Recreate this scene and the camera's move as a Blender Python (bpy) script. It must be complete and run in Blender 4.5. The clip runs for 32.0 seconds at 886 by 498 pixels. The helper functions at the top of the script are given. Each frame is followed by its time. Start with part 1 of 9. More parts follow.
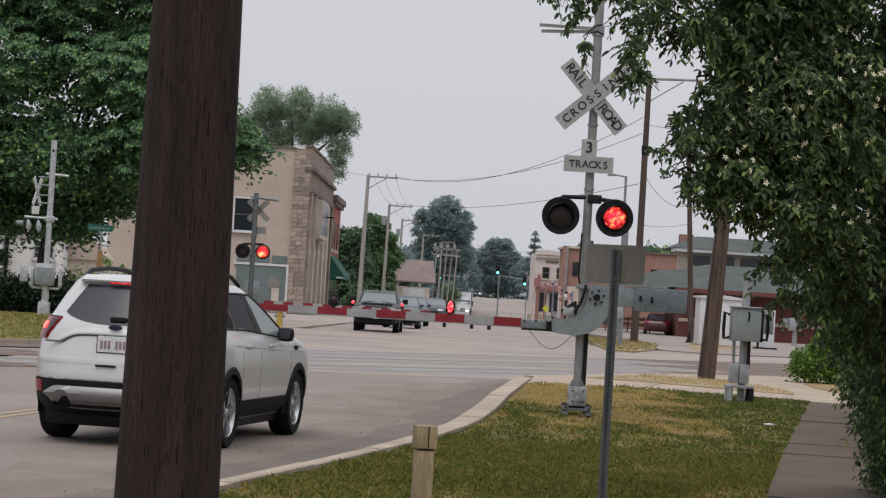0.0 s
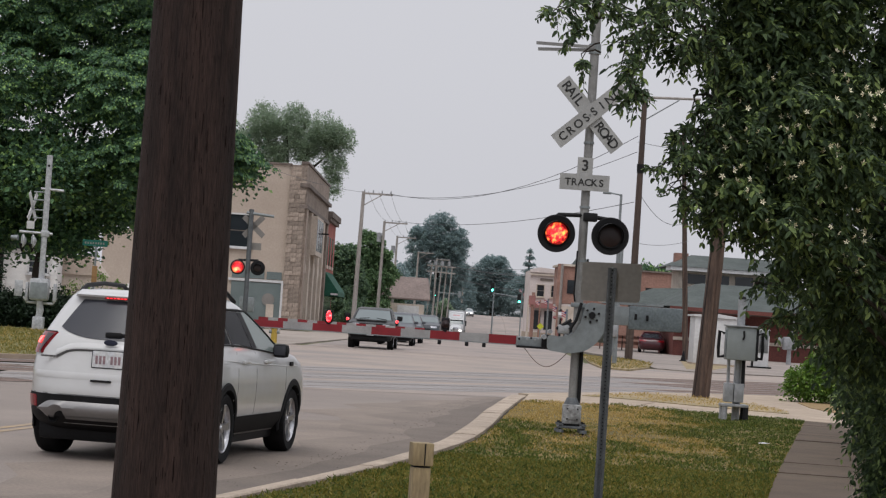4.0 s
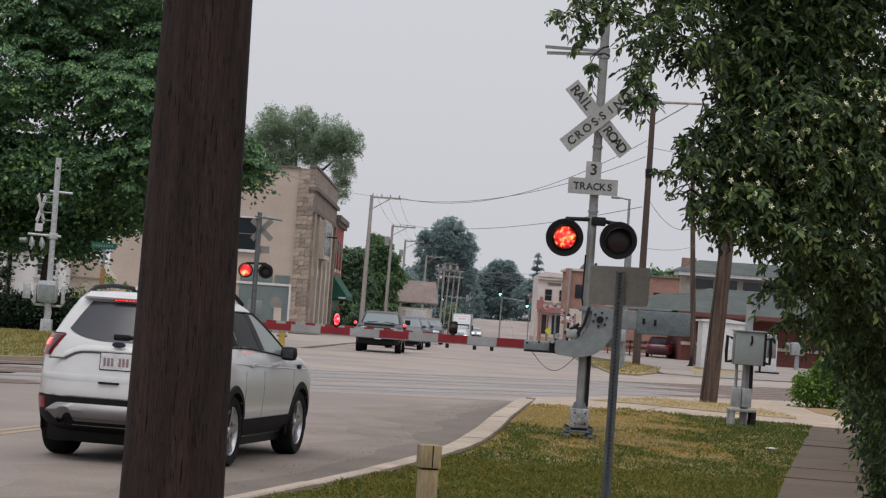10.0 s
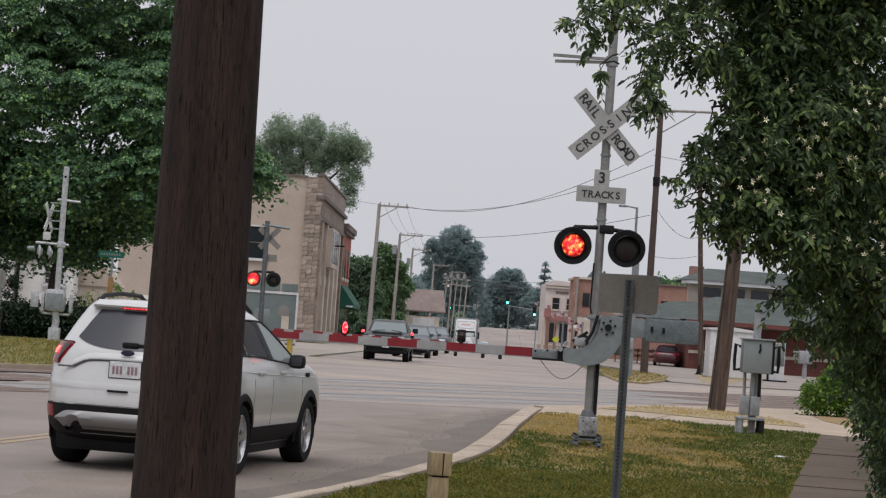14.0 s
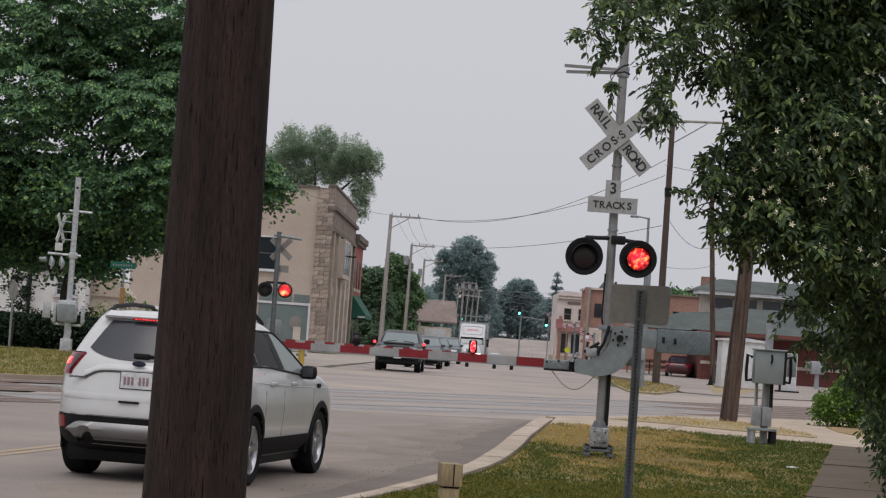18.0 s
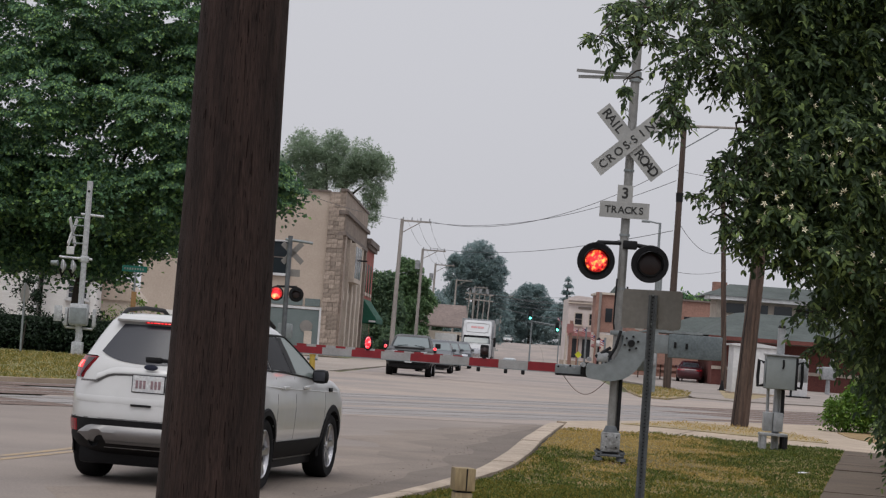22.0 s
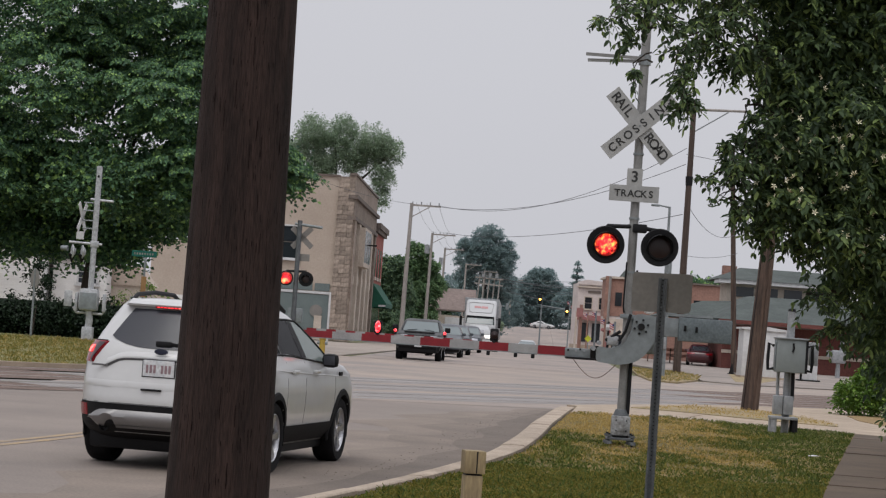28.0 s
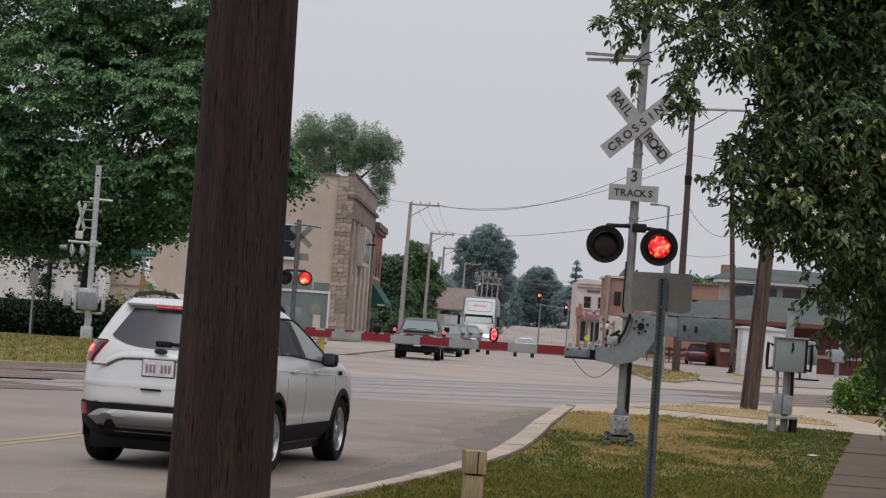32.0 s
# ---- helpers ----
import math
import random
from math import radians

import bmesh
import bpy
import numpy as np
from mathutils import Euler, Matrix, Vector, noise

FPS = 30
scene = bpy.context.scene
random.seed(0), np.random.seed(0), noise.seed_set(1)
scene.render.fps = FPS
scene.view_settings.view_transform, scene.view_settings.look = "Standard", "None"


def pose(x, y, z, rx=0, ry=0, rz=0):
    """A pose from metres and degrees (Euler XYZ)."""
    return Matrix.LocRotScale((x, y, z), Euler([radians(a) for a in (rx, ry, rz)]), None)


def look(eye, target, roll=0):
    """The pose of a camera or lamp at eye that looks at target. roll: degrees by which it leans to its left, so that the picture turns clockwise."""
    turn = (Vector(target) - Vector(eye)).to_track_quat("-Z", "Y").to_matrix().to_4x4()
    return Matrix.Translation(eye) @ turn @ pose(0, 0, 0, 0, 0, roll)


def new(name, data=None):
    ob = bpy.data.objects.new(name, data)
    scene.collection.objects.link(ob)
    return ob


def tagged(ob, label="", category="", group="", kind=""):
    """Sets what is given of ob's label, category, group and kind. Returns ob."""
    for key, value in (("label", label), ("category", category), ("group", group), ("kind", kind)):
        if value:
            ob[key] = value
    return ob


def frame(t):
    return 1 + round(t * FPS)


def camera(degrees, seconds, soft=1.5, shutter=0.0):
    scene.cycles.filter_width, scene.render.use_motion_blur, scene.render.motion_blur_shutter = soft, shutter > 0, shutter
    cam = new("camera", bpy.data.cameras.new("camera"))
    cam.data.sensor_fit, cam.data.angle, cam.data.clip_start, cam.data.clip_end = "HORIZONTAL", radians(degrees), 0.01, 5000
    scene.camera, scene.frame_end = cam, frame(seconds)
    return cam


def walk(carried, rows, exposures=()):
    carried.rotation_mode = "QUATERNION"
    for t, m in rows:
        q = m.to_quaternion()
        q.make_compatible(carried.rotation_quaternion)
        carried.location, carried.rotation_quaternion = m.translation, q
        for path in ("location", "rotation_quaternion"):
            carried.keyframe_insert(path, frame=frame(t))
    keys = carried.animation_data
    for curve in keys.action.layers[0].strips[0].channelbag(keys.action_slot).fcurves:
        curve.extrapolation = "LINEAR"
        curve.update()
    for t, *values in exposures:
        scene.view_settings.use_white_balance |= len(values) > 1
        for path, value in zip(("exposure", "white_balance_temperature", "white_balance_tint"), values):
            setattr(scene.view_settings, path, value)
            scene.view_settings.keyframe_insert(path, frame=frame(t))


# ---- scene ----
# ---- camera: held by hand on the sidewalk, a long lens, swaying a little ----
cam = camera(22.18, 32.0, soft=1.25)
# seconds, eye, heading to the right of +y, tilt, lean
PATH = [
    (0, (0.0445, 0.0033, 1.5574), 1.196, 1.285, 3.474),
    (0.5, (0.0394, 0.0038, 1.5531), 1.175, 1.242, 3.681),
    (1, (0.0366, 0.0039, 1.5557), 1.195, 1.189, 3.734),
    (1.5, (0.0326, 0.0047, 1.5535), 1.205, 1.294, 3.764),
    (2, (0.0356, 0.0049, 1.5536), 1.208, 1.314, 3.761),
    (2.5, (0.0329, 0.0045, 1.5525), 1.248, 1.446, 3.816),
    (3, (0.0326, 0.0039, 1.5539), 1.270, 1.473, 3.795),
    (3.5, (0.0325, 0.0042, 1.5566), 1.289, 1.610, 3.792),
    (5.5, (0.0343, -0.0018, 1.5508), 1.422, 1.891, 3.916),
    (6, (0.0326, -0.0014, 1.5493), 1.517, 1.956, 3.981),
    (6.5, (0.0326, -0.0016, 1.5468), 1.623, 1.990, 4.003),
    (7, (0.0325, -0.0019, 1.5497), 1.730, 2.005, 4.043),
    (7.5, (0.0353, -0.0017, 1.5499), 1.781, 2.140, 4.045),
    (8, (0.0332, -0.0012, 1.5494), 1.810, 2.318, 4.027),
    (8.5, (0.0336, 0.0005, 1.5516), 1.805, 2.275, 4.044),
    (9, (0.0315, -0.0022, 1.5481), 1.321, 1.962, 4.044),
    (9.5, (0.0327, -0.0035, 1.5472), 1.204, 1.882, 4.042),
    (10, (0.0313, -0.0024, 1.5483), 1.092, 1.819, 4.021),
    (10.5, (0.0344, -0.0026, 1.5455), 1.099, 1.771, 4.022),
    (11, (0.0313, 0.0007, 1.5497), 1.051, 1.848, 4.042),
    (11.5, (0.0314, -0.0011, 1.5482), 0.953, 1.803, 4.042),
    (12, (0.0311, -0.0020, 1.5481), 0.956, 1.798, 4.031),
    (12.5, (0.0299, -0.0012, 1.5463), 0.963, 1.925, 3.993),
    (13, (0.0257, -0.0010, 1.5453), 0.995, 2.061, 4.022),
    (13.5, (0.0235, -0.0008, 1.5472), 1.008, 2.175, 3.996),
    (14, (0.0189, -0.0018, 1.5426), 0.892, 2.022, 4.008),
    (14.5, (0.0229, -0.0016, 1.5459), 0.605, 1.906, 4.024),
    (16.5, (0.0285, -0.0013, 1.5471), 0.564, 1.984, 3.976),
    (17, (0.0241, -0.0024, 1.5431), 0.579, 2.143, 3.985),
    (17.5, (0.0209, -0.0011, 1.5430), 0.612, 2.159, 3.983),
    (18, (0.0245, 0.0028, 1.5440), 0.576, 2.270, 3.983),
    (18.5, (0.0205, -0.0016, 1.5422), 0.598, 2.388, 3.997),
    (19, (0.0194, -0.0018, 1.5456), 0.536, 2.642, 3.983),
    (19.5, (0.0177, -0.0008, 1.5429), 0.356, 2.688, 3.960),
    (20, (0.0175, -0.0013, 1.5403), 0.248, 2.735, 4.086),
    (20.5, (0.0129, -0.0012, 1.5424), 0.200, 2.716, 4.197),
    (21, (0.0122, -0.0012, 1.5403), 0.223, 2.669, 4.145),
    (21.5, (0.0125, -0.0016, 1.5437), 0.253, 2.476, 4.139),
    (22, (0.0135, -0.0018, 1.5431), 0.291, 2.363, 4.143),
    (22.5, (0.0139, 0.0000, 1.5420), 0.186, 2.304, 4.075),
    (23, (0.0108, -0.0017, 1.5410), 0.167, 2.241, 4.067),
    (23.5, (0.0113, 0.0001, 1.5440), 0.197, 2.183, 4.060),
    (24, (0.0141, -0.0012, 1.5415), 0.230, 2.142, 4.042),
    (24.5, (0.0170, -0.0014, 1.5416), 0.255, 2.093, 4.048),
    (25, (0.0152, -0.0008, 1.5418), 0.208, 2.030, 4.051),
    (25.5, (0.0155, -0.0007, 1.5417), 0.167, 1.969, 4.068),
    (27.5, (0.0151, -0.0005, 1.5399), 0.082, 2.004, 4.026),
    (28, (0.0129, -0.0007, 1.5369), 0.077, 1.952, 4.016),
    (28.5, (0.0088, -0.0008, 1.5370), 0.022, 1.884, 4.029),
    (29, (0.0028, 0.0012, 1.5373), -0.041, 1.839, 4.015),
    (29.5, (0.0024, -0.0001, 1.5366), -0.025, 1.833, 4.031),
    (30, (0.0000, -0.0000, 1.5350), -0.000, 1.816, 4.011),
    (30.5, (0.0005, 0.0001, 1.5341), 0.020, 1.839, 4.001),
    (31, (0.0031, 0.0003, 1.5366), 0.039, 1.871, 4.005),
    (31.5, (0.0025, -0.0005, 1.5364), 0.075, 1.983, 3.968),
    (32, (0.0048, -0.0008, 1.5401), 0.106, 1.933, 4.008),
]


def aim(eye, yaw, tilt, lean):
    a, b = radians(yaw), radians(tilt)
    ahead = Vector((math.sin(a) * math.cos(b), math.cos(a) * math.cos(b), math.sin(b)))
    return look(eye, Vector(eye) + ahead * 30, lean)


EXPOSURES = [(0, 0.1), (3.5, 0.07), (5.5, 0.1), (8.5, 0.1), (9, 0.14), (10.5, 0.05), (13, 0.02), (14, 0.07), (17, 0.01), (19, -0.02), (22, 0.0), (25, 0.02), (32, 0.02)]
walk(cam, [(t, aim(eye, yaw, tilt, lean)) for t, eye, yaw, tilt, lean in PATH], EXPOSURES)

# ---- hazy overcast daylight ----
world = bpy.data.worlds.new("overcast_sky")
world.use_nodes = True
scene.world = world
wn, wl = world.node_tree.nodes, world.node_tree.links
wn.clear()
sky = wn.new("ShaderNodeTexSky")
sky.sky_type, sky.sun_disc = "NISHITA", False
sky.sun_elevation, sky.sun_rotation = radians(63), radians(198)
sky.air_density, sky.dust_density, sky.ozone_density = 1.0, 6.0, 1.0
pale = wn.new("ShaderNodeHueSaturation")
pale.inputs["Saturation"].default_value = 0.12
veil = wn.new("ShaderNodeMix")
veil.data_type = "RGBA"
veil.inputs[0].default_value = 0.82
veil.inputs[7].default_value = (6.6, 6.64, 7.16, 1)
bg, wout = wn.new("ShaderNodeBackground"), wn.new("ShaderNodeOutputWorld")
bg.inputs["Strength"].default_value = 0.1
wl.new(sky.outputs[0], pale.inputs["Color"])
wl.new(pale.outputs[0], veil.inputs[6])
wtc, wsep, wup, wmul = wn.new("ShaderNodeTexCoord"), wn.new("ShaderNodeSeparateXYZ"), wn.new("ShaderNodeMapRange"), wn.new("ShaderNodeVectorMath")
wup.inputs[1].default_value, wup.inputs[2].default_value = 0.16, 1.0
wup.inputs[3].default_value, wup.inputs[4].default_value = 1.0, 1.75
wmul.operation = "MULTIPLY"
wl.new(wtc.outputs["Generated"], wsep.inputs[0])
wl.new(wsep.outputs["Z"], wup.inputs[0])
wl.new(veil.outputs[2], wmul.inputs[0])
wl.new(wup.outputs[0], wmul.inputs[1])
wl.new(wmul.outputs[0], bg.inputs[0])
wl.new(bg.outputs[0], wout.inputs[0])
sun = new("sun", bpy.data.lights.new("sun", "SUN"))
sun.data.energy, sun.data.angle, sun.data.color = 0.8, radians(30), (1.0, 0.96, 0.91)
sun.matrix_world = look((0, 0, 50), (8, 24, 0))

# ---- materials ----
def surf(name, a, b=None, rough=0.75, metal=0.0, scale=1.5, fine=40.0, bump=0.25, depth=0.01, stretch=(1, 1, 1), island=0.0, vary=0.0, speck=0.25, spec=0.4, coat=0.0):
    """A surface with broad stains from a to b, fine grain, and relief. island and vary: brightness by piece and by object."""
    m = bpy.data.materials.new(name)
    m.use_nodes = True
    n, ln = m.node_tree.nodes, m.node_tree.links
    p = n["Principled BSDF"]
    b = b or tuple(c * 0.72 for c in a)
    tc, mp = n.new("ShaderNodeTexCoord"), n.new("ShaderNodeMapping")
    mp.inputs["Scale"].default_value = stretch
    ln.new(tc.outputs["Object"], mp.inputs[0])
    big, small = n.new("ShaderNodeTexNoise"), n.new("ShaderNodeTexNoise")
    big.inputs["Scale"].default_value, big.inputs["Detail"].default_value, big.inputs["Roughness"].default_value = scale, 6, 0.62
    small.inputs["Scale"].default_value, small.inputs["Detail"].default_value = fine, 4
    ln.new(mp.outputs[0], big.inputs[0])
    ln.new(mp.outputs[0], small.inputs[0])
    ramp = n.new("ShaderNodeValToRGB")
    ramp.color_ramp.elements[0].position, ramp.color_ramp.elements[1].position = 0.34, 0.68
    ramp.color_ramp.elements[0].color, ramp.color_ramp.elements[1].color = (*b, 1), (*a, 1)
    ln.new(big.outputs[0], ramp.inputs[0])
    rng = n.new("ShaderNodeMapRange")
    rng.inputs[1].default_value, rng.inputs[2].default_value = 0.25, 0.75
    rng.inputs[3].default_value, rng.inputs[4].default_value = 1 - speck, 1 + speck
    ln.new(small.outputs[0], rng.inputs[0])
    last = rng.outputs[0]
    for amount, kind, out in ((island, "ShaderNodeNewGeometry", "Random Per Island"), (vary, "ShaderNodeObjectInfo", "Random")):
        if amount:
            src, r2, mul = n.new(kind), n.new("ShaderNodeMapRange"), n.new("ShaderNodeMath")
            r2.inputs[3].default_value, r2.inputs[4].default_value = 1 - amount, 1 + amount
            mul.operation = "MULTIPLY"
            ln.new(src.outputs[out], r2.inputs[0])
            ln.new(r2.outputs[0], mul.inputs[0])
            ln.new(last, mul.inputs[1])
            last = mul.outputs[0]
    mix = n.new("ShaderNodeVectorMath")
    mix.operation = "MULTIPLY"
    ln.new(ramp.outputs[0], mix.inputs[0])
    ln.new(last, mix.inputs[1])
    ln.new(mix.outputs[0], p.inputs["Base Color"])
    p.inputs["Roughness"].default_value, p.inputs["Metallic"].default_value = rough, metal
    p.inputs["Specular IOR Level"].default_value, p.inputs["Coat Weight"].default_value = spec, coat
    p.inputs["Coat Roughness"].default_value = 0.06
    if bump:
        bp = n.new("ShaderNodeBump")
        bp.inputs["Strength"].default_value, bp.inputs["Distance"].default_value = bump, depth
        ln.new(small.outputs[0], bp.inputs["Height"])
        ln.new(bp.outputs[0], p.inputs["Normal"])
    return m


def leafy(name, a, b, light, through_light=0.35):
    """Leaves: colour from a to b by leaf, some light young ones, light passing through."""
    m = bpy.data.materials.new(name)
    m.use_nodes = True
    n, ln = m.node_tree.nodes, m.node_tree.links
    p, out = n["Principled BSDF"], n["Material Output"]
    geo, ramp = n.new("ShaderNodeNewGeometry"), n.new("ShaderNodeValToRGB")
    e = ramp.color_ramp.elements
    e[0].color, e[1].color = (*a, 1), (*light, 1)
    mid = e.new(0.72)
    mid.color = (*b, 1)
    ln.new(geo.outputs["Random Per Island"], ramp.inputs[0])
    ln.new(ramp.outputs[0], p.inputs["Base Color"])
    p.inputs["Roughness"].default_value, p.inputs["Specular IOR Level"].default_value = 0.6, 0.3
    tr, mx = n.new("ShaderNodeBsdfTranslucent"), n.new("ShaderNodeMixShader")
    mx.inputs[0].default_value = through_light
    ln.new(ramp.outputs[0], tr.inputs[0])
    ln.new(p.outputs[0], mx.inputs[1])
    ln.new(tr.outputs[0], mx.inputs[2])
    ln.new(mx.outputs[0], out.inputs[0])
    return m


def glow(name, colour, strength, grain=0.0, hot=None, base=(0.3, 0.02, 0.02), core=0.0):
    """A lit lens; grain breaks it into many small light points, hot is the colour of the brightest."""
    m = bpy.data.materials.new(name)
    m.use_nodes = True
    n, ln = m.node_tree.nodes, m.node_tree.links
    p = n["Principled BSDF"]
    p.inputs["Base Color"].default_value = (*base, 1)
    p.inputs["Roughness"].default_value = 0.25
    p.inputs["Emission Color"].default_value, p.inputs["Emission Strength"].default_value = (*colour, 1), strength
    if grain:
        tc, nz, rp = n.new("ShaderNodeTexCoord"), n.new("ShaderNodeTexNoise"), n.new("ShaderNodeValToRGB")
        nz.inputs["Scale"].default_value, nz.inputs["Detail"].default_value = grain, 3
        e = rp.color_ramp.elements
        e[0].position, e[1].position = 0.36, 0.66
        e[0].color, e[1].color = (*(c * 0.4 for c in colour), 1), (*(hot or colour), 1)
        mid = e.new(0.5)
        mid.color = (*colour, 1)
        ln.new(tc.outputs["Object"], nz.inputs[0])
        ln.new(nz.outputs[0], rp.inputs[0])
        ln.new(rp.outputs[0], p.inputs["Emission Color"])
        if core:  # the light falls off from the middle of the lens to its rim
            mp, gr, mr = n.new("ShaderNodeMapping"), n.new("ShaderNodeTexGradient"), n.new("ShaderNodeMapRange")
            gr.gradient_type = "SPHERICAL"
            mp.inputs["Scale"].default_value = (1 / core, 1 / core, 1 / core)
            mr.inputs[1].default_value, mr.inputs[2].default_value = 0.08, 0.5
            mr.inputs[3].default_value, mr.inputs[4].default_value = strength * 0.12, strength * 1.2
            ln.new(tc.outputs["Object"], mp.inputs[0])
            ln.new(mp.outputs[0], gr.inputs[0])
            add, sc = n.new("ShaderNodeMath"), n.new("ShaderNodeMath")
            sc.operation, add.operation = "MULTIPLY_ADD", "ADD"
            sc.inputs[1].default_value, sc.inputs[2].default_value = 1.1, -0.55
            ln.new(nz.outputs[0], sc.inputs[0])
            ln.new(gr.outputs[0], add.inputs[0])
            ln.new(sc.outputs[0], add.inputs[1])
            ln.new(add.outputs[0], mr.inputs[0])
            ln.new(mr.outputs[0], p.inputs["Emission Strength"])
    return m


def glassy(name, tint, rough=0.04, see=0.0):
    m = bpy.data.materials.new(name)
    m.use_nodes = True
    p = m.node_tree.nodes["Principled BSDF"]
    p.inputs["Base Color"].default_value = (*tint, 1)
    p.inputs["Roughness"].default_value, p.inputs["Specular IOR Level"].default_value = rough, 0.5
    p.inputs["Transmission Weight"].default_value = see
    return m


M_ASPHALT = surf("old_asphalt", (0.252, 0.211, 0.184), (0.188, 0.159, 0.142), 0.85, scale=0.35, fine=35, bump=0.3, speck=0.18)
M_ASPHALT2 = surf("crossing_asphalt", (0.352, 0.286, 0.24), (0.236, 0.207, 0.192), 0.85, scale=0.24, fine=16, bump=0.3, stretch=(1, 1, 1), speck=0.2)
M_FARROAD = surf("worn_street", (0.345, 0.285, 0.25), (0.22, 0.193, 0.182), 0.88, scale=0.16, fine=3, bump=0.2, speck=0.15)
M_CONC = surf("concrete", (0.41, 0.33, 0.252), (0.3, 0.24, 0.185), 0.88, scale=1.2, fine=50, bump=0.25, speck=0.16)
# concrete darkened in its colour for the shade of the overhanging shrub
M_WALK = surf("shrub_shaded_concrete", (0.109, 0.078, 0.054), (0.07, 0.05, 0.035), 0.9, scale=0.9, fine=45, bump=0.3, speck=0.18)
M_SOIL = surf("dry_turf_soil", (0.21, 0.145, 0.05), (0.095, 0.08, 0.022), 0.95, scale=0.45, fine=25, bump=0.5, depth=0.03, speck=0.35)
M_FIELD = surf("far_turf", (0.12, 0.11, 0.05), (0.07, 0.085, 0.03), 0.95, scale=0.15, fine=6, bump=0.3, speck=0.3)
M_BALLAST = surf("track_ballast", (0.2, 0.142, 0.118), (0.1, 0.074, 0.062), 0.95, scale=2, fine=14, bump=0.8, depth=0.05, speck=0.5)
M_RAIL = surf("rail_steel", (0.33, 0.31, 0.3), (0.25, 0.23, 0.22), 0.5, 0.3, scale=4)
M_YELLOW = surf("worn_yellow_paint", (0.38, 0.265, 0.14), (0.26, 0.215, 0.175), 0.8, scale=3, fine=30, speck=0.3)
M_POLE = surf("creosoted_pole_wood", (0.047, 0.0285, 0.0245), (0.0185, 0.0118, 0.0108), 0.9, scale=5, fine=75, bump=0.9, depth=0.012, stretch=(3, 3, 0.22), speck=0.5, spec=0.25)


def checks(m, stretch, lo, hi, dark):
    """Drying cracks that run with the grain: thin, dark and sunken."""
    n, ln = m.node_tree.nodes, m.node_tree.links
    p = n["Principled BSDF"]
    tc, mp, nz, rg, mul = (n.new("ShaderNode" + k) for k in ("TexCoord", "Mapping", "TexNoise", "MapRange", "VectorMath"))
    mp.inputs["Scale"].default_value = stretch
    nz.inputs["Scale"].default_value, nz.inputs["Detail"].default_value = 1.0, 2
    rg.inputs[1].default_value, rg.inputs[2].default_value, rg.inputs[3].default_value, rg.inputs[4].default_value = lo, hi, 1.0, dark
    mul.operation = "MULTIPLY"
    old = p.inputs["Base Color"].links[0].from_socket
    ln.new(tc.outputs["Object"], mp.inputs[0])
    ln.new(mp.outputs[0], nz.inputs[0])
    ln.new(nz.outputs[0], rg.inputs[0])
    ln.new(old, mul.inputs[0])
    ln.new(rg.outputs[0], mul.inputs[1])
    ln.new(mul.outputs[0], p.inputs["Base Color"])


checks(M_POLE, (42, 42, 3.2), 0.6, 0.76, 0.5)
checks(M_POLE, (120, 120, 14), 0.58, 0.76, 0.6)
M_POLE2 = surf("weathered_pole_wood", (0.115, 0.076, 0.058), (0.03, 0.021, 0.018), 0.85, scale=3.2, fine=30, bump=0.6, stretch=(3, 3, 0.2), speck=0.35)
M_POLE3 = surf("grey_pole_wood", (0.34, 0.315, 0.295), (0.24, 0.22, 0.205), 0.9, scale=2, fine=20, bump=0.4, stretch=(3, 3, 0.2), speck=0.3)
M_POSTWOOD = surf("cream_painted_wood", (0.33, 0.255, 0.145), (0.18, 0.135, 0.078), 0.8, scale=9, fine=40, stretch=(2, 2, 0.4))
M_ALU = surf("grey_aluminium_paint", (0.27, 0.268, 0.262), (0.185, 0.182, 0.178), 0.5, 0.35, scale=5, fine=60, bump=0.1, speck=0.12)
M_GALV = surf("galvanised_steel", (0.25, 0.275, 0.285), (0.17, 0.188, 0.196), 0.55, 0.35, scale=5, fine=90, bump=0.08, speck=0.09)
M_POSTSTEEL = surf("dark_channel_steel", (0.14, 0.15, 0.16), (0.085, 0.092, 0.1), 0.6, 0.4, scale=6, fine=60, speck=0.2)
M_SILVER = surf("silver_paint", (0.35, 0.36, 0.375), (0.23, 0.24, 0.25), 0.45, 0.3, scale=6, fine=50, bump=0.1, speck=0.12)
M_SIGNBACK = surf("bare_aluminium_sign_back", (0.25, 0.235, 0.22), (0.2, 0.19, 0.18), 0.55, 0.35, scale=3, fine=30, bump=0.05, speck=0.1)
M_SIGNWHITE = surf("white_sign_sheeting", (0.62, 0.62, 0.63), (0.5, 0.5, 0.51), 0.55, scale=4, fine=60, bump=0.03, speck=0.06)
# white sheeting greyed in its colour, as its face stands in shade
M_BUCK = surf("shade_greyed_white_sheeting", (0.36, 0.36, 0.355), (0.28, 0.28, 0.275), 0.6, scale=4, fine=60, bump=0.03, speck=0.08)
M_BLACK = surf("black_paint", (0.012, 0.012, 0.0135), (0.008, 0.008, 0.009), 0.6, spec=0.2, scale=6, fine=40, bump=0.08)
M_INK = surf("black_sign_lettering", (0.03, 0.03, 0.03), (0.02, 0.02, 0.02), 0.6, bump=0)
M_ARMWHITE = surf("gate_arm_white", (0.33, 0.33, 0.33), (0.25, 0.245, 0.245), 0.5, scale=4, fine=50, bump=0.05, speck=0.1)
M_ARMRED = surf("gate_arm_red", (0.23, 0.014, 0.022), (0.17, 0.01, 0.016), 0.5, scale=4, fine=50, bump=0.05, speck=0.12)
M_LENSDARK = glassy("dark_red_lens", (0.014, 0.003, 0.0035), 0.4)
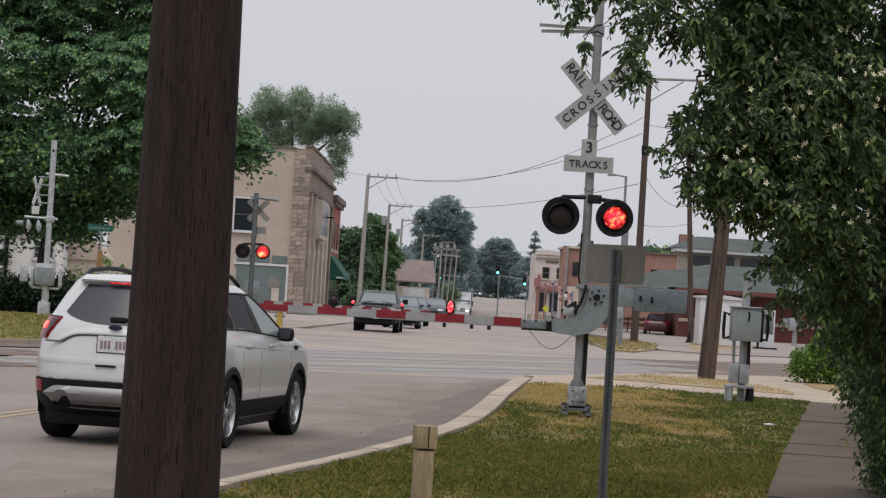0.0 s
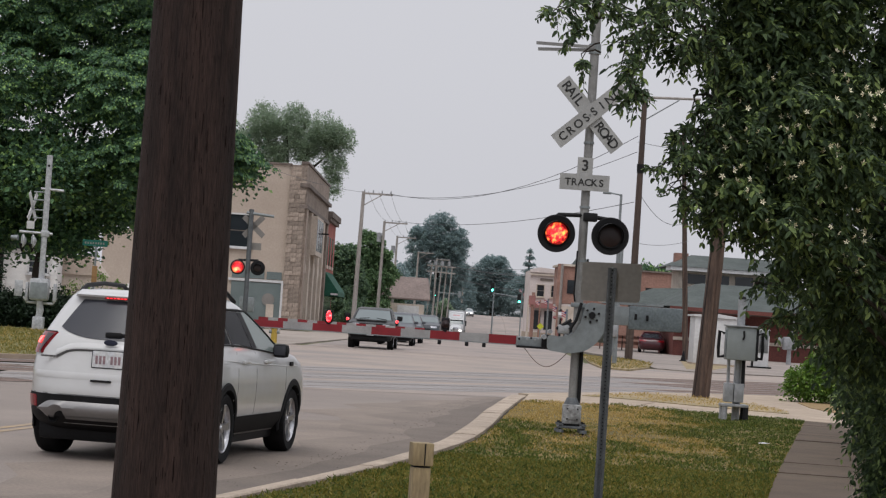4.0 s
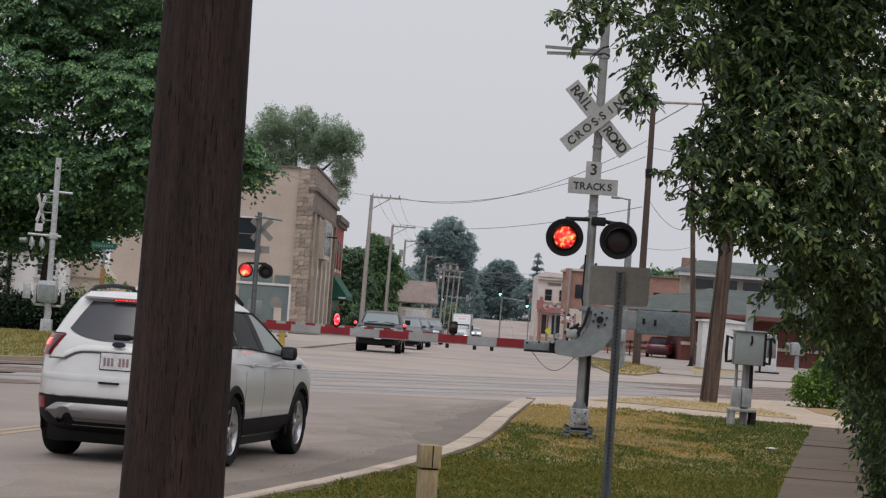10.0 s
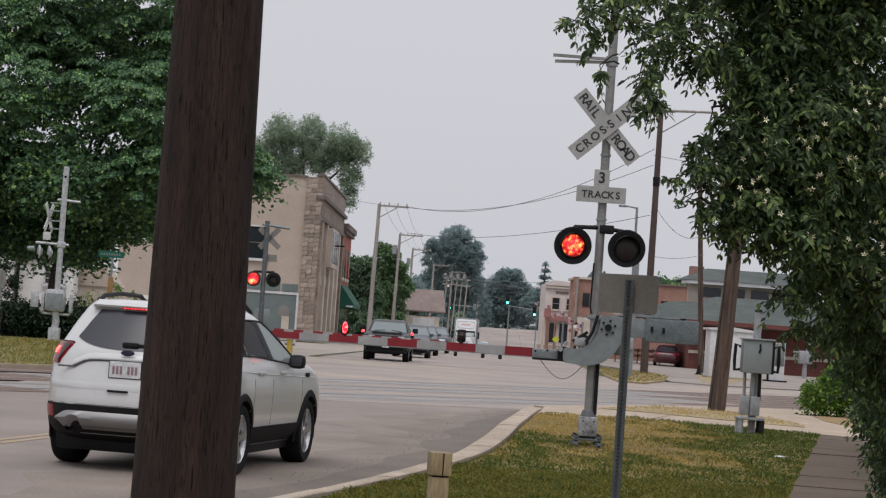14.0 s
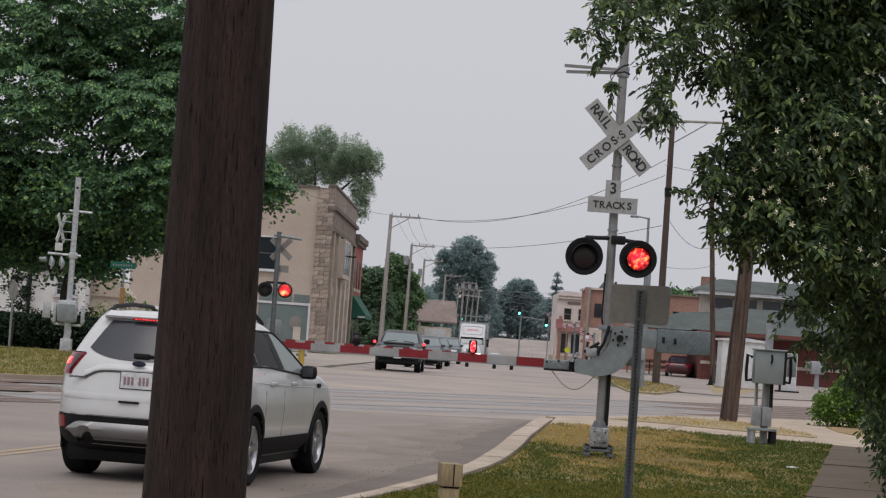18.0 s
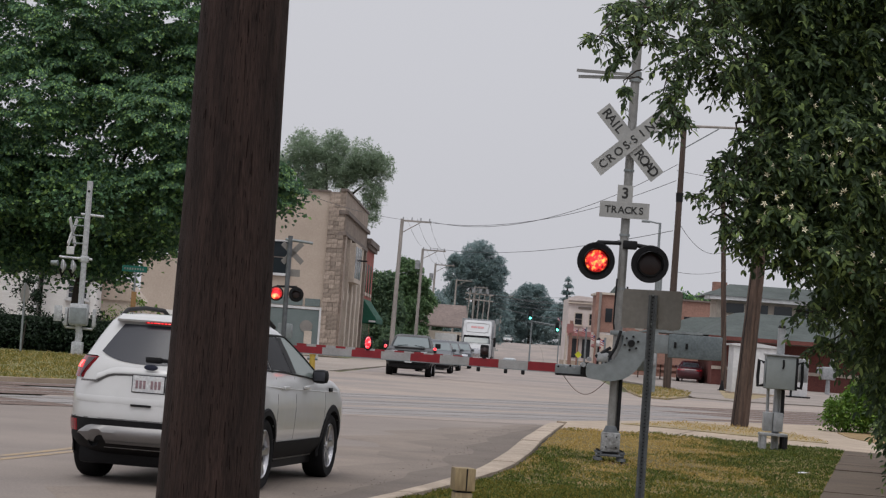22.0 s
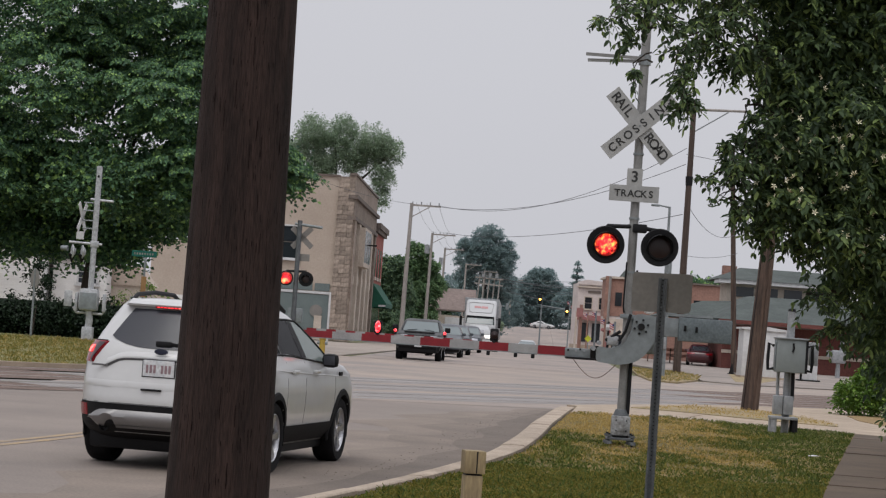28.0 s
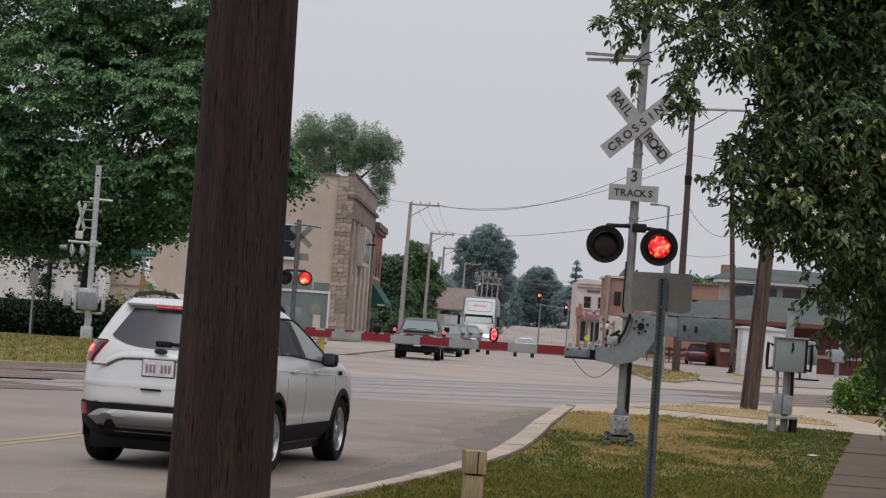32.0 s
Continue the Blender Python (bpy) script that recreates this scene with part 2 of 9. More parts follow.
M_LIT = glow("lit_red_led", (1.0, 0.012, 0.03), 2.5, 15, (1.0, 0.2, 0.05), core=0.155)
M_LITWARM = glow("lit_red_lamp", (1.0, 0.02, 0.025), 2.7, 16, (1.0, 0.26, 0.05), core=0.155)
M_LITFAR = glow("lit_red_far_lamp", (1.0, 0.012, 0.02), 3.2, 3, (1.0, 0.26, 0.1), core=0.22)
M_REDSMALL = glow("small_red_lamp", (1.0, 0.015, 0.03), 2.6, 30, (1.0, 0.3, 0.3))
M_BRAKE = glow("lit_brake_lens", (1.0, 0.02, 0.03), 2.2, 16, (1.0, 0.2, 0.16))
M_TAILDARK = glassy("red_tail_lens", (0.2, 0.006, 0.012), 0.15)
M_HEAD = glow("lit_headlamp", (1.0, 0.93, 0.85), 2.6, base=(0.8, 0.8, 0.8))
M_GREEN = glow("green_signal", (0.1, 1.0, 0.75), 7.0, base=(0.02, 0.2, 0.15))
M_AMBER = glow("amber_signal", (1.0, 0.5, 0.08), 7.0, base=(0.3, 0.15, 0.02))
M_REDSIG = glow("red_signal", (1.0, 0.08, 0.07), 7.0)
M_TYRE = surf("tyre_rubber", (0.013, 0.013, 0.014), (0.008, 0.008, 0.009), 0.85, scale=8, fine=60, bump=0.2, spec=0.15)
M_RIM = surf("alloy_wheel", (0.55, 0.55, 0.57), (0.42, 0.42, 0.44), 0.3, 0.85, scale=6, bump=0)
M_PLASTIC = surf("black_plastic_cladding", (0.014, 0.014, 0.015), (0.009, 0.009, 0.01), 0.7, scale=8, fine=80, bump=0.1, spec=0.15)
M_CARGLASS = glassy("dark_car_glass", (0.042, 0.044, 0.053), 0.16)
M_CARGLASS.node_tree.nodes["Principled BSDF"].inputs["Specular IOR Level"].default_value = 0.34
M_TINT = glassy("privacy_glass", (0.01, 0.01, 0.012), 0.1)
M_TINT.node_tree.nodes["Principled BSDF"].inputs["Specular IOR Level"].default_value = 0.1
M_TINT.node_tree.nodes["Principled BSDF"].inputs["IOR"].default_value = 1.15
# opaque pale tint stands for daylight seen through the front side glass
M_CLEARSIDE = glassy("daylight_tinted_side_glass", (0.17, 0.2, 0.19), 0.08)
M_CLEARSIDE.node_tree.nodes["Principled BSDF"].inputs["IOR"].default_value = 1.2
# pale base tint stands for the sky mirrored in the windscreens
M_FARGLASS = glassy("sky_tinted_windscreen", (0.15, 0.18, 0.185), 0.08)
M_FARGLASS.node_tree.nodes["Principled BSDF"].inputs["Specular IOR Level"].default_value = 0.55
M_CHROME = surf("chrome_trim", (0.6, 0.6, 0.62), (0.5, 0.5, 0.52), 0.15, 0.95, bump=0)
M_CAST = surf("bright_cast_aluminium", (0.52, 0.53, 0.55), (0.3, 0.31, 0.33), 0.45, 0.3, scale=9, fine=50, bump=0.15, speck=0.15)
M_SILVERTRIM = surf("silver_bumper_trim", (0.27, 0.265, 0.265), (0.22, 0.215, 0.215), 0.42, 0.5, bump=0, speck=0.03)


def paint(name, colour, rough=0.35):
    return surf(name, colour, tuple(c * 0.93 for c in colour), rough, scale=1.2, fine=8, bump=0, speck=0.03, spec=0.5, coat=0.6)


M_WHITECAR = paint("white_car_paint", (0.52, 0.52, 0.52), 0.28)
M_GREYCAR = surf("grey_car_paint", (0.045, 0.046, 0.048), (0.038, 0.039, 0.041), 0.5, scale=1.2, fine=8, bump=0, speck=0.04, spec=0.3, coat=0.15)
M_DARKCAR = surf("dark_blue_grey_car_paint", (0.06, 0.068, 0.08), (0.052, 0.058, 0.068), 0.45, scale=1.2, fine=8, bump=0, speck=0.04, spec=0.35, coat=0.25)
M_SILVERCAR = paint("silver_car_paint", (0.42, 0.44, 0.46))
M_REDCAR = paint("dark_red_car_paint", (0.06, 0.008, 0.014))
M_PLATE = surf("number_plate_white", (0.6, 0.6, 0.6), (0.5, 0.52, 0.55), 0.5, scale=12, fine=50, bump=0)
M_PLATEBAR = surf("number_plate_bars", (0.3, 0.19, 0.2), (0.22, 0.15, 0.17), 0.5, scale=20, bump=0)
M_SMOKED = glassy("smoked_lens", (0.03, 0.012, 0.015), 0.2)
M_SEAM = surf("shaded_panel_gap", (0.13, 0.13, 0.133), (0.1, 0.1, 0.103), 0.8, bump=0)
M_BADGE = surf("dark_blue_badge", (0.012, 0.016, 0.035), (0.01, 0.013, 0.03), 0.3, bump=0)

# ---- mesh building ----
class Shape:
    """Collects vertices and faces of one mesh."""

    def __init__(self):
        self.v, self.f = [], []

    def add(self, verts, faces):
        k = len(self.v)
        self.v.extend(tuple(p) for p in verts)
        self.f.extend(tuple(i + k for i in face) for face in faces)
        return self

    def box(self, c, s, bevel=0.0, turn=None):
        hx, hy, hz = s[0] / 2, s[1] / 2, s[2] / 2
        m = turn or Matrix()
        c = Vector(c)
        if bevel <= 0:
            vs = [(x, y, z) for x in (-hx, hx) for y in (-hy, hy) for z in (-hz, hz)]
            fs = [(0, 1, 3, 2), (4, 6, 7, 5), (0, 4, 5, 1), (2, 3, 7, 6), (0, 2, 6, 4), (1, 5, 7, 3)]
        else:
            bm = bmesh.new()
            bmesh.ops.create_cube(bm, size=1)
            for v in bm.verts:
                v.co = (v.co.x * 2 * hx, v.co.y * 2 * hy, v.co.z * 2 * hz)
            bmesh.ops.bevel(bm, geom=bm.edges[:], offset=min(bevel, hx * 0.9, hy * 0.9, hz * 0.9), segments=2, profile=0.6, affect="EDGES")
            bm.verts.index_update()
            vs, fs = [v.co.copy() for v in bm.verts], [[v.index for v in f.verts] for f in bm.faces]
            bm.free()
        return self.add([m.to_3x3() @ Vector(v) + c for v in vs], fs)

    def cyl(self, a, b, r0, r1=None, n=16, caps=True):
        a, b = Vector(a), Vector(b)
        r1 = r0 if r1 is None else r1
        q = (b - a).to_track_quat("Z", "Y")
        ring = [q @ Vector((math.cos(2 * math.pi * i / n), math.sin(2 * math.pi * i / n), 0)) for i in range(n)]
        vs = [a + p * r0 for p in ring] + [b + p * r1 for p in ring]
        fs = [(i, (i + 1) % n, n + (i + 1) % n, n + i) for i in range(n)]
        if caps:
            fs += [tuple(range(n - 1, -1, -1)), tuple(range(n, 2 * n))]
        return self.add(vs, fs)

    def tube(self, pts, r, n=8):
        """A round bar along a line, as one skin."""
        pts = [Vector(p) for p in pts]
        k = len(pts)
        vs, side = [], None
        for i, p in enumerate(pts):
            t = (pts[min(i + 1, k - 1)] - pts[max(i - 1, 0)]).normalized()
            if side is None:
                side = t.orthogonal().normalized()
            side = (side - t * side.dot(t)).normalized()
            up = t.cross(side)
            vs += [p + (side * math.cos(2 * math.pi * j / n) + up * math.sin(2 * math.pi * j / n)) * r for j in range(n)]
        fs = [(i * n + j, i * n + (j + 1) % n, (i + 1) * n + (j + 1) % n, (i + 1) * n + j) for i in range(k - 1) for j in range(n)]
        fs += [tuple(range(n - 1, -1, -1)), tuple(range((k - 1) * n, k * n))]
        return self.add(vs, fs)

    def lathe(self, profile, a, axis, n=32, closed=False):
        """Turns (radius, height) rows about the axis through a."""
        q = Vector(axis).to_track_quat("Z", "Y")
        a, k = Vector(a), len(profile)
        vs = [a + q @ Vector((r * math.cos(2 * math.pi * i / n), r * math.sin(2 * math.pi * i / n), h)) for i in range(n) for r, h in profile]
        fs = []
        for i in range(n):
            j = (i + 1) % n
            for s in range(k if closed else k - 1):
                t = (s + 1) % k
                fs.append((i * k + s, j * k + s, j * k + t, i * k + t))
        return self.add(vs, fs)

    def prism(self, poly, depth, m=None):
        """A flat outline in x and z, pushed from y = 0 to depth, then placed by m."""
        m = m or Matrix()
        n = len(poly)
        vs = [m @ Vector((x, 0, z)) for x, z in poly] + [m @ Vector((x, depth, z)) for x, z in poly]
        fs = [(i, (i + 1) % n, n + (i + 1) % n, n + i) for i in range(n)]
        fs += [tuple(range(n - 1, -1, -1)), tuple(range(n, 2 * n))]
        return self.add(vs, fs)

    def sheet(self, poly, z=0.0, drop=0.0):
        """A level outline at z (or at each point's own height), with an edge going down."""
        n = len(poly)
        top = [(p[0], p[1], p[2] if len(p) > 2 else z) for p in poly]
        if drop:
            vs = top + [(x, y, h - drop) for x, y, h in top]
            return self.add(vs, [tuple(range(n))] + [(i, n + i, n + (i + 1) % n, (i + 1) % n) for i in range(n)])
        return self.add(top, [tuple(range(n))])

    def grid(self, rows):
        """A patch from rows of points."""
        w = len(rows[0])
        return self.add([p for r in rows for p in r], [(i * w + j, i * w + j + 1, (i + 1) * w + j + 1, (i + 1) * w + j) for i in range(len(rows) - 1) for j in range(w - 1)])

    def mesh(self, name, material, smooth=True, angle=35):
        me = bpy.data.meshes.new(name)
        me.from_pydata(self.v, [], self.f)
        me.validate()
        bm = bmesh.new()
        bm.from_mesh(me)
        bmesh.ops.recalc_face_normals(bm, faces=bm.faces[:])
        bm.to_mesh(me)
        bm.free()
        if smooth:
            me.shade_smooth()
            me.set_sharp_from_angle(angle=radians(angle))
        me.materials.append(material)
        return me


def part(name, shape, material, parent, label="", at=None, smooth=True, angle=35):
    """One mesh object under a thing or under a part."""
    me = shape.mesh(name, material, smooth, angle) if isinstance(shape, Shape) else shape
    ob = new(name, me)
    if parent is not None:
        ob.parent = parent
    if at is not None:
        ob.matrix_basis = at
    if label:
        tagged(ob, label)
    return ob


def thing(name, label, category, m=None, group="", kind=""):
    ob = new(name)
    ob.empty_display_size = 0.2
    ob.matrix_basis = m or Matrix()
    return tagged(ob, label, category, group, kind)


def solid(name, shape, material, label, category, group="", kind="", m=None, smooth=True, angle=35):
    ob = part(name, shape, material, None, "", m, smooth, angle)
    return tagged(ob, label, category, group, kind)


def writing(name, text, size, material, parent, m, label="", width=None, depth=0.002):
    """Words in the built-in font as a mesh, centred, upright in x and z, facing -y."""
    cu = bpy.data.curves.new(name, "FONT")
    cu.body, cu.size, cu.align_x, cu.align_y, cu.extrude, cu.offset = text, size, "CENTER", "CENTER", depth, size * 0.018
    tmp = new("tmp_text", cu)
    me = bpy.data.meshes.new_from_object(tmp.evaluated_get(bpy.context.evaluated_depsgraph_get()))
    bpy.data.objects.remove(tmp)
    xs = [v.co.x for v in me.vertices]
    k = width / (max(xs) - min(xs)) if width else 1.0
    mid = (max(xs) + min(xs)) / 2
    for v in me.vertices:
        v.co = ((v.co.x - mid) * k, -v.co.z, v.co.y)
    me.materials.clear()
    me.materials.append(material)
    return part(name, me, material, parent, label, m)


# ---- ground, roads, kerbs ----
HILL_Y = [160, 170, 181, 198, 218, 257, 285, 310, 340, 358, 375, 390, 405, 430, 480, 640]
HILL_Z = [0.0, -0.08, -0.35, -0.65, -0.9, -1.15, -1.25, -1.35, -1.35, -1.0, 0.2, 1.25, 1.85, 2.35, 2.6, -2.4]


def gz(y):
    """Height of the ground: level to the crossing, a shallow dip, then the street climbs to a crest."""
    return sum(float(np.interp(y + d, HILL_Y, HILL_Z)) for d in (-8, 0, 8)) / 3


def terrace(y):
    """Height of the shop floors beside the dip."""
    t = min(max((y - 165) / 300, 0), 1)
    return 2.6 * t * t * (3 - 2 * t) - 0.6 * math.exp(-((y - 212) / 42) ** 2)


def sm(a, b, t):
    return a + (b - a) * t


ys = [-80, -20, 0, 20, 60, 110, 165] + [165 + 12 * i for i in range(1, 27)] + [500, 525, 550, 580, 610, 640, 900, 3200]
g = Shape()
g.grid([[(x, y, gz(y) - 0.03) for x in (-2500, -300, -60, -20, 0, 20, 60, 300, 2500)] for y in ys])
tagged(part("ground", g, M_FIELD, None), "flat ground with dry summer turf", "ground", kind="structure")

# kerb line of the near road, from behind the camera to the corner
KERB = [(-11.6, -30), (-5.2, 0), (-2.95, 10), (-0.94, 18.45), (-0.53, 20.2), (-0.02, 22.5), (0.47, 25.2), (0.75, 27.2), (1.0, 29.4), (1.29, 32.2), (1.7, 37.0), (2.19, 41.9), (2.55, 45.4), (3.0, 48.6), (4.1, 51.2), (5.9, 54.3), (8.9, 56.6), (14, 62.6), (30, 82)]


def along(line, k):
    """The point at the fraction k of the line's length."""
    d = [math.dist(a, b) for a, b in zip(line, line[1:])]
    s = k * sum(d)
    for (a, b), w in zip(zip(line, line[1:]), d):
        if s <= w:
            return Vector((sm(a[0], b[0], s / w), sm(a[1], b[1], s / w)))
        s -= w
    return Vector(line[-1])


def smooth_line(line, n):
    pts = [along(line, i / (n - 1)) for i in range(n)]
    for _ in range(2):
        pts = [pts[0]] + [(a + 2 * b + c) / 4 for a, b, c in zip(pts, pts[1:], pts[2:])] + [pts[-1]]
    return pts


def offset(line, d):
    """The line moved d to its right."""
    out = []
    for i, p in enumerate(line):
        t = line[min(i + 1, len(line) - 1)] - line[max(i - 1, 0)]
        out.append(p + Vector((t.y, -t.x)).normalized() * d)
    return out


kerb_in = smooth_line(KERB, 110)
road = Shape()
left = [(-21.5, -30), (-14.2, 0), (-11.9, 10), (-9.9, 19), (-9.2, 23), (-8.5, 28), (-7.8, 34), (-7.2, 40), (-7.0, 46), (-6.8, 54), (-6.0, 66), (-5.0, 78), (-4.0, 92)]
right = [(p.x + 0.02, p.y) for p in kerb_in if p.y < 49]
road.sheet(left[:9] + [(3.0, 49.1)] + right[::-1][1:], 0.0)
tagged(part("road", road, M_ASPHALT, None), "worn grey asphalt road bending toward the crossing", "road", kind="structure")

cross = Shape()
cross.sheet([(-7.15, 40.5), (-6.8, 54), (-6.0, 66), (-5.0, 78), (-3.9, 95), (8.6, 96), (10.6, 93), (12.8, 90.8), (16.9, 94.2), (30, 108), (60, 145), (62, 118), (30, 82), (14, 62.5), (8.9, 58.4), (5.9, 54.2), (4.3, 51.0), (3.1, 48.9), (2.65, 46.5)], 0.005)
tagged(part("crossing", cross, M_ASPHALT2, None), "patched asphalt where the street crosses the tracks", "road crossing", kind="structure")

# main street beyond the crossing
LANE = 0.043


def sx(y, off):
    """x of a line along the street, off metres from its near-side left kerb."""
    return -3.4 + 0.05 * (min(y, 180) - 95) + 0.036 * max(y - 180, 0) + off


street = Shape()
street.grid([[(sx(y, 0), y, gz(y) + 0.01), (sx(y, 6), y, gz(y) + 0.012), (sx(y, 11.9), y, gz(y) + 0.01)] for y in [94, 110, 140, 165] + [165 + 12 * i for i in range(1, 27)] + [500, 525, 550, 580, 610]])
tagged(part("street", street, M_FARROAD, None), "sun-bleached main street climbing to a crest", "road", kind="structure")
far_walk = Shape()
far_walk.grid([[(sx(y, 11.8), y, gz(y) + 0.02), (sx(y, 11.9), y, gz(y) + 0.1), (sx(y, 30), y, gz(y) + 0.1)] for y in [200] + [200 + 14 * i for i in range(1, 21)]])
tagged(part("side_pavement", far_walk, M_FARROAD, None), "pale pavement before the far shops", "sidewalk", kind="structure")
# worn lane marks on the climbing street
M_FADEDMARK = surf("faded_street_paint", (0.3, 0.26, 0.24), (0.2, 0.17, 0.16), 0.88, scale=0.6, fine=4, bump=0)
for row, y in enumerate((205, 232, 262, 300, 345)):
    for off in (2.9, 5.8, 8.9):
        mk = Shape()
        mk.sheet([(sx(y, off - 0.1), y, gz(y) + 0.03), (sx(y, off + 0.1), y, gz(y) + 0.03), (sx(y + 9, off + 0.1), y + 9, gz(y + 9) + 0.03), (sx(y + 9, off - 0.1), y + 9, gz(y + 9) + 0.03)])
        tagged(part("lane_mark", mk, M_FADEDMARK, None), "faded white lane mark on the street", "road marking", "lane marks", kind="structure")

# yellow centre lines on the near road
for k in (0, 1):
    yl = Shape()
    ln = [p for p in kerb_in if p.y < 40]
    a, b = offset(ln, -4.34 - 0.2 * k), offset(ln, -4.45 - 0.2 * k)
    yl.grid([[(p.x, p.y, 0.004), (q.x, q.y, 0.004)] for p, q in zip(a, b)])
    tagged(part("centre_line", yl, M_YELLOW, None), "worn yellow centre line on the road", "road marking", "centre lines", kind="structure")

M_KERB = surf("pale_kerb_concrete", (0.44, 0.36, 0.285), (0.29, 0.235, 0.185), 0.88, scale=1.1, fine=30, bump=0.4, speck=0.22)
# kerb in cast lengths with open joints
def kerb_width(y):
    """Narrow along the road, broad at the bend."""
    return 0.16 + 0.17 * min(max((y - 21) / 8, 0), 1)


kerb_line = smooth_line(KERB, 60)
total = sum(math.dist(a, b) for a, b in zip(kerb_line, kerb_line[1:]))
kerb = thing("kerb", "pale concrete kerb with open joints along the road", "kerb", kind="structure")
n_k = int(total / 2.4)
for i in range(n_k):
    if i / n_k > 0.62:
        break
    ks = Shape()
    pts = [along([tuple(p) for p in kerb_in], (i + 0.002 + 0.996 * j / 4) / n_k) for j in range(5)]
    outer = [a + (b - a) * kerb_width(a.y) for a, b in zip(pts, offset(pts, 1.0))]
    lift = 0.004 * math.sin(i * 2.3)
    sec = []
    for p, q in zip(pts, outer):
        sec.append([(p.x, p.y, -0.05), (p.x + 0.008, p.y, 0.065 + lift), (sm(p.x, q.x, 0.15), sm(p.y, q.y, 0.15), 0.085 + lift), (sm(p.x, q.x, 0.9), sm(p.y, q.y, 0.9), 0.088 + lift), (q.x, q.y, 0.075 + lift), (q.x, q.y, -0.05)])
    ks.grid(sec)
    ks.add([sec[0][j] for j in range(6)] + [sec[-1][j] for j in range(6)], [(0, 1, 2, 3, 4, 5), (11, 10, 9, 8, 7, 6)])
    part("kerb_stone", ks, M_KERB, kerb)

# gutter debris along the kerb
deb = Shape()
rng = random.Random(4)
for i in range(420):
    k = rng.random()
    p = along([tuple(q) for q in kerb_in if 14 < q.y < 44], k)
    d = abs(rng.gauss(0.75, 0.12)) if rng.random() < 0.6 else rng.uniform(0.03, 0.7)
    x, y = p.x - d, p.y
    r = rng.uniform(0.004, 0.015)
    deb.add([(x - r, y - r, 0.003), (x + r, y - r * 0.6, 0.003), (x + r * 0.4, y + r, 0.003), (x, y, 0.003 + r * 0.5)], [(0, 1, 3), (1, 2, 3), (2, 0, 3)])
for wide, z, tone in ((2.3, 0.0025, 0.9), (1.35, 0.004, 0.78), (0.6, 0.0055, 0.6)):
    band_l = [p for p in kerb_in if 12 < p.y < 47]
    band = Shape()
    band.grid([[(p.x + 0.01, p.y, z), (p.x + (q.x - p.x) * wide * k, p.y + (q.y - p.y) * wide * k, z)] for p, q, k in ((p, q, (1 + 0.18 * math.sin(1.7 * p.y) + 0.12 * math.sin(4.3 * p.y)) * min(1, (47.5 - p.y) / 10)) for p, q in zip(band_l, offset(band_l, -1.0)))])
    tagged(part("gutter_silt", band, surf("silt_on_asphalt", (0.265 * tone, 0.216 * tone, 0.18 * tone), (0.195 * tone, 0.16 * tone, 0.136 * tone), 0.9, scale=0.8, fine=30, bump=0.3, speck=0.2), None), "thin brown silt washed along the gutter", "dirt", kind="structure")
seam_l = [p for p in kerb_in if 12 < p.y < 50]
seam = Shape()
seam.grid([[(a.x, a.y, 0.009), (b.x, b.y, 0.009)] for a, b in zip(offset(seam_l, 0.0), [q - (q - p) * (0.035 + 0.03 * math.sin(3.1 * p.y) * math.sin(1.3 * p.y)) for p, q in zip(offset(seam_l, -1.0), seam_l)])])
tagged(part("gutter_seam", seam, surf("gutter_dirt", (0.1, 0.078, 0.062), (0.05, 0.04, 0.033), 0.95, scale=3, fine=40, bump=0.3), None), "dirt-filled seam between the road and the kerb", "dirt", kind="structure")
M_DEBRIS = surf("gutter_grit", (0.085, 0.068, 0.056), (0.05, 0.04, 0.034), 0.95, bump=0)
tagged(part("gutter_grit", deb, M_DEBRIS, None, smooth=False), "dark leaf litter and grit in the gutter", "grit", kind="stuff")

M_DRY = surf("parched_turf", (0.36, 0.275, 0.165), (0.2, 0.165, 0.085), 0.95, scale=0.6, fine=9, bump=0.5, depth=0.03, speck=0.3)
# verge of turf between the kerb and the sidewalk
SW_L = [(-6.6, -30), (-0.55, 0), (1.55, 10), (4.27, 24.1), (5.35, 29.4), (6.9, 37), (8.05, 42.6)]
verge_edge = [a + (b - a) * (kerb_width(a.y) + 0.05) for a, b in zip(kerb_in, offset(kerb_in, 1.0)) if a.y < 43.6]
gap_in = [a + (b - a) * (kerb_width(a.y) - 0.03) for a, b in zip(kerb_in, offset(kerb_in, 1.0)) if a.y < 43.6]
# bare soil strip, coloured dark to hold the shade behind the kerb too
gap = Shape()
gap.grid([[(a.x, a.y, 0.035), (b.x + 0.03, b.y, 0.038)] for a, b in zip(gap_in, verge_edge)])
tagged(part("soil_edge", gap, surf("shaded_edge_soil", (0.05, 0.038, 0.022), (0.03, 0.024, 0.014), 0.95, scale=5, fine=40, bump=0.6), None), "bare soil edge behind the kerb with its shade painted in", "soil", kind="structure")
verge = Shape()
poly = [(p.x, p.y) for p in verge_edge] + [(2.95, 44.3), (4.25, 44.7), (5.4, 44.3), (6.4, 43.6), (7.5, 43.0), (8.0, 42.4)] + SW_L[::-1]
verge.sheet(poly, 0.045)
tagged(part("verge", verge, M_SOIL, None, smooth=False), "dry lawn strip with bare yellow patches", "lawn", kind="structure")

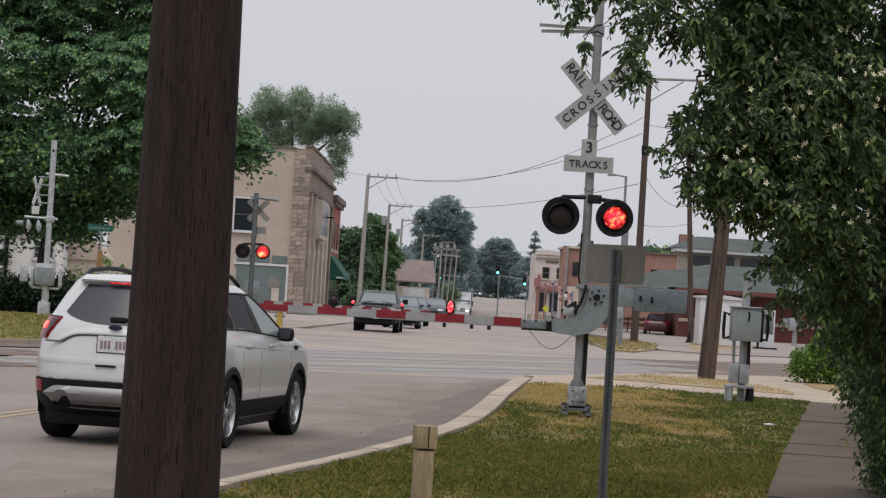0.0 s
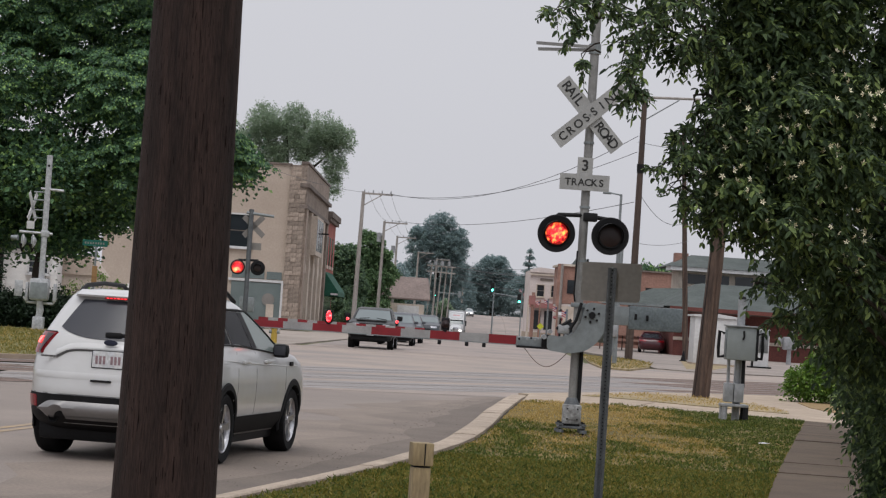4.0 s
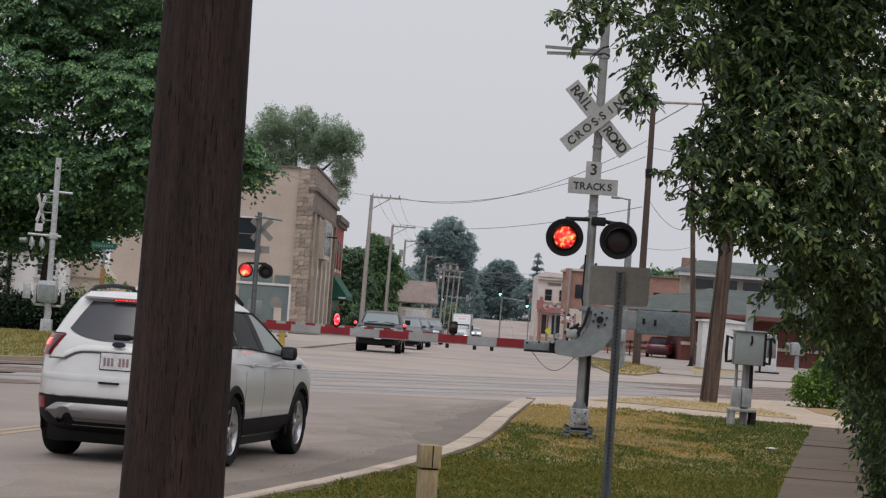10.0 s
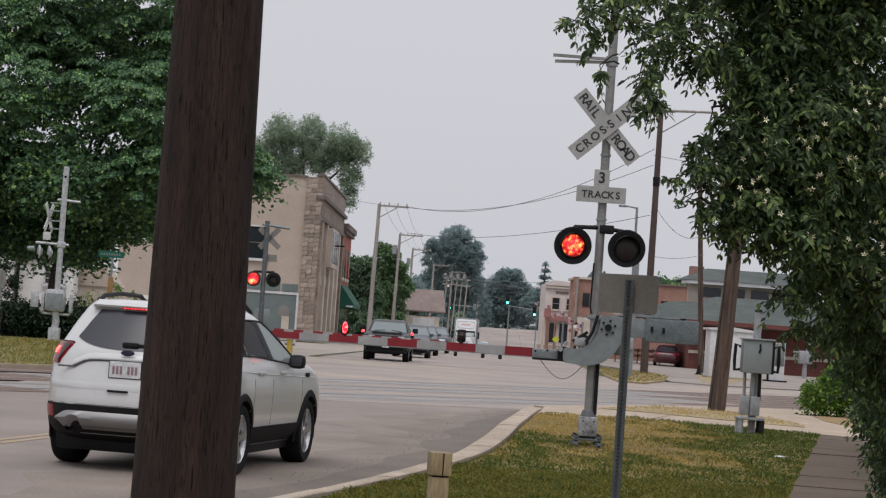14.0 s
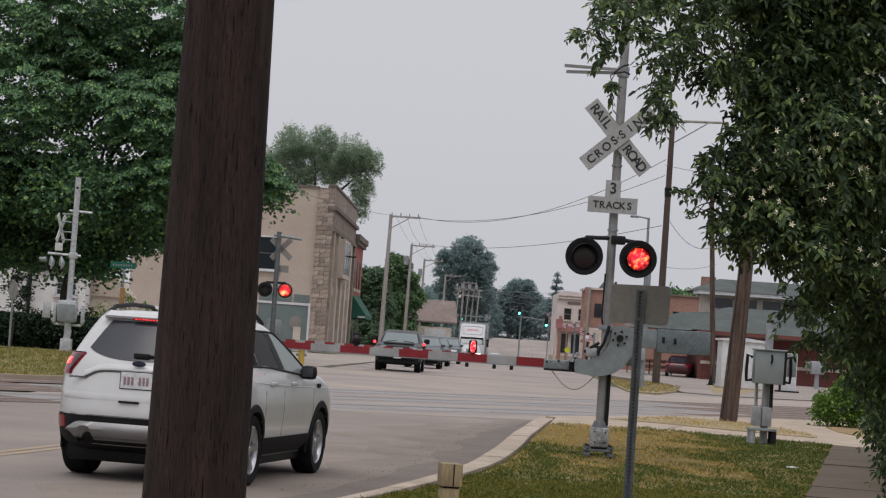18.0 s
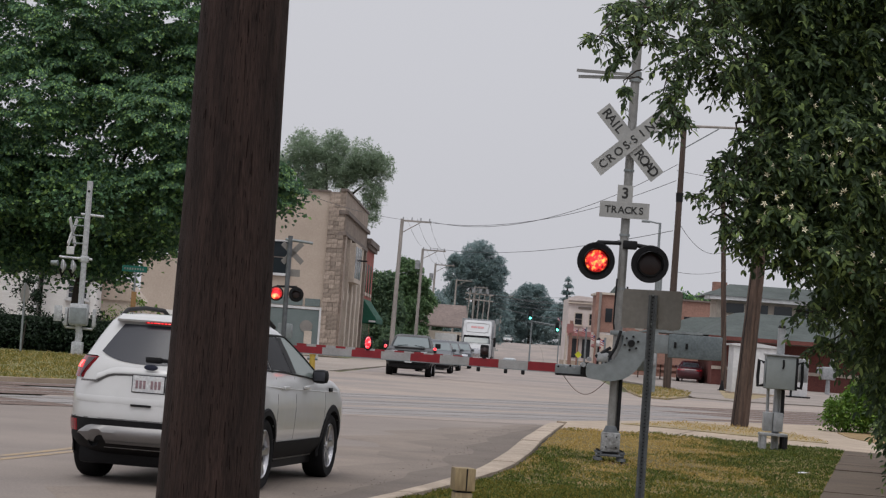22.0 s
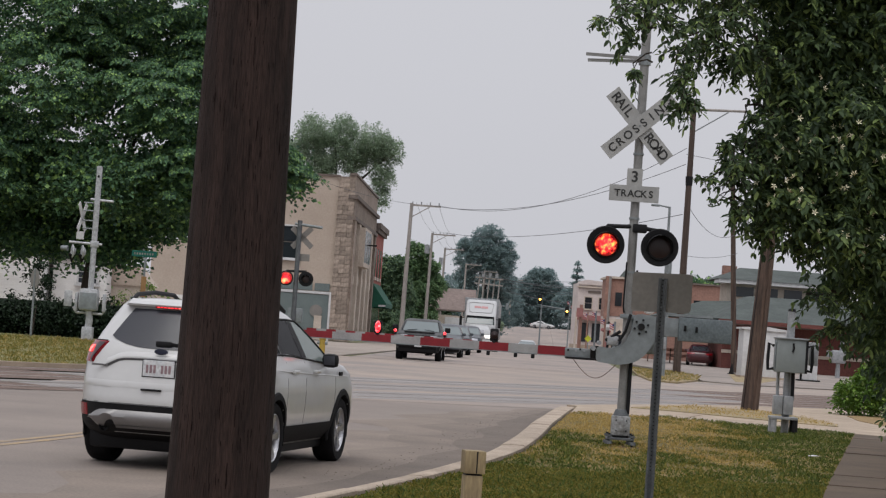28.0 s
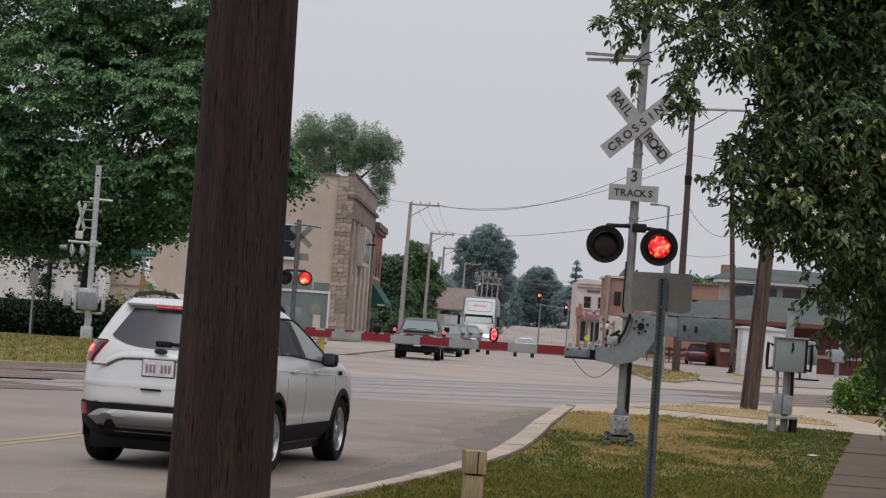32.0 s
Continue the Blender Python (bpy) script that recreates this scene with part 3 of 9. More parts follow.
# sidewalk slabs beside the verge and across the corner
walkway = thing("sidewalk", "old concrete sidewalk slabs with open joints", "sidewalk", kind="structure")
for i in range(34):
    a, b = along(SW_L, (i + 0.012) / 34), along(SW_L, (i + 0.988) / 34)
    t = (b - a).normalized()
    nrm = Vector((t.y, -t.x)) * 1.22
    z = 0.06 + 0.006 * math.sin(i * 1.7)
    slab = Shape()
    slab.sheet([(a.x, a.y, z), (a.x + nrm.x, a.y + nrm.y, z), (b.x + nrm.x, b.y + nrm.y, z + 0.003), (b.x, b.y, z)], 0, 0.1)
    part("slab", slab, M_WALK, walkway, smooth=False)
NEAR_C = [(2.72, 43.4), (4.25, 44.6), (5.4, 44.2), (6.4, 43.5), (7.45, 42.9), (8.2, 42.4), (9.8, 42.0)]
WALK_FAR = [(3.2, 48.6), (4.3, 48.7), (5.5, 48.4), (6.5, 47.2), (7.8, 46.1), (9.0, 45.2), (10.4, 44.6)]
for i in range(6):
    a, b = along(NEAR_C, (i + 0.01) / 6), along(NEAR_C, (i + 0.99) / 6)
    c, d = along(WALK_FAR, (i + 0.99) / 6), along(WALK_FAR, (i + 0.01) / 6)
    slab = Shape()
    z = 0.058 + 0.004 * math.sin(i * 2.1)
    slab.sheet([(p.x, p.y, z) for p in (a, b, c, d)], 0, 0.1)
    part("slab", slab, M_CONC, walkway, smooth=False)
CORNER_TURF = [(4.4, 49.3), (5.4, 48.75), (6.5, 47.5), (7.8, 46.4), (8.35, 46.0), (8.5, 47.6), (8.45, 50.6), (8.0, 53.2), (7.4, 53.4), (6.9, 54.4), (6.1, 53.6), (5.1, 51.0)]
corner = Shape()
corner.sheet(CORNER_TURF, 0.066, 0.03)
tagged(part("corner_verge", corner, M_DRY, None, smooth=False), "parched strip of turf beside the side street", "lawn", kind="structure")
ramp = Shape()
ramp.sheet([(2.95, 48.4), (4.4, 51.4), (6.2, 55.2), (8.0, 57.8), (9.2, 59.2), (11, 61), (14.5, 62.4), (14, 54), (12, 47), (10.2, 42.4), (8.9, 42.6), (6.5, 45.0), (4.3, 46.6)], 0.05, 0.08)
tagged(part("corner_pavement", ramp, M_CONC, None, smooth=False), "concrete corner pavement dipping to the street", "sidewalk", kind="structure")
dirt = Shape()
dirt.sheet([(9.9, 47.2), (11.6, 46.5), (14.5, 56), (11.6, 57.5), (10.1, 54.6), (9.75, 51.2)], 0.064, 0.03)
tagged(part("bare_soil", dirt, surf("dry_straw_soil", (0.3, 0.2, 0.1), (0.2, 0.14, 0.06), 0.95, scale=2), None, smooth=False), "dry bare soil under the shrub", "soil", kind="structure")
back = Shape()
back.sheet([(-5.3, -30), (0.68, 0), (2.78, 10), (5.47, 23.9), (6.57, 29.2), (8.09, 36.7), (9.2, 42), (30, 60), (40, -30)], 0.05, 0.1)
tagged(part("side_lawn", back, M_SOIL, None, smooth=False), "rough ground beside the sidewalk", "lawn", kind="structure")
left_lawn = Shape()
left_lawn.sheet([(-6.9, 53.5), (-6.05, 66), (-5.2, 78), (-4.2, 92), (-6.5, 98), (-30, 98), (-60, 60), (-40, 44), (-12, 47), (-8.4, 50.5)], 0.05, 0.1)
tagged(part("far_lawn", left_lawn, surf("dry_lawn", (0.25, 0.215, 0.1), (0.12, 0.14, 0.05), 0.95, scale=0.8, fine=9, bump=0.5, depth=0.05, speck=0.35), None, smooth=False), "sunburnt lawn in front of a hedge", "lawn", kind="structure")
ll_kerb = Shape()
ll_kerb.grid([[(x, y, 0.0), (x, y, 0.11), (x - 0.02, y + 0.25, 0.11)] for x, y in ((-40, 43.7), (-12, 46.7), (-8.4, 50.2), (-6.85, 53.3))])
tagged(part("far_kerb", ll_kerb, M_CONC, None), "pale kerb of the far lawn", "kerb", kind="structure")
apron = Shape()
apron.sheet([(-3.9, 95.2), (-4.2, 91.4), (-9, 90.5), (-30, 96), (-30, 149), (sx(150, -4.5), 149.5), (sx(200, -4.5), 200), (sx(200, 0), 200), (sx(150, 0), 150)], 0.022, 0.05)
tagged(part("far_pavement", apron, surf("pale_concrete", (0.36, 0.31, 0.27), (0.27, 0.23, 0.2), 0.9, scale=0.3, fine=8, speck=0.15), None, smooth=False), "broad pale concrete pavement before the brick building", "sidewalk", kind="structure")
isle = Shape()
isle.sheet([(8.75, 96), (8.3, 86), (9.2, 84.5), (10.9, 92.6), (12.4, 104), (12.6, 116), (10.4, 119)], 0.07, 0.1)
tagged(part("corner_island", isle, M_DRY, None, smooth=False), "parched turf island at the far corner", "lawn", kind="structure")
lot = Shape()
lot.sheet([(11.2, 93), (12.8, 91), (16.9, 94.4), (30, 108.2), (60, 150), (60, 200), (13, 200), (11.2, 160), (12.7, 117)], 0.05, 0.1)
tagged(part("station_yard", lot, surf("yard_concrete", (0.3, 0.26, 0.23), (0.2, 0.17, 0.155), 0.9, scale=0.2, fine=5, speck=0.15), None, smooth=False), "pale paved yard in front of the station building", "pavement", kind="structure")
patch = Shape()
patch.sheet([(12.9, 96), (14.0, 96.6), (17.3, 112), (17.5, 121), (15.9, 121)], 0.06, 0.08)
tagged(part("dry_verge", patch, M_DRY, None, smooth=False), "dry grass strip by the bungalow", "lawn", kind="structure")

M_GROOVE = surf("dirt_filled_groove", (0.25, 0.222, 0.207), (0.2, 0.178, 0.166), 0.9, scale=0.7, bump=0)
# ---- three railway tracks set in the crossing ----
TDIR, TNRM = Vector((0.64, 0.768)), Vector((-0.768, 0.64))
for k, y0 in enumerate((48.6, 54.8, 61.0)):
    c = Vector((0, y0))
    trk = thing("railway_track", "railway track sunk flush in the street crossing", "railway track", group="railway tracks", kind="structure")
    for side in (-0.72, 0.72):
        for gap, mat, w, z in ((0, M_RAIL, 0.065, 0.0105), (-0.075 if side > 0 else 0.075, M_GROOVE, 0.05, 0.0095)):
            a, b = c + TNRM * (side + gap) - TDIR * 60, c + TNRM * (side + gap) + TDIR * 60
            r = Shape()
            q = TNRM * (w / 2)
            r.sheet([(*(a - q), z), (*(b - q), z), (*(b + q), z), (*(a + q), z)], 0, 0.03)
            part("rail" if mat is M_RAIL else "flangeway", r, mat, trk, smooth=False)
    pan = Shape()
    for off, w in ((0, 1.15), (-1.2, 0.6), (1.2, 0.6)):
        a, b = c + TNRM * off - TDIR * 11, c + TNRM * off + TDIR * 13
        q = TNRM * (w / 2)
        pan.sheet([(*(a - q), 0.008), (*(b - q), 0.008), (*(b + q), 0.008), (*(a + q), 0.008)])
    part("crossing_panel", pan, surf("rubber_crossing_panel", (0.27, 0.25, 0.242), (0.215, 0.198, 0.19), 0.85, scale=0.35, fine=9, speck=0.2), trk, smooth=False)
    for s0, s1 in ((-60, -11), (13, 60)):
        bed = Shape()
        a, b = c + TDIR * s0, c + TDIR * s1
        q = TNRM * 1.9
        bed.sheet([(*(a - q), 0.008), (*(b - q), 0.008), (*(b + q), 0.008), (*(a + q), 0.008)])
        part("ballast_bed", bed, M_BALLAST, trk, smooth=False)

# ---- crossing signals ----
LAMPS = {"L": [], "R": []}  # lit discs that slide out in turn


def lamp_unit(parent, x, z, side, y=-0.16, warm=False, r=0.262, k=1.0):
    """A flasher: black target disc, hood, dark lens, and a lit disc that slides out when it flashes."""
    unit = part("flasher_lamp", Shape().lathe([(0.0, 0.0), (r, 0.0), (r, -0.02), (r - 0.012, -0.026), (0.17, -0.012), (0.17, -0.05), (0.0, -0.05)], (x, y, z), (0, 1, 0), 40), M_BLACK, parent, "round black lamp target")
    hood = Shape()
    rows = []
    for i in range(15):
        a = radians(-22 + 224 * i / 14)
        lng = 0.1 + 0.15 * max(0.0, math.sin(a))
        rows.append([(x + 0.18 * math.cos(a), y - 0.02, z + 0.18 * math.sin(a)), (x + 0.182 * math.cos(a), y - 0.02 - lng, z + 0.18 * math.sin(a) - 0.015)])
    hood.grid(rows)
    part("visor", hood, M_BLACK, unit)
    part("lens", Shape().lathe([(0.0, -0.068), (0.09, -0.066), (0.15, -0.054)], (x, y, z), (0, 1, 0), 28), M_LENSDARK, unit, "dark red lens")
    back = part("lamp_housing", Shape().lathe([(0.0, 0.17), (0.1, 0.16), (0.16, 0.1), (0.17, 0.0)], (x, y, z), (0, 1, 0), 24), M_BLACK, unit)
    lit = part("lit_lens", Shape().lathe([(0.0, -0.012), (0.08 * k, -0.01), (0.148 * k, -0.003), (0.156 * k, 0.004), (0.0, 0.004)], (0, 0, 0), (0, 1, 0), 28), M_LITFAR if k > 1.05 else M_LITWARM if warm else M_LIT, unit, "glowing red lens", pose(x, y - 0.072, z))
    LAMPS[side].append((lit, (x, y - 0.072, z), (x, y + 0.06, z)))
    return unit


def crossbuck(parent, x, z, y=-0.1, words=True):
    for k, ang in ((0, -48), (1, 42)):
        tilt = pose(x, y - 0.022 * k, z, 0, ang * -1, 0)
        blade = part("crossbuck_blade", Shape().box((0, 0, 0), (1.22, 0.006, 0.225), 0), M_BUCK, parent, "white reflective crossbuck blade", tilt, smooth=False)
        if words:
            for text, off, wd in ((("RAIL", -0.37, 0.36), ("ROAD", 0.37, 0.4)) if k == 0 else (("CROSSING", 0.0, 1.1),)):
                for i, ch in enumerate(text):
                    step = wd / len(text)
                    writing("letter", ch, 0.16 if k else 0.185, M_INK, blade, pose(off + (i - (len(text) - 1) / 2) * step, -0.0045, -0.004), "black capital letter")
    part("sign_bolt", Shape().cyl((x, y - 0.04, z), (x, 0.0, z), 0.012, 0.012, 8), M_GALV, parent)


M_BASE = surf("grimy_cast_aluminium", (0.42, 0.43, 0.44), (0.12, 0.115, 0.11), 0.6, 0.2, scale=7, fine=35, bump=0.3, speck=0.35)


def mast_base(parent, r=0.07):
    part("junction_box_base", Shape().box((0, 0, 0.335), (0.25, 0.25, 0.27), 0.02), M_BASE, parent, "dirty silver cast base housing")
    part("inspection_cover", Shape().box((0.0, -0.128, 0.34), (0.17, 0.012, 0.16), 0.004), M_BASE, parent, "bolted inspection cover")
    for dx, dz in ((-0.07, 0.07), (0.07, 0.07), (-0.07, -0.07), (0.07, -0.07)):
        part("cover_screw", Shape().cyl((dx, -0.142, 0.34 + dz), (dx, -0.13, 0.34 + dz), 0.012, 0.012, 6), M_BLACK, parent)
    # black slab stands in for the shade between housing and plate
    part("shadow_gap", Shape().box((0, 0, 0.19), (0.22, 0.22, 0.03), 0), M_BLACK, parent, smooth=False)
    part("base_collar", Shape().cyl((0, 0, 0.47), (0, 0, 0.56), 0.115, 0.08, 16), M_POSTSTEEL, parent)
    part("base_plate", Shape().box((0, 0, 0.155), (0.38, 0.38, 0.03), 0.008), M_POSTSTEEL, parent)
    for i, (dx, dy) in enumerate(((-0.16, -0.16), (0.16, -0.16), (-0.16, 0.16), (0.16, 0.16))):
        foot = part("anchor_bolt", Shape().cyl((dx, dy, 0.0), (dx, dy, 0.23), 0.022, 0.022, 10), M_BLACK, parent)
        part("nut", Shape().cyl((dx, dy, 0.18), (dx, dy, 0.21), 0.045, 0.042, 6), M_POSTSTEEL, foot)
        part("nut", Shape().cyl((dx, dy, 0.08), (dx, dy, 0.125), 0.056, 0.05, 6), M_POSTSTEEL, foot)
    part("footing", Shape().cyl((0, 0, -0.1), (0, 0, 0.055), 0.3, 0.28, 20), M_BALLAST, parent, "low concrete footing")


def rounded(pts, r=0.06, n=4):
    """An outline with its corners rounded."""
    out = []
    for i, p in enumerate(pts):
        a, b, c = Vector(pts[i - 1]), Vector(p), Vector(pts[(i + 1) % len(pts)])
        d1, d2 = min(r, (a - b).length / 2.2), min(r, (c - b).length / 2.2)
        s, e = b + (a - b).normalized() * d1, b + (c - b).normalized() * d2
        for k in range(n + 1):
            t = k / n
            out.append(tuple((1 - t) ** 2 * s + 2 * t * (1 - t) * b + t * t * e))
    return out


M_CABLE = surf("faded_pink_cable", (0.3, 0.22, 0.2), (0.2, 0.15, 0.135), 0.7, bump=0)


def near_signal(m):
    mast = thing("railroad_crossing_signal", "grey crossing signal mast with crossbuck and flashing red lamps", "crossing signal", m)
    part("pole", Shape().cyl((0, 0, 0.5), (0, 0, 6.6), 0.062, 0.062, 24), M_ALU, mast, "tall grey aluminium tube")
    mast_base(mast)
    # thin V-shaped blades near the top
    for k, (dz, ang) in enumerate(((0.0, 0.5), (-0.06, -2.6))):
        part("cable_bracket", Shape().box((-0.42, -0.09 + 0.03 * k, 5.45 + dz), (0.82 - 0.06 * k, 0.012, 0.045), 0, pose(0, 0, 0, 0, ang)), M_ALU, mast, "thin grey bracket arm", smooth=False)
    part("bracket_clamp", Shape().cyl((0, 0, 5.36), (0, 0, 5.5), 0.085, 0.085, 20), M_GALV, mast)
    crossbuck(mast, -0.02, 4.5, -0.11)
    three = part("track_count_sign", Shape().box((-0.04, -0.1, 3.785), (0.215, 0.006, 0.235), 0), M_BUCK, mast, "small white plate with a 3", smooth=False)
    writing("lettering", "3", 0.21, M_INK, three, pose(-0.04, -0.1055, 3.785), "black numeral")
    tracks = part("track_sign", Shape().box((-0.035, -0.104, 3.555), (0.69, 0.006, 0.225), 0), M_BUCK, mast, "white plate lettered TRACKS", smooth=False)
    for i, ch in enumerate("TRACKS"):
        writing("letter", ch, 0.135, M_INK, tracks, pose(-0.035 + (i - 2.5) * 0.093, -0.1095, 3.552), "black capital letter")
    # cross arm and the pair of lamps
    part("cross_arm", Shape().tube([(-0.42, -0.02, 3.02), (-0.36, -0.02, 3.09), (0.0, -0.02, 3.1), (0.3, -0.02, 3.07), (0.42, -0.02, 3.05)], 0.03, 12), M_BLACK, mast, "black lamp cross arm")
    part("arm_junction_box", Shape().box((0.08, -0.03, 3.08), (0.2, 0.14, 0.12), 0.02), M_BLACK, mast)
    for s in (-1, 1):
        part("lamp_bracket", Shape().cyl((s * 0.37, -0.02, 3.06), (s * 0.375, -0.02, 2.9), 0.03, 0.03, 10), M_BLACK, mast)
    lamp_unit(mast, -0.385, 2.82, "L", warm=True)
    lamp_unit(mast, 0.362, 2.83, "R")
    # gate mechanism behind the pole
    mech = part("gate_mechanism", Shape().box((0.27, 0.26, 1.6), (0.34, 0.3, 0.5), 0.03), M_GALV, mast, "galvanised gate motor box")
    for z in (1.35, 1.85):
        part("pole_clamp", Shape().box((0, 0.02, z), (0.2, 0.2, 0.06), 0.01), M_GALV, mast)
    # curved support casting and counterweight plates in front of the pole
    cast = [(-0.42, 1.42), (-0.42, 1.2), (-0.1, 1.17), (0.12, 1.22), (0.27, 1.34), (0.36, 1.5), (0.46, 1.6), (0.5, 1.86), (0.16, 1.9), (0.08, 1.86), (0.04, 1.62), (-0.06, 1.45), (-0.2, 1.39)]
    for y, w in ((-0.2, 0.04), (0.12, 0.04)):
        part("gate_arm_support", Shape().prism(rounded(cast, 0.07, 3), w, pose(0, y, 0)), M_GALV, mast, "curved galvanised gate arm casting")
    part("casting_web", Shape().prism([(-0.4, 1.22), (-0.08, 1.185), (0.12, 1.235), (0.34, 1.5), (0.3, 1.52), (0.1, 1.28), (-0.1, 1.22), (-0.4, 1.25)], 0.28, pose(0, -0.16, 0)), M_BLACK, mast)
    hub = part("pivot_hub", Shape().cyl((0.18, -0.25, 1.72), (0.18, -0.19, 1.72), 0.045, 0.05, 16), M_BLACK, mast, "dark pivot hub")
    for i in range(6):
        a = i * math.pi / 3 + 0.3
        part("pivot_bolt", Shape().cyl((0.18 + 0.095 * math.cos(a), -0.225, 1.72 + 0.095 * math.sin(a)), (0.18 + 0.095 * math.cos(a), -0.19, 1.72 + 0.095 * math.sin(a)), 0.017, 0.017, 6), M_BLACK, hub)
    part("counterweight_arm", Shape().box((0.62, -0.19, 1.74), (0.42, 0.03, 0.26), 0.01), M_GALV, mast)
    cw = part("counterweight", Shape().box((1.06, -0.2, 1.725), (0.74, 0.07, 0.33), 0.02), surf("weathered_galvanised_plate", (0.15, 0.175, 0.185), (0.1, 0.12, 0.13), 0.6, 0.3, scale=7, fine=30, speck=0.25), mast, "dull grey counterweight plates")
    for x, z in ((0.78, 1.74), (0.94, 1.73)):
        part("slot_bolt", Shape().box((x, -0.245, z), (0.035, 0.03, 0.08), 0.008), M_BLACK, cw)
    part("counterweight_rail", Shape().box((0.85, -0.215, 1.915), (0.62, 0.02, 0.035), 0.0), M_GALV, mast, smooth=False)
    # arm adapter with its bolts and cable
    ad = part("arm_adapter", Shape().box((-0.64, -0.02, 1.3), (0.4, 0.16, 0.13), 0.02), M_GALV, mast, "bolted gate arm adapter")
    for i in range(7):
        x = -0.8 + 0.055 * i
        part("adapter_bolt", Shape().cyl((x, -0.12, 1.33 + 0.02 * (i % 2)), (x, 0.02, 1.33 + 0.02 * (i % 2)), 0.016, 0.016, 6), M_SILVER if i % 3 else M_BLACK, ad)
    part("adapter_tray", Shape().box((-0.6, -0.05, 1.225), (0.46, 0.2, 0.03), 0.006), M_BLACK, ad)
    part("knuckle", Shape().box((-0.42, -0.03, 1.32), (0.14, 0.24, 0.19), 0.03), M_BLACK, ad)
    loop = [(-0.72 + 0.62 * k / 14, -0.1, 1.21 - 0.24 * math.sin(math.pi * k / 14)) for k in range(15)]
    part("hanging_cable", Shape().tube(loop, 0.006, 6), M_CABLE, mast, "thin drooping cable")
    part("conduit", Shape().tube([(-0.07, -0.09, 2.6), (-0.08, -0.09, 2.0), (-0.06, -0.05, 1.9)], 0.012, 6), M_BLACK, mast)
    part("drop_conduit", Shape().cyl((0.085, -0.03, 0.5), (0.085, -0.03, 1.25), 0.026, 0.026, 8), M_BLACK, mast, "black conduit down the pole")
    part("drop_conduit", Shape().tube([(0.09, -0.02, 2.5), (0.09, -0.02, 1.95)], 0.014, 6), M_BLACK, mast)
    part("pivot_lever", Shape().tube([(0.02, -0.24, 1.88), (-0.01, -0.25, 1.76), (-0.04, -0.25, 1.64), (-0.12, -0.24, 1.5)], 0.022, 8), M_BLACK, mast, "dark curved lever")
    part("pivot_lever", Shape().tube([(-0.1, -0.2, 1.64), (-0.2, -0.2, 1.57), (-0.3, -0.18, 1.5)], 0.022, 8), M_BLACK, mast, "dark curved lever")
    part("limit_housing", Shape().box((-0.2, -0.14, 1.5), (0.16, 0.16, 0.13), 0.03), M_SILVER, mast)
    part("shear_bolt", Shape().cyl((-0.46, -0.2, 1.38), (-0.46, 0.0, 1.38), 0.035, 0.035, 8), M_SILVER, mast)
    part("shear_bolt", Shape().cyl((-0.38, -0.2, 1.46), (-0.38, 0.0, 1.46), 0.03, 0.03, 8), M_SILVER, mast)
    for x in (-1.28, -1.52, -1.9, -2.6):
        part("arm_clip", Shape().box((x, -0.05, 1.21), (0.05, 0.05, 0.06), 0.01), M_BLACK, mast, "small clip under the arm")
    for z in (3.2, 2.45, 4.1):
        part("pole_band", Shape().cyl((0, 0, z), (0, 0, z + 0.03), 0.074, 0.074, 20), M_GALV, mast)
    return mast


def gate_arm(m, length=6.1, lit=True):
    """A lowered gate: red and white bands 0.41 m long, tapering toward the tip, with lamps on it."""
    arm = thing("crossing_gate_arm", "lowered red and white striped crossing gate arm", "gate arm", m)
    n = int(length / 0.408)
    for i in range(n):
        x0, x1 = -0.408 * i, -0.408 * (i + 1)
        h0, h1 = 0.066 - 0.0018 * i, 0.066 - 0.0018 * (i + 1)
        b = Shape()
        b.add([(x0, -0.025, -h0), (x0, 0.025, -h0), (x0, 0.025, h0), (x0, -0.025, h0), (x1, -0.025, -h1), (x1, 0.025, -h1), (x1, 0.025, h1), (x1, -0.025, h1)], [(0, 4, 5, 1), (1, 5, 6, 2), (2, 6, 7, 3), (3, 7, 4, 0), (0, 1, 2, 3), (7, 6, 5, 4)])
        part("arm_band", b, M_ARMRED if i % 2 == 0 else M_ARMWHITE, arm, "red reflective band" if i % 2 == 0 else "white reflective band", smooth=False)
        part("arm_edge", Shape().box(((x0 + x1) / 2, -0.028, -(h0 + h1) / 2 + 0.004), (0.4, 0.008, 0.012), 0, pose(0, 0, 0, 0, 0)), M_GALV, arm, smooth=False)
    return arm


def arm_lamp(arm, x, side, z=0.07):
    """A small two-sided lamp on top of the arm, with a lit lens that slides out when it flashes."""
    un = part("arm_lamp", Shape().box((x, 0.03, z + 0.09), (0.12, 0.1, 0.18), 0.03), M_BLACK, arm, "small dark lamp on the gate arm")
    part("lamp_foot", Shape().cyl((x, 0, z - 0.02), (x, 0, z + 0.02), 0.03, 0.03, 8), M_BLACK, un)
    part("lens", Shape().lathe([(0.0, -0.03), (0.05, -0.012), (0.055, 0.0)], (x, -0.02, z + 0.09), (0, 1, 0), 16), M_LENSDARK, un, "dark red lens")
    lit = part("lit_lens", Shape().lathe([(0.0, -0.03), (0.05, -0.018), (0.062, 0.008), (0.0, 0.008)], (0, 0, 0), (0, 1, 0), 16), M_REDSMALL, un, "glowing red lens", pose(x, -0.045, z + 0.09))
    for v in lit.data.vertices:
        v.co.x *= 0.62
        v.co.z *= 1.35
    if side:
        LAMPS[side].append((lit, (x, -0.045, z + 0.09), (x, 0.05, z + 0.09)))
    return un


near_signal(pose(2.68, 31.4, 0.0))
arm = gate_arm(pose(1.87, 31.38, 1.305))
arm_lamp(arm, -1.02, "R")
arm_lamp(arm, -2.64, "L")

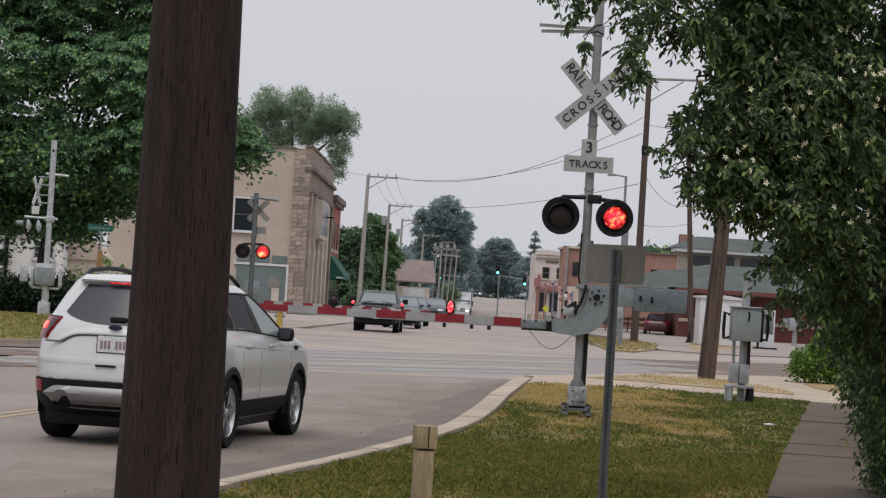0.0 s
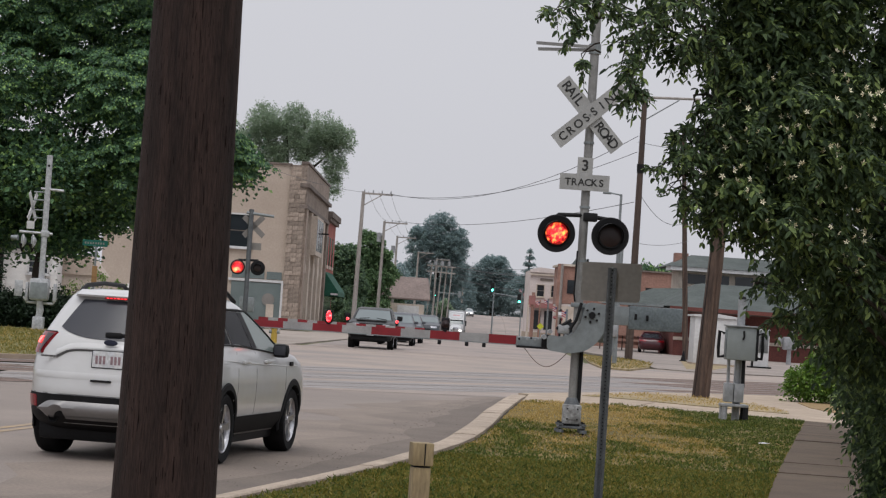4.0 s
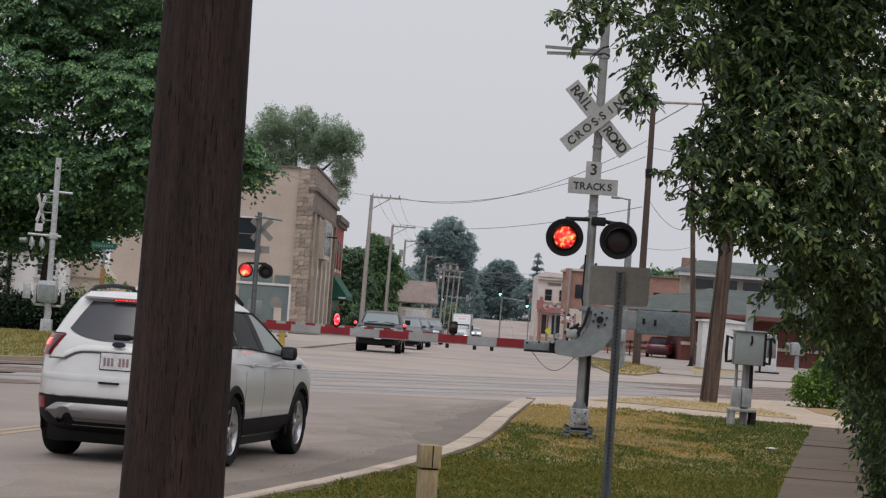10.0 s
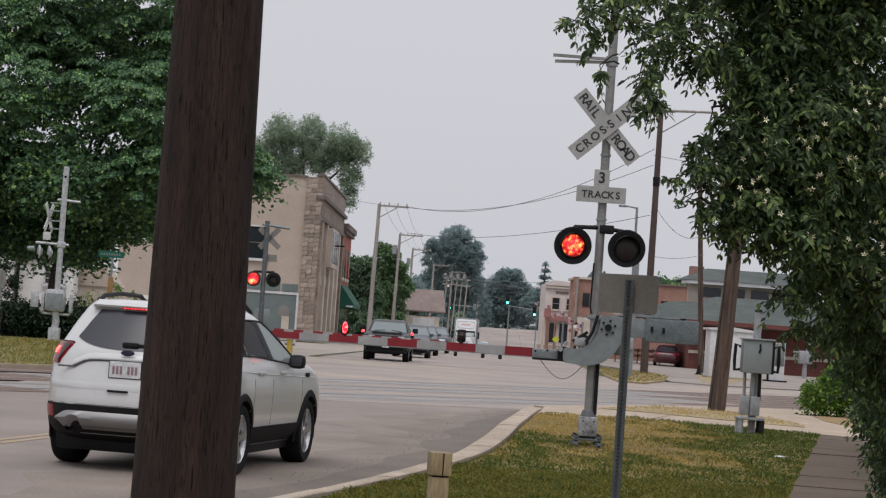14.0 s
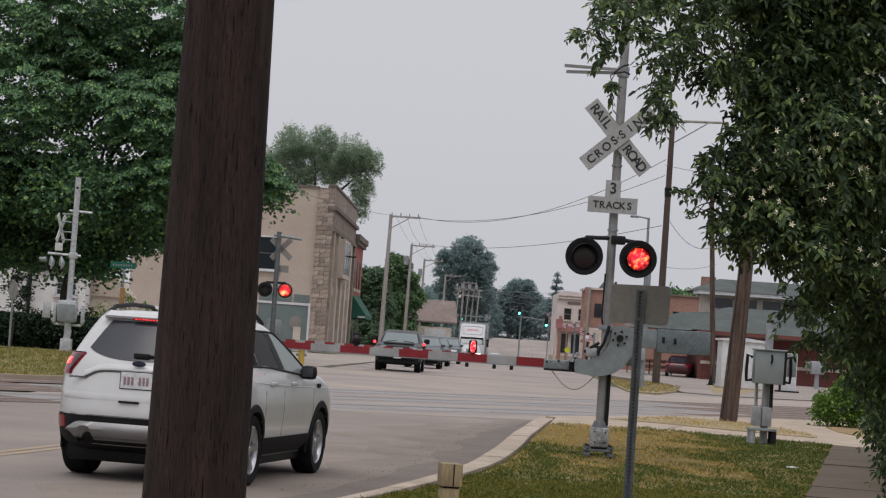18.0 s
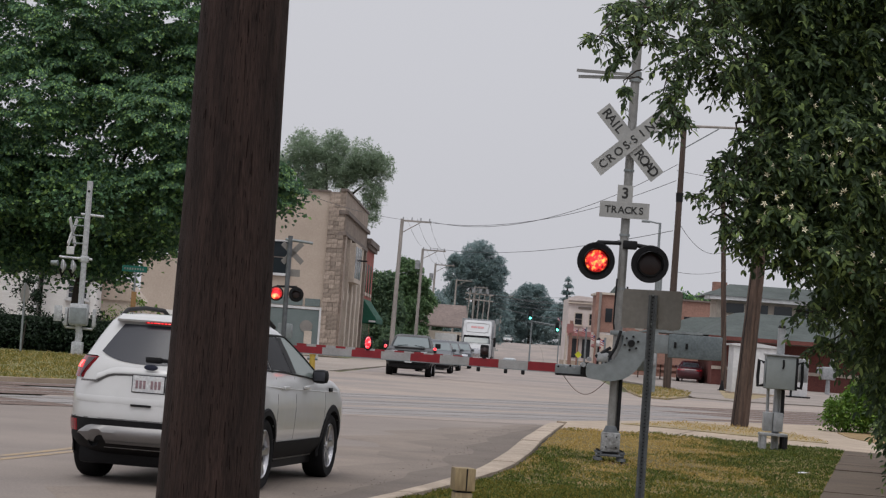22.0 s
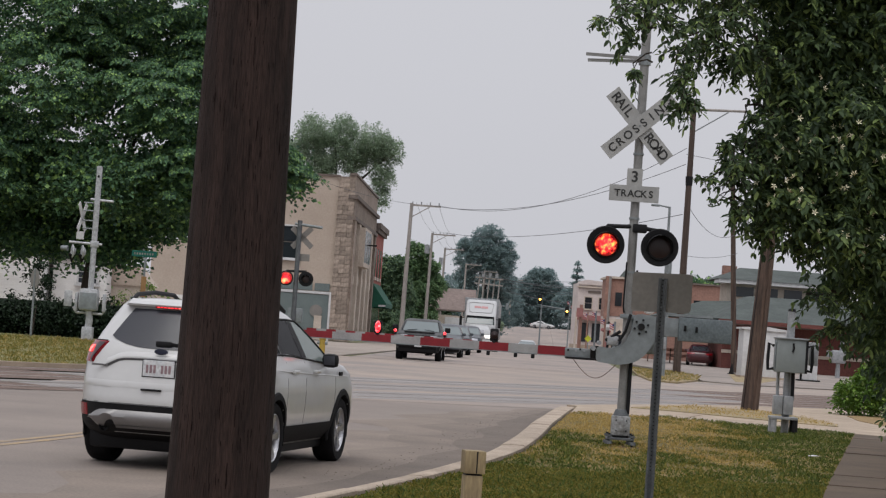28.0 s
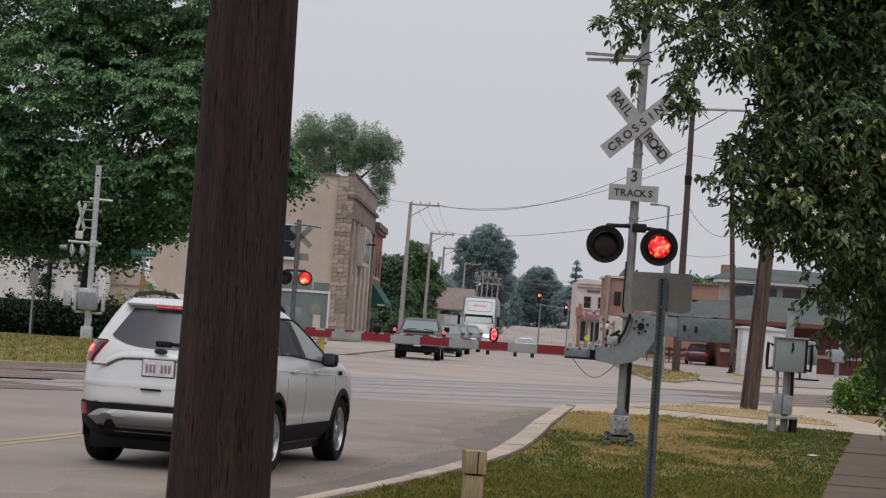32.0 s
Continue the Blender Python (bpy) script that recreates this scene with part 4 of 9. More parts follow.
# ---- vehicles ----
class Hull:
    """A car body from level outlines: rows of (z, half width, rear y, front y, rear corner, front corner)."""

    def __init__(self, rows, taper=0.0):
        self.rows, self.taper = rows, taper

    def at(self, z):
        r = self.rows
        if z <= r[0][0]:
            return r[0][1:]
        for a, b in zip(r, r[1:]):
            if z <= b[0]:
                t = (z - a[0]) / (b[0] - a[0])
                return tuple(sm(p, q, t) for p, q in zip(a[1:], b[1:]))
        return r[-1][1:]

    def point(self, s, z, out=0.0):
        """s from 0 (middle of the rear) over the right flank (2 to 3) to 5 (middle of the front); negative: left."""
        side, s = (1, s) if s >= 0 else (-1, -s)
        w, yr, yf, cr, cf = self.at(z)
        w, yr, yf = w + out, yr - out, yf + out
        if s < 1:
            x, y = s * (w - cr), yr + cr * 0.1 * s * s * 0
        elif s < 2:
            a = (s - 1) * math.pi / 2
            x, y = w - cr + cr * math.sin(a), yr + cr - cr * math.cos(a)
        elif s < 3:
            x, y = w, sm(yr + cr, yf - cf, s - 2)
        elif s < 4:
            a = (s - 3) * math.pi / 2
            x, y = w - cf + cf * math.cos(a), yf - cf + cf * math.sin(a)
        else:
            x, y = (5 - s) * (w - cf), yf
        # plan taper toward the tail, gentle bow of rear and front
        if self.taper and y < -0.9:
            x *= 1 - self.taper * ((-0.9 - y) / 1.35) ** 2
        if s < 1.5:
            y -= 0.05 * (1 - (x / w) ** 2)
        if s > 3.5:
            y += 0.08 * (1 - (x / w) ** 2)
        return Vector((side * x, y, z))

    def s_of_y(self, y, z):
        w, yr, yf, cr, cf = self.at(z)
        return 2 + min(max((y - yr - cr) / (yf - cf - yr - cr), 0), 1)

    def body(self, dz=0.05, wells=(), radius=0.37, cap=True, side_n=44):
        ss = [0, 0.35, 0.7] + [1 + k / 5 for k in range(5)] + [2 + k / side_n for k in range(side_n)] + [3 + k / 5 for k in range(5)] + [4, 4.35, 4.7, 5]
        ss = ss + [-s for s in ss[-2:0:-1]]
        zs = []
        for a, b in zip(self.rows, self.rows[1:]):
            n = max(1, round((b[0] - a[0]) / dz))
            zs += [sm(a[0], b[0], k / n) for k in range(n)]
        zs.append(self.rows[-1][0])
        sh = Shape()
        n = len(ss)
        vs = [self.point(s, z) for z in zs for s in ss]
        fs = []
        for i in range(len(zs) - 1):
            for j in range(n):
                q = (i * n + j, i * n + (j + 1) % n, (i + 1) * n + (j + 1) % n, (i + 1) * n + j)
                c = sum((vs[k] for k in q), Vector()) / 4
                if any((c.y - wy) ** 2 + (c.z - wz) ** 2 < radius ** 2 and abs(c.x) > 0.5 for wy, wz in wells):
                    continue
                fs.append(q)
        sh.add(vs, fs)
        if cap:
            k = (len(zs) - 1) * n
            sh.f.append(tuple(range(k, k + n)))
        sh.f.append(tuple(range(n - 1, -1, -1)))
        return sh

    def patch(self, s0, s1, z0, z1, out=0.006, ns=10, nz=6, lean0=0.0, lean1=0.0, bow=0.0):
        """A skin piece lying on the body, s from s0 to s1, with slanted ends."""
        sh = Shape()
        rows = []
        for i in range(nz + 1):
            t = i / nz
            z = sm(z0, z1, t)
            rows.append([self.point(sm(s0 + lean0 * t, s1 + lean1 * t, j / ns), z + bow * (1 - t) * abs(2 * j / ns - 1) ** 3, out) for j in range(ns + 1)])
        sh.grid(rows)
        edge = [rows[0], rows[-1], [r[0] for r in rows], [r[-1] for r in rows]]
        c = Vector((0, (self.at(z0)[1] + self.at(z0)[2]) / 2, z0))
        for e in edge:
            inner = [p + (Vector((0, p.y * 0.9, p.z)) - p).normalized() * (out + 0.02) for p in e]
            sh.grid([e, inner])
        return sh


def wheel(parent, x, y, r=0.345, width=0.235, spokes=10, side=1, rim_mat=None):
    tw = width / 2
    w = part("wheel", Shape().lathe([(r * 0.66, -tw * 0.86), (r * 0.74, -tw), (r * 0.93, -tw), (r * 0.985, -tw * 0.8), (r, -tw * 0.4), (r, tw * 0.4), (r * 0.985, tw * 0.8), (r * 0.93, tw), (r * 0.74, tw), (r * 0.66, tw * 0.86)], (0, 0, 0), (1, 0, 0), 40, True), M_TYRE, parent, "black rubber tyre", pose(x, y, r))
    rim = part("rim", Shape().lathe([(r * 0.7, tw * 0.88 * side), (r * 0.66, tw * 0.92 * side), (r * 0.62, tw * 0.7 * side), (r * 0.62, -tw * 0.8 * side)], (0, 0, 0), (1, 0, 0), 40), rim_mat or M_RIM, w, "bright alloy rim")
    # brake disc widened to the rim in black, as shade between the spokes
    part("spoke_shade_disc", Shape().cyl((side * tw * 0.2, 0, 0), (side * tw * 0.45, 0, 0), r * 0.615, r * 0.6, 28), M_PLASTIC, w)
    hub = part("hub", Shape().cyl((side * tw * 0.4, 0, 0), (side * tw * 0.8, 0, 0), r * 0.16, r * 0.12, 14), rim_mat or M_RIM, w)
    for k in range(spokes):
        a = 2 * math.pi * (k // 2 * 2 + (0.32 if k % 2 else -0.0)) / spokes if spokes >= 10 else 2 * math.pi * k / spokes
        d = Vector((0, math.cos(a), math.sin(a)))
        t = Vector((0, -math.sin(a), math.cos(a)))
        sp = Shape()
        p0, p1 = d * r * 0.12 + Vector((side * tw * 0.72, 0, 0)), d * r * 0.645 + Vector((side * tw * 0.84, 0, 0))
        wv0, wv1, dep = t * r * 0.035, t * r * 0.052, Vector((side * tw * 0.3, 0, 0))
        sp.add([p0 - wv0, p0 + wv0, p1 + wv1, p1 - wv1, p0 - wv0 - dep, p0 + wv0 - dep, p1 + wv1 - dep, p1 - wv1 - dep], [(0, 1, 2, 3), (7, 6, 5, 4), (0, 4, 5, 1), (1, 5, 6, 2), (2, 6, 7, 3), (3, 7, 4, 0)])
        part("spoke", sp, rim_mat or M_RIM, rim)
    return w


def arch(parent, hull, y, r=0.345, sides=(1, -1), mat=None):
    """Dark cladding round a wheel opening, and the well behind it."""
    for s in sides:
        sh, well = Shape(), Shape()
        rows, wr = [], []
        for k in range(25):
            a = radians(-14 + 208 * k / 24)
            z = r + (r + 0.035) * math.sin(a)
            row = []
            for rr, o in ((r + 0.025, -0.05), (r + 0.03, 0.014), (r + 0.085, 0.012), (r + 0.1, 0.0)):
                zz = max(r + rr * math.sin(a), 0.2)
                hw = hull.at(max(zz, hull.rows[1][0]))[0]
                row.append((s * (hw + o), y + rr * math.cos(a), zz))
            rows.append(row)
            wr.append([(s * 0.9, y + (r + 0.03) * math.cos(a), r + (r + 0.03) * math.sin(a)), (s * 0.52, y + (r + 0.03) * math.cos(a), r + (r + 0.03) * math.sin(a))])
        sh.grid(rows)
        part("wheel_arch", sh, mat or M_PLASTIC, parent, "black wheel arch trim")
        well.grid(wr)
        part("wheel_well", well, M_BLACK, parent)
    part("well_wall", Shape().box((0, y, 0.5), (1.05, 0.7, 0.6), 0), M_BLACK, parent, smooth=False)


def bars_on_plate(parent, c, w, h, facing=-1):
    pl = part("number_plate", Shape().box(c, (w, 0.012, h), 0.004), M_PLATE, parent, "white plate with unreadable marks", smooth=False)
    for k in range(7):
        if k == 3:
            continue
        part("plate_mark", Shape().box((c[0] + (k - 3) * w * 0.12, c[1] + facing * 0.008, c[2] - h * 0.04), (w * 0.075, 0.004, h * 0.5), 0), M_PLATEBAR, pl, smooth=False)
    part("plate_frame", Shape().box((c[0], c[1] - facing * 0.006, c[2]), (w * 1.06, 0.01, h * 1.1), 0.003), M_BLACK, pl, smooth=False)
    return pl


def suv(m):
    car = thing("suv", "white compact SUV stopped at the gate with brake lights lit", "car", m)
    ax = 1.345
    h = Hull([(0.25, 0.78, -1.8, 2.0, 0.3, 0.3), (0.335, 0.86, -2.12, 2.14, 0.4, 0.4), (0.4, 0.885, -2.23, 2.19, 0.42, 0.42), (0.5, 0.9, -2.26, 2.23, 0.44, 0.45), (0.64, 0.912, -2.275, 2.25, 0.44, 0.5), (0.8, 0.915, -2.25, 2.23, 0.42, 0.52), (0.95, 0.905, -2.205, 2.12, 0.4, 0.55), (1.03, 0.89, -2.18, 1.9, 0.38, 0.6), (1.1, 0.865, -2.155, 1.25, 0.36, 0.5), (1.16, 0.835, -2.12, 1.0, 0.34, 0.35), (1.4, 0.71, -1.97, 0.42, 0.3, 0.25), (1.53, 0.63, -1.88, 0.05, 0.27, 0.22), (1.585, 0.57, -1.82, -0.12, 0.24, 0.2), (1.615, 0.42, -1.6, -0.4, 0.2, 0.2)], 0.1)
    part("body", h.body(0.04, ((-ax, 0.345), (ax, 0.345)), 0.385), M_WHITECAR, car, "glossy white painted body", angle=50)
    # glass
    belt = lambda y: 1.125 - 0.066 * min(max((y + 0.3) / 1.1, -0.5), 1.1)
    part("rear_window", h.patch(-1.22, 1.22, 1.135, 1.505, 0.006, 20, 7, 0.14, -0.14, 0.1), M_CARGLASS, car, "dark tinted rear glass")
    for sgn in (1, -1):
        sq = lambda y, z: sgn * h.s_of_y(y, z)
        for name, y0, y1, y0t, y1t in (("side_window", -1.02, -0.3, -1.0, -0.34), ("side_window", -0.22, 0.82, -0.26, 0.02), ("quarter_window", -1.66, -1.1, -1.5, -1.08)):
            sh = Shape()
            rows = []
            for i in range(7):
                t = i / 6
                row = []
                for j in range(9):
                    y = sm(sm(y0, y0t, t), sm(y1, y1t, t), j / 8)
                    z = sm(belt(y), 1.475, t)
                    row.append(h.point(sq(y, z), z, 0.006))
                rows.append(row)
            sh.grid(rows)
            part(name, sh, M_CLEARSIDE if y1 > 0.5 else M_TINT, car, "dark tinted side glass")
        part("belt_trim", Shape().tube([h.point(sq(y, belt(y) - 0.012), belt(y) - 0.012, 0.008) for y in (-1.6, -1.3, -1.0, -0.65, -0.3, 0.05, 0.4, 0.65, 0.86)], 0.008, 6), M_BLACK, car)
        part("window_pillar", Shape().grid([[h.point(sq(sm(-0.34, -0.38, t), z), z, 0.009), h.point(sq(sm(-0.16, -0.2, t), z), z, 0.009)] for t, z in ((0, 1.12), (0.5, 1.31), (1, 1.47))]), M_BLACK, car)
        top = [(-1.52, 1.46), (-1.3, 1.485), (-0.8, 1.49), (-0.3, 1.488), (0.0, 1.482), (0.12, 1.44), (0.42, 1.28), (0.7, 1.12), (0.84, 1.06)]
        part("window_frame", Shape().tube([h.point(sq(y, z), z, 0.006) for y, z in top], 0.012, 6), M_BLACK, car, "black window surround")
        part("door_frame", Shape().grid([[h.point(sq(y, z), z, 0.009), h.point(sq(y + 0.05, z), z, 0.009)] for y, z in ((-1.08, 1.13), (-1.06, 1.3), (-1.05, 1.47))]), M_BLACK, car)
        # sill cladding
        cl = Shape()
        cl.grid([[h.point(sq(y, z), z, 0.012) for y in [-0.93 + 1.86 * j / 12 for j in range(13)]] for z in (0.27, 0.36, 0.45)])
        part("sill_cladding", cl, M_PLASTIC, car, "black sill cladding")
        cr = Shape()
        cr.tube([h.point(sq(y, z), z, 0.004) for y, z in ((-1.9, 1.02), (-1.0, 0.985), (0.0, 0.955), (1.0, 0.93), (1.5, 0.92))], 0.006, 6)
        part("body_crease", cr, M_WHITECAR, car)
        for y in (-0.97, 0.98, -0.26):
            gap = Shape()
            gap.tube([h.point(sq(y, z), z, 0.0015) for z in (0.46, 0.6, 0.75, 0.9, 1.08)], 0.0022, 5)
            part("door_gap", gap, M_SEAM, car)
        for y in (-0.72, 0.12):
            p = h.point(sq(y, 0.98), 0.98, 0.02)
            hd = part("door_handle", Shape().box(p, (0.035, 0.2, 0.035), 0.012), M_WHITECAR, car, "body-coloured door handle")
        p = h.point(sq(1.16, 0.95), 0.95, 0.012)
        part("fender_vent", Shape().box(p, (0.02, 0.12, 0.045), 0.008), M_BLACK, car, "small black fender vent")
        # mirror
        mb = part("mirror", Shape().box((sgn * 0.95, 0.53, 1.095), (0.175, 0.12, 0.145), 0.055), M_BLACK, car, "black door mirror")
        part("mirror_arm", Shape().box((sgn * 0.87, 0.55, 1.06), (0.12, 0.06, 0.05), 0.015), M_BLACK, mb)
        part("mirror_glass", Shape().box((sgn * 0.95, 0.472, 1.097), (0.12, 0.006, 0.095), 0.002), M_CARGLASS, mb)
        # roof rail
        rail = Shape().tube([(sgn * 0.53, -1.62, 1.58), (sgn * 0.535, -1.45, 1.64), (sgn * 0.545, -0.9, 1.67), (sgn * 0.54, -0.3, 1.66), (sgn * 0.55, 0.0, 1.57)], 0.022, 8)
        part("roof_rail", rail, M_BLACK, car, "black roof rail")
        # tail lamp wrapping the corner
        tl = part("tail_lamp", h.patch(sgn * 1.46, sgn * 2.05, 0.975, 1.18, 0.012, 14, 5, sgn * -0.22, sgn * 0.02), M_TAILDARK, car, "red wraparound tail lamp")
        smoke = Shape()
        smoke.grid([[h.point(sgn * sm(1.48 - 0.22 * t, 1.54 - 0.08 * t, j / 4), sm(0.985, 1.17, t), 0.017) for j in range(5)] for t in (0, 0.25, 0.5, 0.75, 1)])
        part("reversing_lens", smoke, M_SMOKED, tl, "smoked clear inner lens")
        lit = Shape()
        lit.grid([[h.point(sgn * sm(1.5, 1.68, j / 6), z, 0.024) for j in range(7)] for z in (1.07, 1.09, 1.115, 1.135)])
        part("brake_light", lit, M_BRAKE, tl, "lit brake light")
        part("tail_lamp_edge", Shape().tube([h.point(sgn * s_, 1.185, 0.01) for s_ in (1.24, 1.45, 1.7, 2.06)], 0.006, 5), M_BLACK, tl)
        part("bumper_reflector", h.patch(sgn * 1.5, sgn * 1.98, 0.475, 0.585, 0.018, 8, 3), M_TAILDARK, car, "red bumper reflector")
        for wy in (-ax, ax):
            wheel(car, sgn * 0.79, wy, side=sgn)
    for wy in (-ax, ax):
        arch(car, h, wy)
    # rear bumper: black cladding, silver trim arching over the exhaust tips
    part("rear_bumper_cladding", h.patch(-2.12, 2.12, 0.25, 0.605, 0.009, 30, 9), M_PLASTIC, car, "black lower rear bumper")
    trim = Shape()
    rows = []
    for i in range(6):
        t = i / 5
        row = []
        for j in range(141):
            q = -1 + 2 * j / 140
            u = abs(q) * 1.36
            low = 0.385 + math.sqrt(max(0.0, 0.068 ** 2 - ((u - 1.0) * 0.6) ** 2))
            low = max(low, 0.375 + 0.08 * min(max((u - 1.16) / 0.2, 0), 1) ** 2) if u > 1.11 else low
            end = min(max((u - 1.1) / 0.26, 0), 1)
            high = 0.548 - 0.09 * (1 - math.sqrt(1 - end * end))
            z = sm(low, max(high, low + 0.004), t)
            row.append(h.point(math.copysign(u, q), z, 0.012 + 0.04 * math.sin(math.pi * t ** 1.2)))
        rows.append(row)
    trim.grid(rows)
    part("skid_trim", trim, M_SILVERTRIM, car, "silver bumper trim arched over the exhaust")
    part("skid_lip", h.patch(-0.86, 0.86, 0.378, 0.4, 0.024, 20, 3), M_SILVERTRIM, car, "thin silver lower lip")
    for sgn in (1, -1):
        part("exhaust_tip", Shape().lathe([(0.042, 0.0), (0.048, -0.1), (0.04, -0.1), (0.035, 0.0)], (sgn * 0.51, -2.15, 0.385), (0, 1, 0), 20), M_PLASTIC, car, "round dark exhaust tip")
        part("exhaust_hole", Shape().cyl((sgn * 0.51, -2.21, 0.385), (sgn * 0.51, -2.15, 0.385), 0.037, 0.037, 16), M_BLACK, car)
    # tailgate: raised brow over the plate, painted strip of shade under it, lower crease
    brow = Shape()
    BROW = ((0.0, 1.05), (0.3, 1.05), (0.55, 1.049), (0.75, 1.044), (0.88, 1.03), (0.98, 1.006), (1.06, 0.984), (1.12, 0.975))
    for s in (1, -1):
        brow.grid([[h.point(s * a, z + 0.05, 0.002) for a, z in BROW], [h.point(s * a, z + 0.008, 0.022 if a < 1.1 else 0.01) for a, z in BROW], [h.point(s * a, z - 0.008, 0.02 if a < 1.1 else 0.008) for a, z in BROW], [h.point(s * a, z - 0.03, 0.001) for a, z in BROW]])
    part("tailgate_brow", brow, M_WHITECAR, car, "tailgate crease above the plate", angle=60)
    shade = Shape()
    for s in (1, -1):
        shade.grid([[h.point(s * a, z - 0.012, 0.0205 if a < 1.1 else 0.009) for a, z in BROW], [h.point(s * a, z - 0.03, 0.004) for a, z in BROW]])
    part("brow_shade", shade, M_SEAM, car, "strip of painted shade under the tailgate crease")
    crease = Shape()
    crease.grid([[h.point(sm(-1.55, 1.55, j / 24), z, o) for j in range(25)] for z, o in ((0.82, 0.001), (0.79, 0.006), (0.755, 0.001))])
    part("tailgate_crease", crease, M_WHITECAR, car, angle=70)
    part("bumper_top_gap", Shape().tube([h.point(s, 0.612, 0.001) for s in (-1.62, -1.3, -1.0, -0.5, 0, 0.5, 1.0, 1.3, 1.62)], 0.0035, 5), M_SEAM, car)
    bars_on_plate(car, (0, -2.285, 0.955), 0.305, 0.152)
    part("tailgate_handle", Shape().box((-0.05, -2.315, 0.752), (0.2, 0.03, 0.02), 0.008), M_BLACK, car, "black tailgate pull")
    part("badge", Shape().lathe([(0.0, -0.012), (0.046, -0.01), (0.052, 0.0)], (0, 0, 0), (0, 1, 0), 24), M_BADGE, car, "plain dark blue oval badge", pose(0, -2.245, 1.112) @ Matrix.Diagonal((1.3, 1, 0.55, 1)))
    for k in range(6):
        part("badge_mark", Shape().box((-0.66 + 0.028 * k, -2.235, 0.955), (0.02, 0.02, 0.018), 0, pose(0, 0, 0, 0, 0, -22)), M_SILVERTRIM, car, smooth=False)
    part("rear_wiper", Shape().box((0.12, -2.165, 1.185), (0.4, 0.03, 0.03), 0.01, pose(0, 0, 0, 0, 3, 0)), M_BLACK, car, "black rear wiper")
    part("wiper_pivot", Shape().box((0.0, -2.17, 1.185), (0.16, 0.04, 0.05), 0.015), M_BLACK, car)
    sp = Shape()
    sp.add([(-0.52, -1.78, 1.55), (0.52, -1.78, 1.55), (0.46, -1.98, 1.53), (-0.46, -1.98, 1.53), (-0.5, -1.7, 1.6), (0.5, -1.7, 1.6), (0.44, -1.99, 1.55), (-0.44, -1.99, 1.55)], [(0, 1, 2, 3), (7, 6, 5, 4), (0, 4, 5, 1), (1, 5, 6, 2), (2, 6, 7, 3), (3, 7, 4, 0)])
    part("roof_spoiler", sp, M_WHITECAR, car, "white roof spoiler")
    stop = part("high_brake_light", Shape().box((0, -1.985, 1.527), (0.34, 0.02, 0.02), 0.003), M_TAILDARK, car, "red high brake light")
    for k in range(9):
        part("brake_led", Shape().box((-0.14 + 0.035 * k, -1.997, 1.527), (0.019, 0.006, 0.008), 0), M_BRAKE, stop, smooth=False)
    part("antenna", Shape().cyl((0, -1.5, 1.6), (0, -1.62, 1.66), 0.02, 0.008, 8), M_BLACK, car)
    # floor slab set extra low to block light and deepen the shade beneath
    part("underbody", Shape().box((0, 0.05, 0.26), (1.55, 3.9, 0.2), 0.05), M_BLACK, car)
    part("front_seat", Shape().box((0.35, 0.1, 1.05), (0.5, 0.18, 0.75), 0.08), M_BLACK, car, "dark seat behind the glass")
    return car


suv(pose(-2.342 + 1.345 * math.sin(radians(11.2)), 22.02 + 1.345 * math.cos(radians(11.2)), 0, 0, 0, -11.2))

CARS = {
    "sedan": dict(h=[(0.2, 0.75, -2.1, 2.15, 0.2, 0.3), (0.4, 0.88, -2.32, 2.3, 0.3, 0.4), (0.6, 0.9, -2.36, 2.35, 0.35, 0.5), (0.78, 0.9, -2.34, 2.2, 0.35, 0.6), (0.9, 0.88, -2.28, 1.7, 0.35, 0.5), (0.97, 0.85, -1.95, 1.05, 0.4, 0.4), (1.3, 0.66, -1.1, 0.2, 0.3, 0.3), (1.42, 0.56, -0.85, -0.1, 0.25, 0.25), (1.45, 0.4, -0.7, -0.3, 0.2, 0.2)], glass=(0.99, 1.34), ax=1.4, r=0.32),
    "crossover": dict(h=[(0.24, 0.78, -2.1, 2.1, 0.2, 0.3), (0.45, 0.9, -2.28, 2.26, 0.3, 0.4), (0.7, 0.92, -2.3, 2.3, 0.3, 0.5), (0.95, 0.92, -2.25, 2.2, 0.3, 0.55), (1.06, 0.9, -2.2, 1.5, 0.28, 0.5), (1.12, 0.87, -2.15, 1.05, 0.25, 0.35), (1.5, 0.7, -1.9, 0.3, 0.22, 0.25), (1.62, 0.62, -1.75, 0.0, 0.2, 0.2), (1.66, 0.42, -1.5, -0.4, 0.2, 0.2)], glass=(1.14, 1.52), ax=1.38, r=0.35),
}


